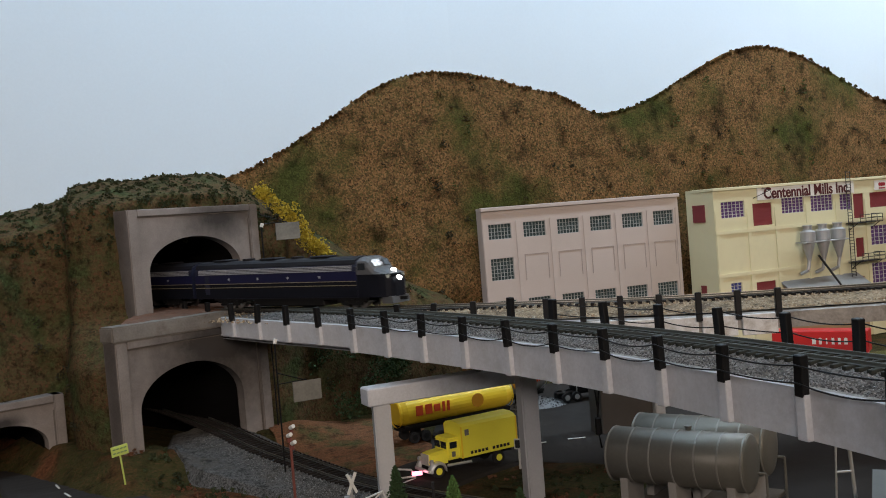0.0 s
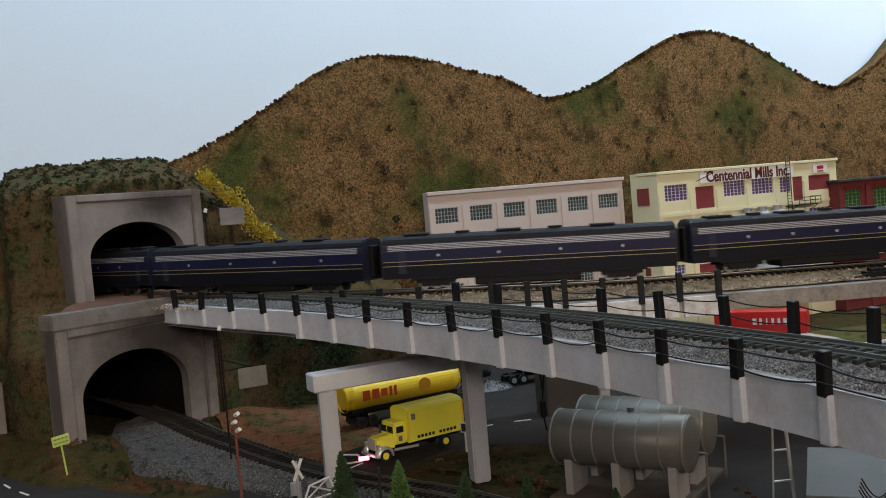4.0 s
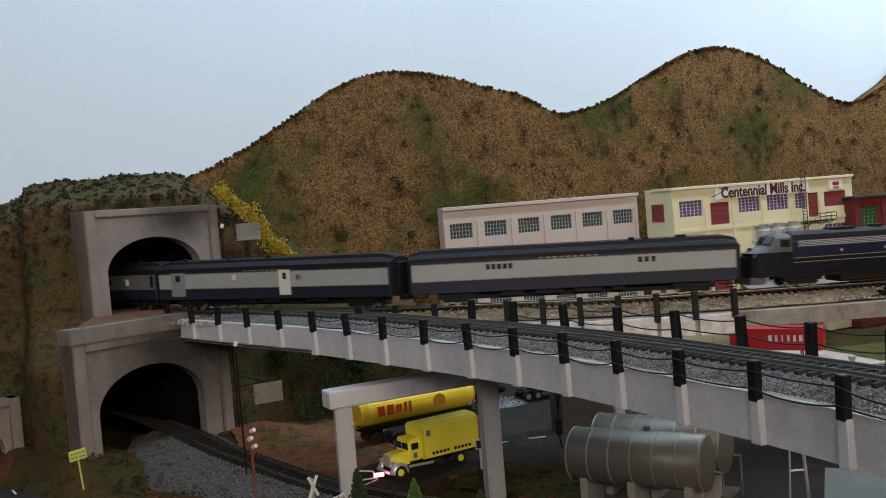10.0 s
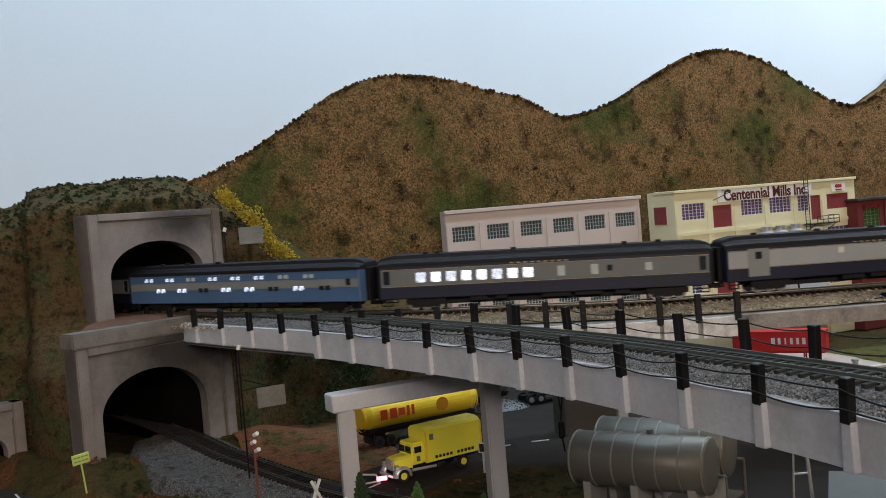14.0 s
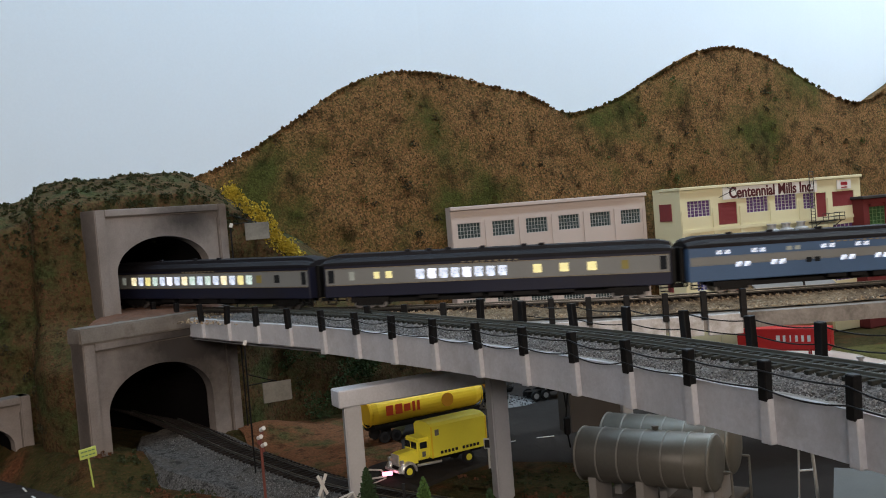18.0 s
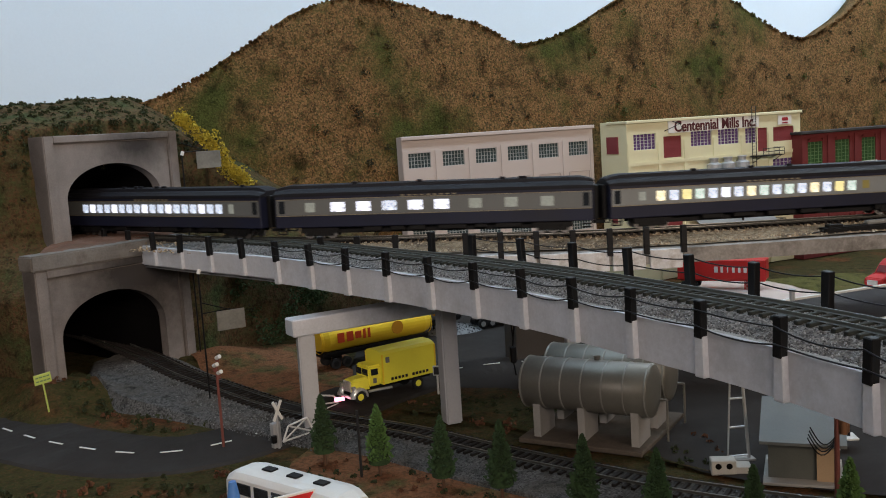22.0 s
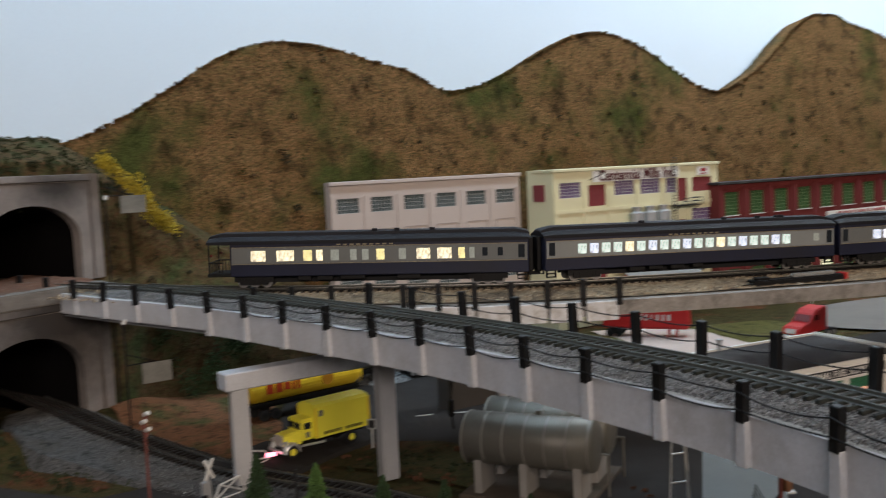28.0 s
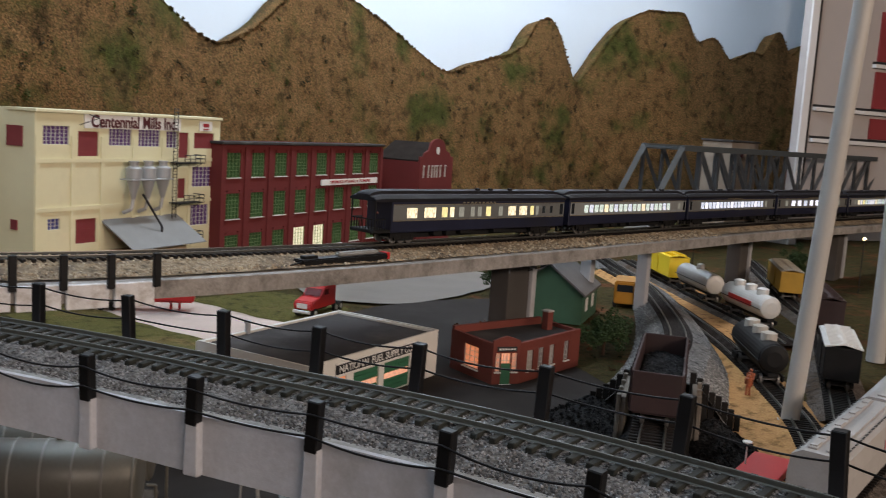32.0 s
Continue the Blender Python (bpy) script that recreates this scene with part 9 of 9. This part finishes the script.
small_van()


def yard_lamp(x, y, h):
    ob = thing("yard_lamp", "small glowing yard lamp on a thin post", "lamp", pose(x, y, 0))
    part("post", rod(bm_(), (0, 0, 0), (0, 0, h), 0.0009, 6), M["blackiron"], ob)
    bm = bm_()
    bmesh.ops.create_icosphere(bm, subdivisions=2, radius=0.0028, matrix=Matrix.Translation((0, 0, h)))
    part("globe", bm, M["amberlamp"], ob)


yard_lamp(1.36, 1.02, 0.082)
yard_lamp(1.62, 0.85, 0.095)


# ---- far end: truss bridge and tower ----
def truss():
    m, w = portal_matrix((1.70, 1.335), (2.80, 1.265), 0.118)
    ob = thing("truss_bridge", "blue-grey steel through-truss railway bridge", "bridge", m)
    h, spans = 0.108, 1
    L = w / spans
    for y in (0.0, 0.105):
        for k in range(spans):
            x0 = k * L
            n = 16
            p = L / n
            part("bottom_chord", box(bm_(), (x0 + L / 2, y, 0.004), (L - 0.004, 0.007, 0.008)), M["trussblue"], ob)
            part("top_chord", box(bm_(), (x0 + L / 2, y, h), (L - 2 * p, 0.012, 0.012)), M["trussblue"], ob)
            for s in (0, 1):
                bm = rod(bm_(), (x0 + (0 if s == 0 else L), y, 0.004), (x0 + (p if s == 0 else L - p), y, h), 0.0085, 4)
                part("end_post", bm, M["trussblue"], ob)
            for i in range(1, n):
                part("upright", box(bm_(), (x0 + p * i, y, h / 2), (0.0065, 0.0065, h)), M["trussdark"], ob)
                if 1 <= i < n - 1:
                    a, b = (h, 0.004) if i < n / 2 else (0.004, h)
                    part("diagonal", rod(bm_(), (x0 + p * i, y, a), (x0 + p * (i + 1), y, b), 0.0055, 4), M["trussdark"], ob)
    for k in range(spans):
        for i in range(1, 16):
            part("top_strut", box(bm_(), (k * L + L / 16 * i, 0.0525, h), (0.005, 0.105, 0.005)), M["trussblue"], ob)
    part("bridge_floor", box(bm_(), (w / 2, 0.0525, 0.001), (w, 0.118, 0.006)), M["trussdark"], ob)
    for x in (0.01, w / 2, w - 0.02):
        part("abutment", box(bm_(), (x, 0.0375, -0.060), (0.035, 0.08, 0.116)), M["pier"], ob)


M["trussdark"] = mat("dark_truss_steel", (0.05, 0.055, 0.06), 0.6, amount=0.2)
truss()


def tower():
    m, w = portal_matrix((2.36, 1.372), (2.75, 1.225), 0.0)
    ob = thing("tower_block", "pale tower block with red panels and ledges with painted shadow strips", "building", m)
    part("wall", box(bm_(), (w / 2, 0.012, 0.40), (w, 0.024, 0.80)), M["tower"], ob)
    part("corner_trim", box(bm_(), (0.012, -0.003, 0.40), (0.022, 0.008, 0.80)), M["plaster"], ob)
    part("corner_joint", box(bm_(), (0.029, -0.002, 0.40), (0.006, 0.006, 0.80)), M["signblack"], ob)
    for z, x0, ph in ((0.266, 0.04, 0.055), (0.348, 0.04, 0.098), (0.474, w * 0.55, 0.13)):
        part("ledge", box(bm_(), ((w + x0) / 2, -0.006, z), (w - x0, 0.014, 0.010)), M["plaster"], ob)
        # black strip along the ledge as a painted shadow
        part("ledge_shadow", box(bm_(), ((w + x0) / 2, -0.003, z + 0.0085), (w - x0, 0.008, 0.006)), M["signblack"], ob)
        part("red_panel", box(bm_(), (w * 0.79, -0.002, z + 0.013 + ph / 2), (w * 0.42, 0.006, ph)), M["towerred"], ob)
    for x, y, ww, h, c in ((2.33, 1.50, 0.20, 0.246, "tanhouse"), (2.62, 1.42, 0.12, 0.235, "brickred")):
        b = thing("distant_house", "small distant house behind the truss bridge", "building", pose(x, y, 0, 0, 0, 10))
        part("wall", box(bm_(), (0, 0.04, h / 2), (ww, 0.08, h)), M[c], b)
        part("roof", bevelled(box(bm_(), (0, 0.04, h + 0.0035), (ww + 0.008, 0.088, 0.006)), 0.001), M["tar"], b)
        for r in range(2):
            for k in range(4):
                part("window", box(bm_(), (-ww / 2 + ww * (k + 0.5) / 4, -0.001, h - 0.03 - 0.035 * r), (ww / 9, 0.002, 0.016)), M["darkglass"], b)


M["tanhouse"] = mat("tan_distant_wall", (0.24, 0.20, 0.16), 0.85, coarse=20, amount=0.15)
M["tower"] = mat("pale_tower_wall", (0.46, 0.42, 0.40), 0.8, coarse=8, amount=0.06)
M["towerred"] = mat("tower_red_panel", (0.26, 0.035, 0.04), 0.6, coarse=8, amount=0.1)
tower()


# ---- scattered clumps on the mountains ----
def mountain_tufts():
    rng = random.Random(21)
    M["tuft"] = mat("dark_brush_foam", (0.026, 0.024, 0.010), 0.95, fine=900, coarse=90, amount=0.5, bump=0.4)
    M["tuftgreen"] = mat("green_brush_foam", (0.055, 0.075, 0.018), 0.95, fine=900, coarse=90, amount=0.5, bump=0.4)
    for name, label, material, count, seed in (("mountain_brush", "dark brush clumps scattered over the mountains", M["tuft"], 420, 3), ("mountain_moss", "green foam clumps on the mountains", M["tuftgreen"], 260, 4)):
        spots = []
        while len(spots) < count:
            s = rng.uniform(0.25, 3.55)
            v = rng.uniform(0.05, 0.99)
            h = ridge_height(s)
            if fine_noise((s, v * h, seed), 7) + rng.uniform(-0.35, 0.25) < 0:
                continue
            p = RIDGE.side(s, -0.050 * (1 - v) ** 0.8 + 0.002)
            spots.append((p.x, p.y, h * v, rng.uniform(0.0025, 0.0080)))
        me = clump_stuff(name, "", spots, material, "brush", seed, 0.9)
        tagged(new(name, me), label, "brush", kind="stuff")


mountain_tufts()


def hill_turf():
    """Green turf over the hilltop and brown crumbs on its rock faces."""
    rng = random.Random(5)
    hill = bpy.data.objects["rock_hill"].data.vertices
    tops, faces_ = [], []
    for _ in range(9000):
        p = hill[rng.randrange(len(hill))].co
        if p.z > 0.215 and p.x > -0.75 and len(tops) < 2600:
            tops.append((p.x, p.y, p.z - 0.001, rng.uniform(0.0015, 0.0042)))
        elif 0.01 < p.z < 0.215 and not (-0.33 < p.x < -0.15 and p.y < 1.08) and p.x > -0.7 and not in_bore(p + Vector((0, 0, 0.004))) and rng.random() < 0.07:
            faces_.append((p.x, p.y, p.z, rng.uniform(0.002, 0.006)))
    me = clump_stuff("hill_turf", "", tops, M["turf"], "turf", 12, 1.6)
    tagged(new("hill_turf", me), "dark green turf tufts over the rock hill", "turf", kind="stuff")
    me = clump_stuff("hill_crumbs", "", faces_, M["tuft"], "brush", 13, 0.7)
    tagged(new("hill_crumbs", me), "dark moss crumbs on the rock faces", "moss", kind="stuff")


hill_turf()


def ground_tufts():
    """Static grass and crumbs round the lower road, tracks and tanks."""
    rng = random.Random(31)
    green, brown = [], []
    areas = (((0.03, 0.58), (0.24, 0.80), 330), ((-0.32, 0.76), (-0.13, 0.90), 170), ((-0.30, 0.50), (0.15, 0.66), 330), ((0.74, 0.72), (1.08, 0.98), 170))
    for (x0, y0), (x1, y1), n in areas:
        for _ in range(n):
            x, y = rng.uniform(x0, x1), rng.uniform(y0, y1)
            close = min((w.at(s).xy - Vector((x, y))).length for w in (LOWER, ROAD, YARD) for s in np.linspace(0.05, w.length - 0.05, 40))
            on_lot = 0.26 < x < 0.74 or (x > 0.08 and y > 0.79 and x < 0.5) or (x - 0.174) ** 2 + (y - 0.674) ** 2 < 0.066 ** 2
            if close < 0.052 or on_lot and x < 0.6:
                continue
            (green if fine_noise((x, y, 0), 18) > -0.05 else brown).append((x, y, 0.0006 + mound(x, y), rng.uniform(0.0012, 0.0030)))
    me = clump_stuff("grass_tufts", "", green, M["turf"], "grass", 15, 2.2)
    tagged(new("grass_tufts", me), "short green grass tufts on the layout ground", "grass", kind="stuff")
    me = clump_stuff("soil_crumbs", "", brown, M["soilcrumb"], "soil", 16, 2.2)
    tagged(new("soil_crumbs", me), "reddish brown crumbs of soil on the ground", "soil", kind="stuff")


M["soilcrumb"] = mat("red_brown_crumb", (0.12, 0.05, 0.024), 0.95, fine=900, coarse=90, amount=0.45, bump=0.4)
ground_tufts()
motions()
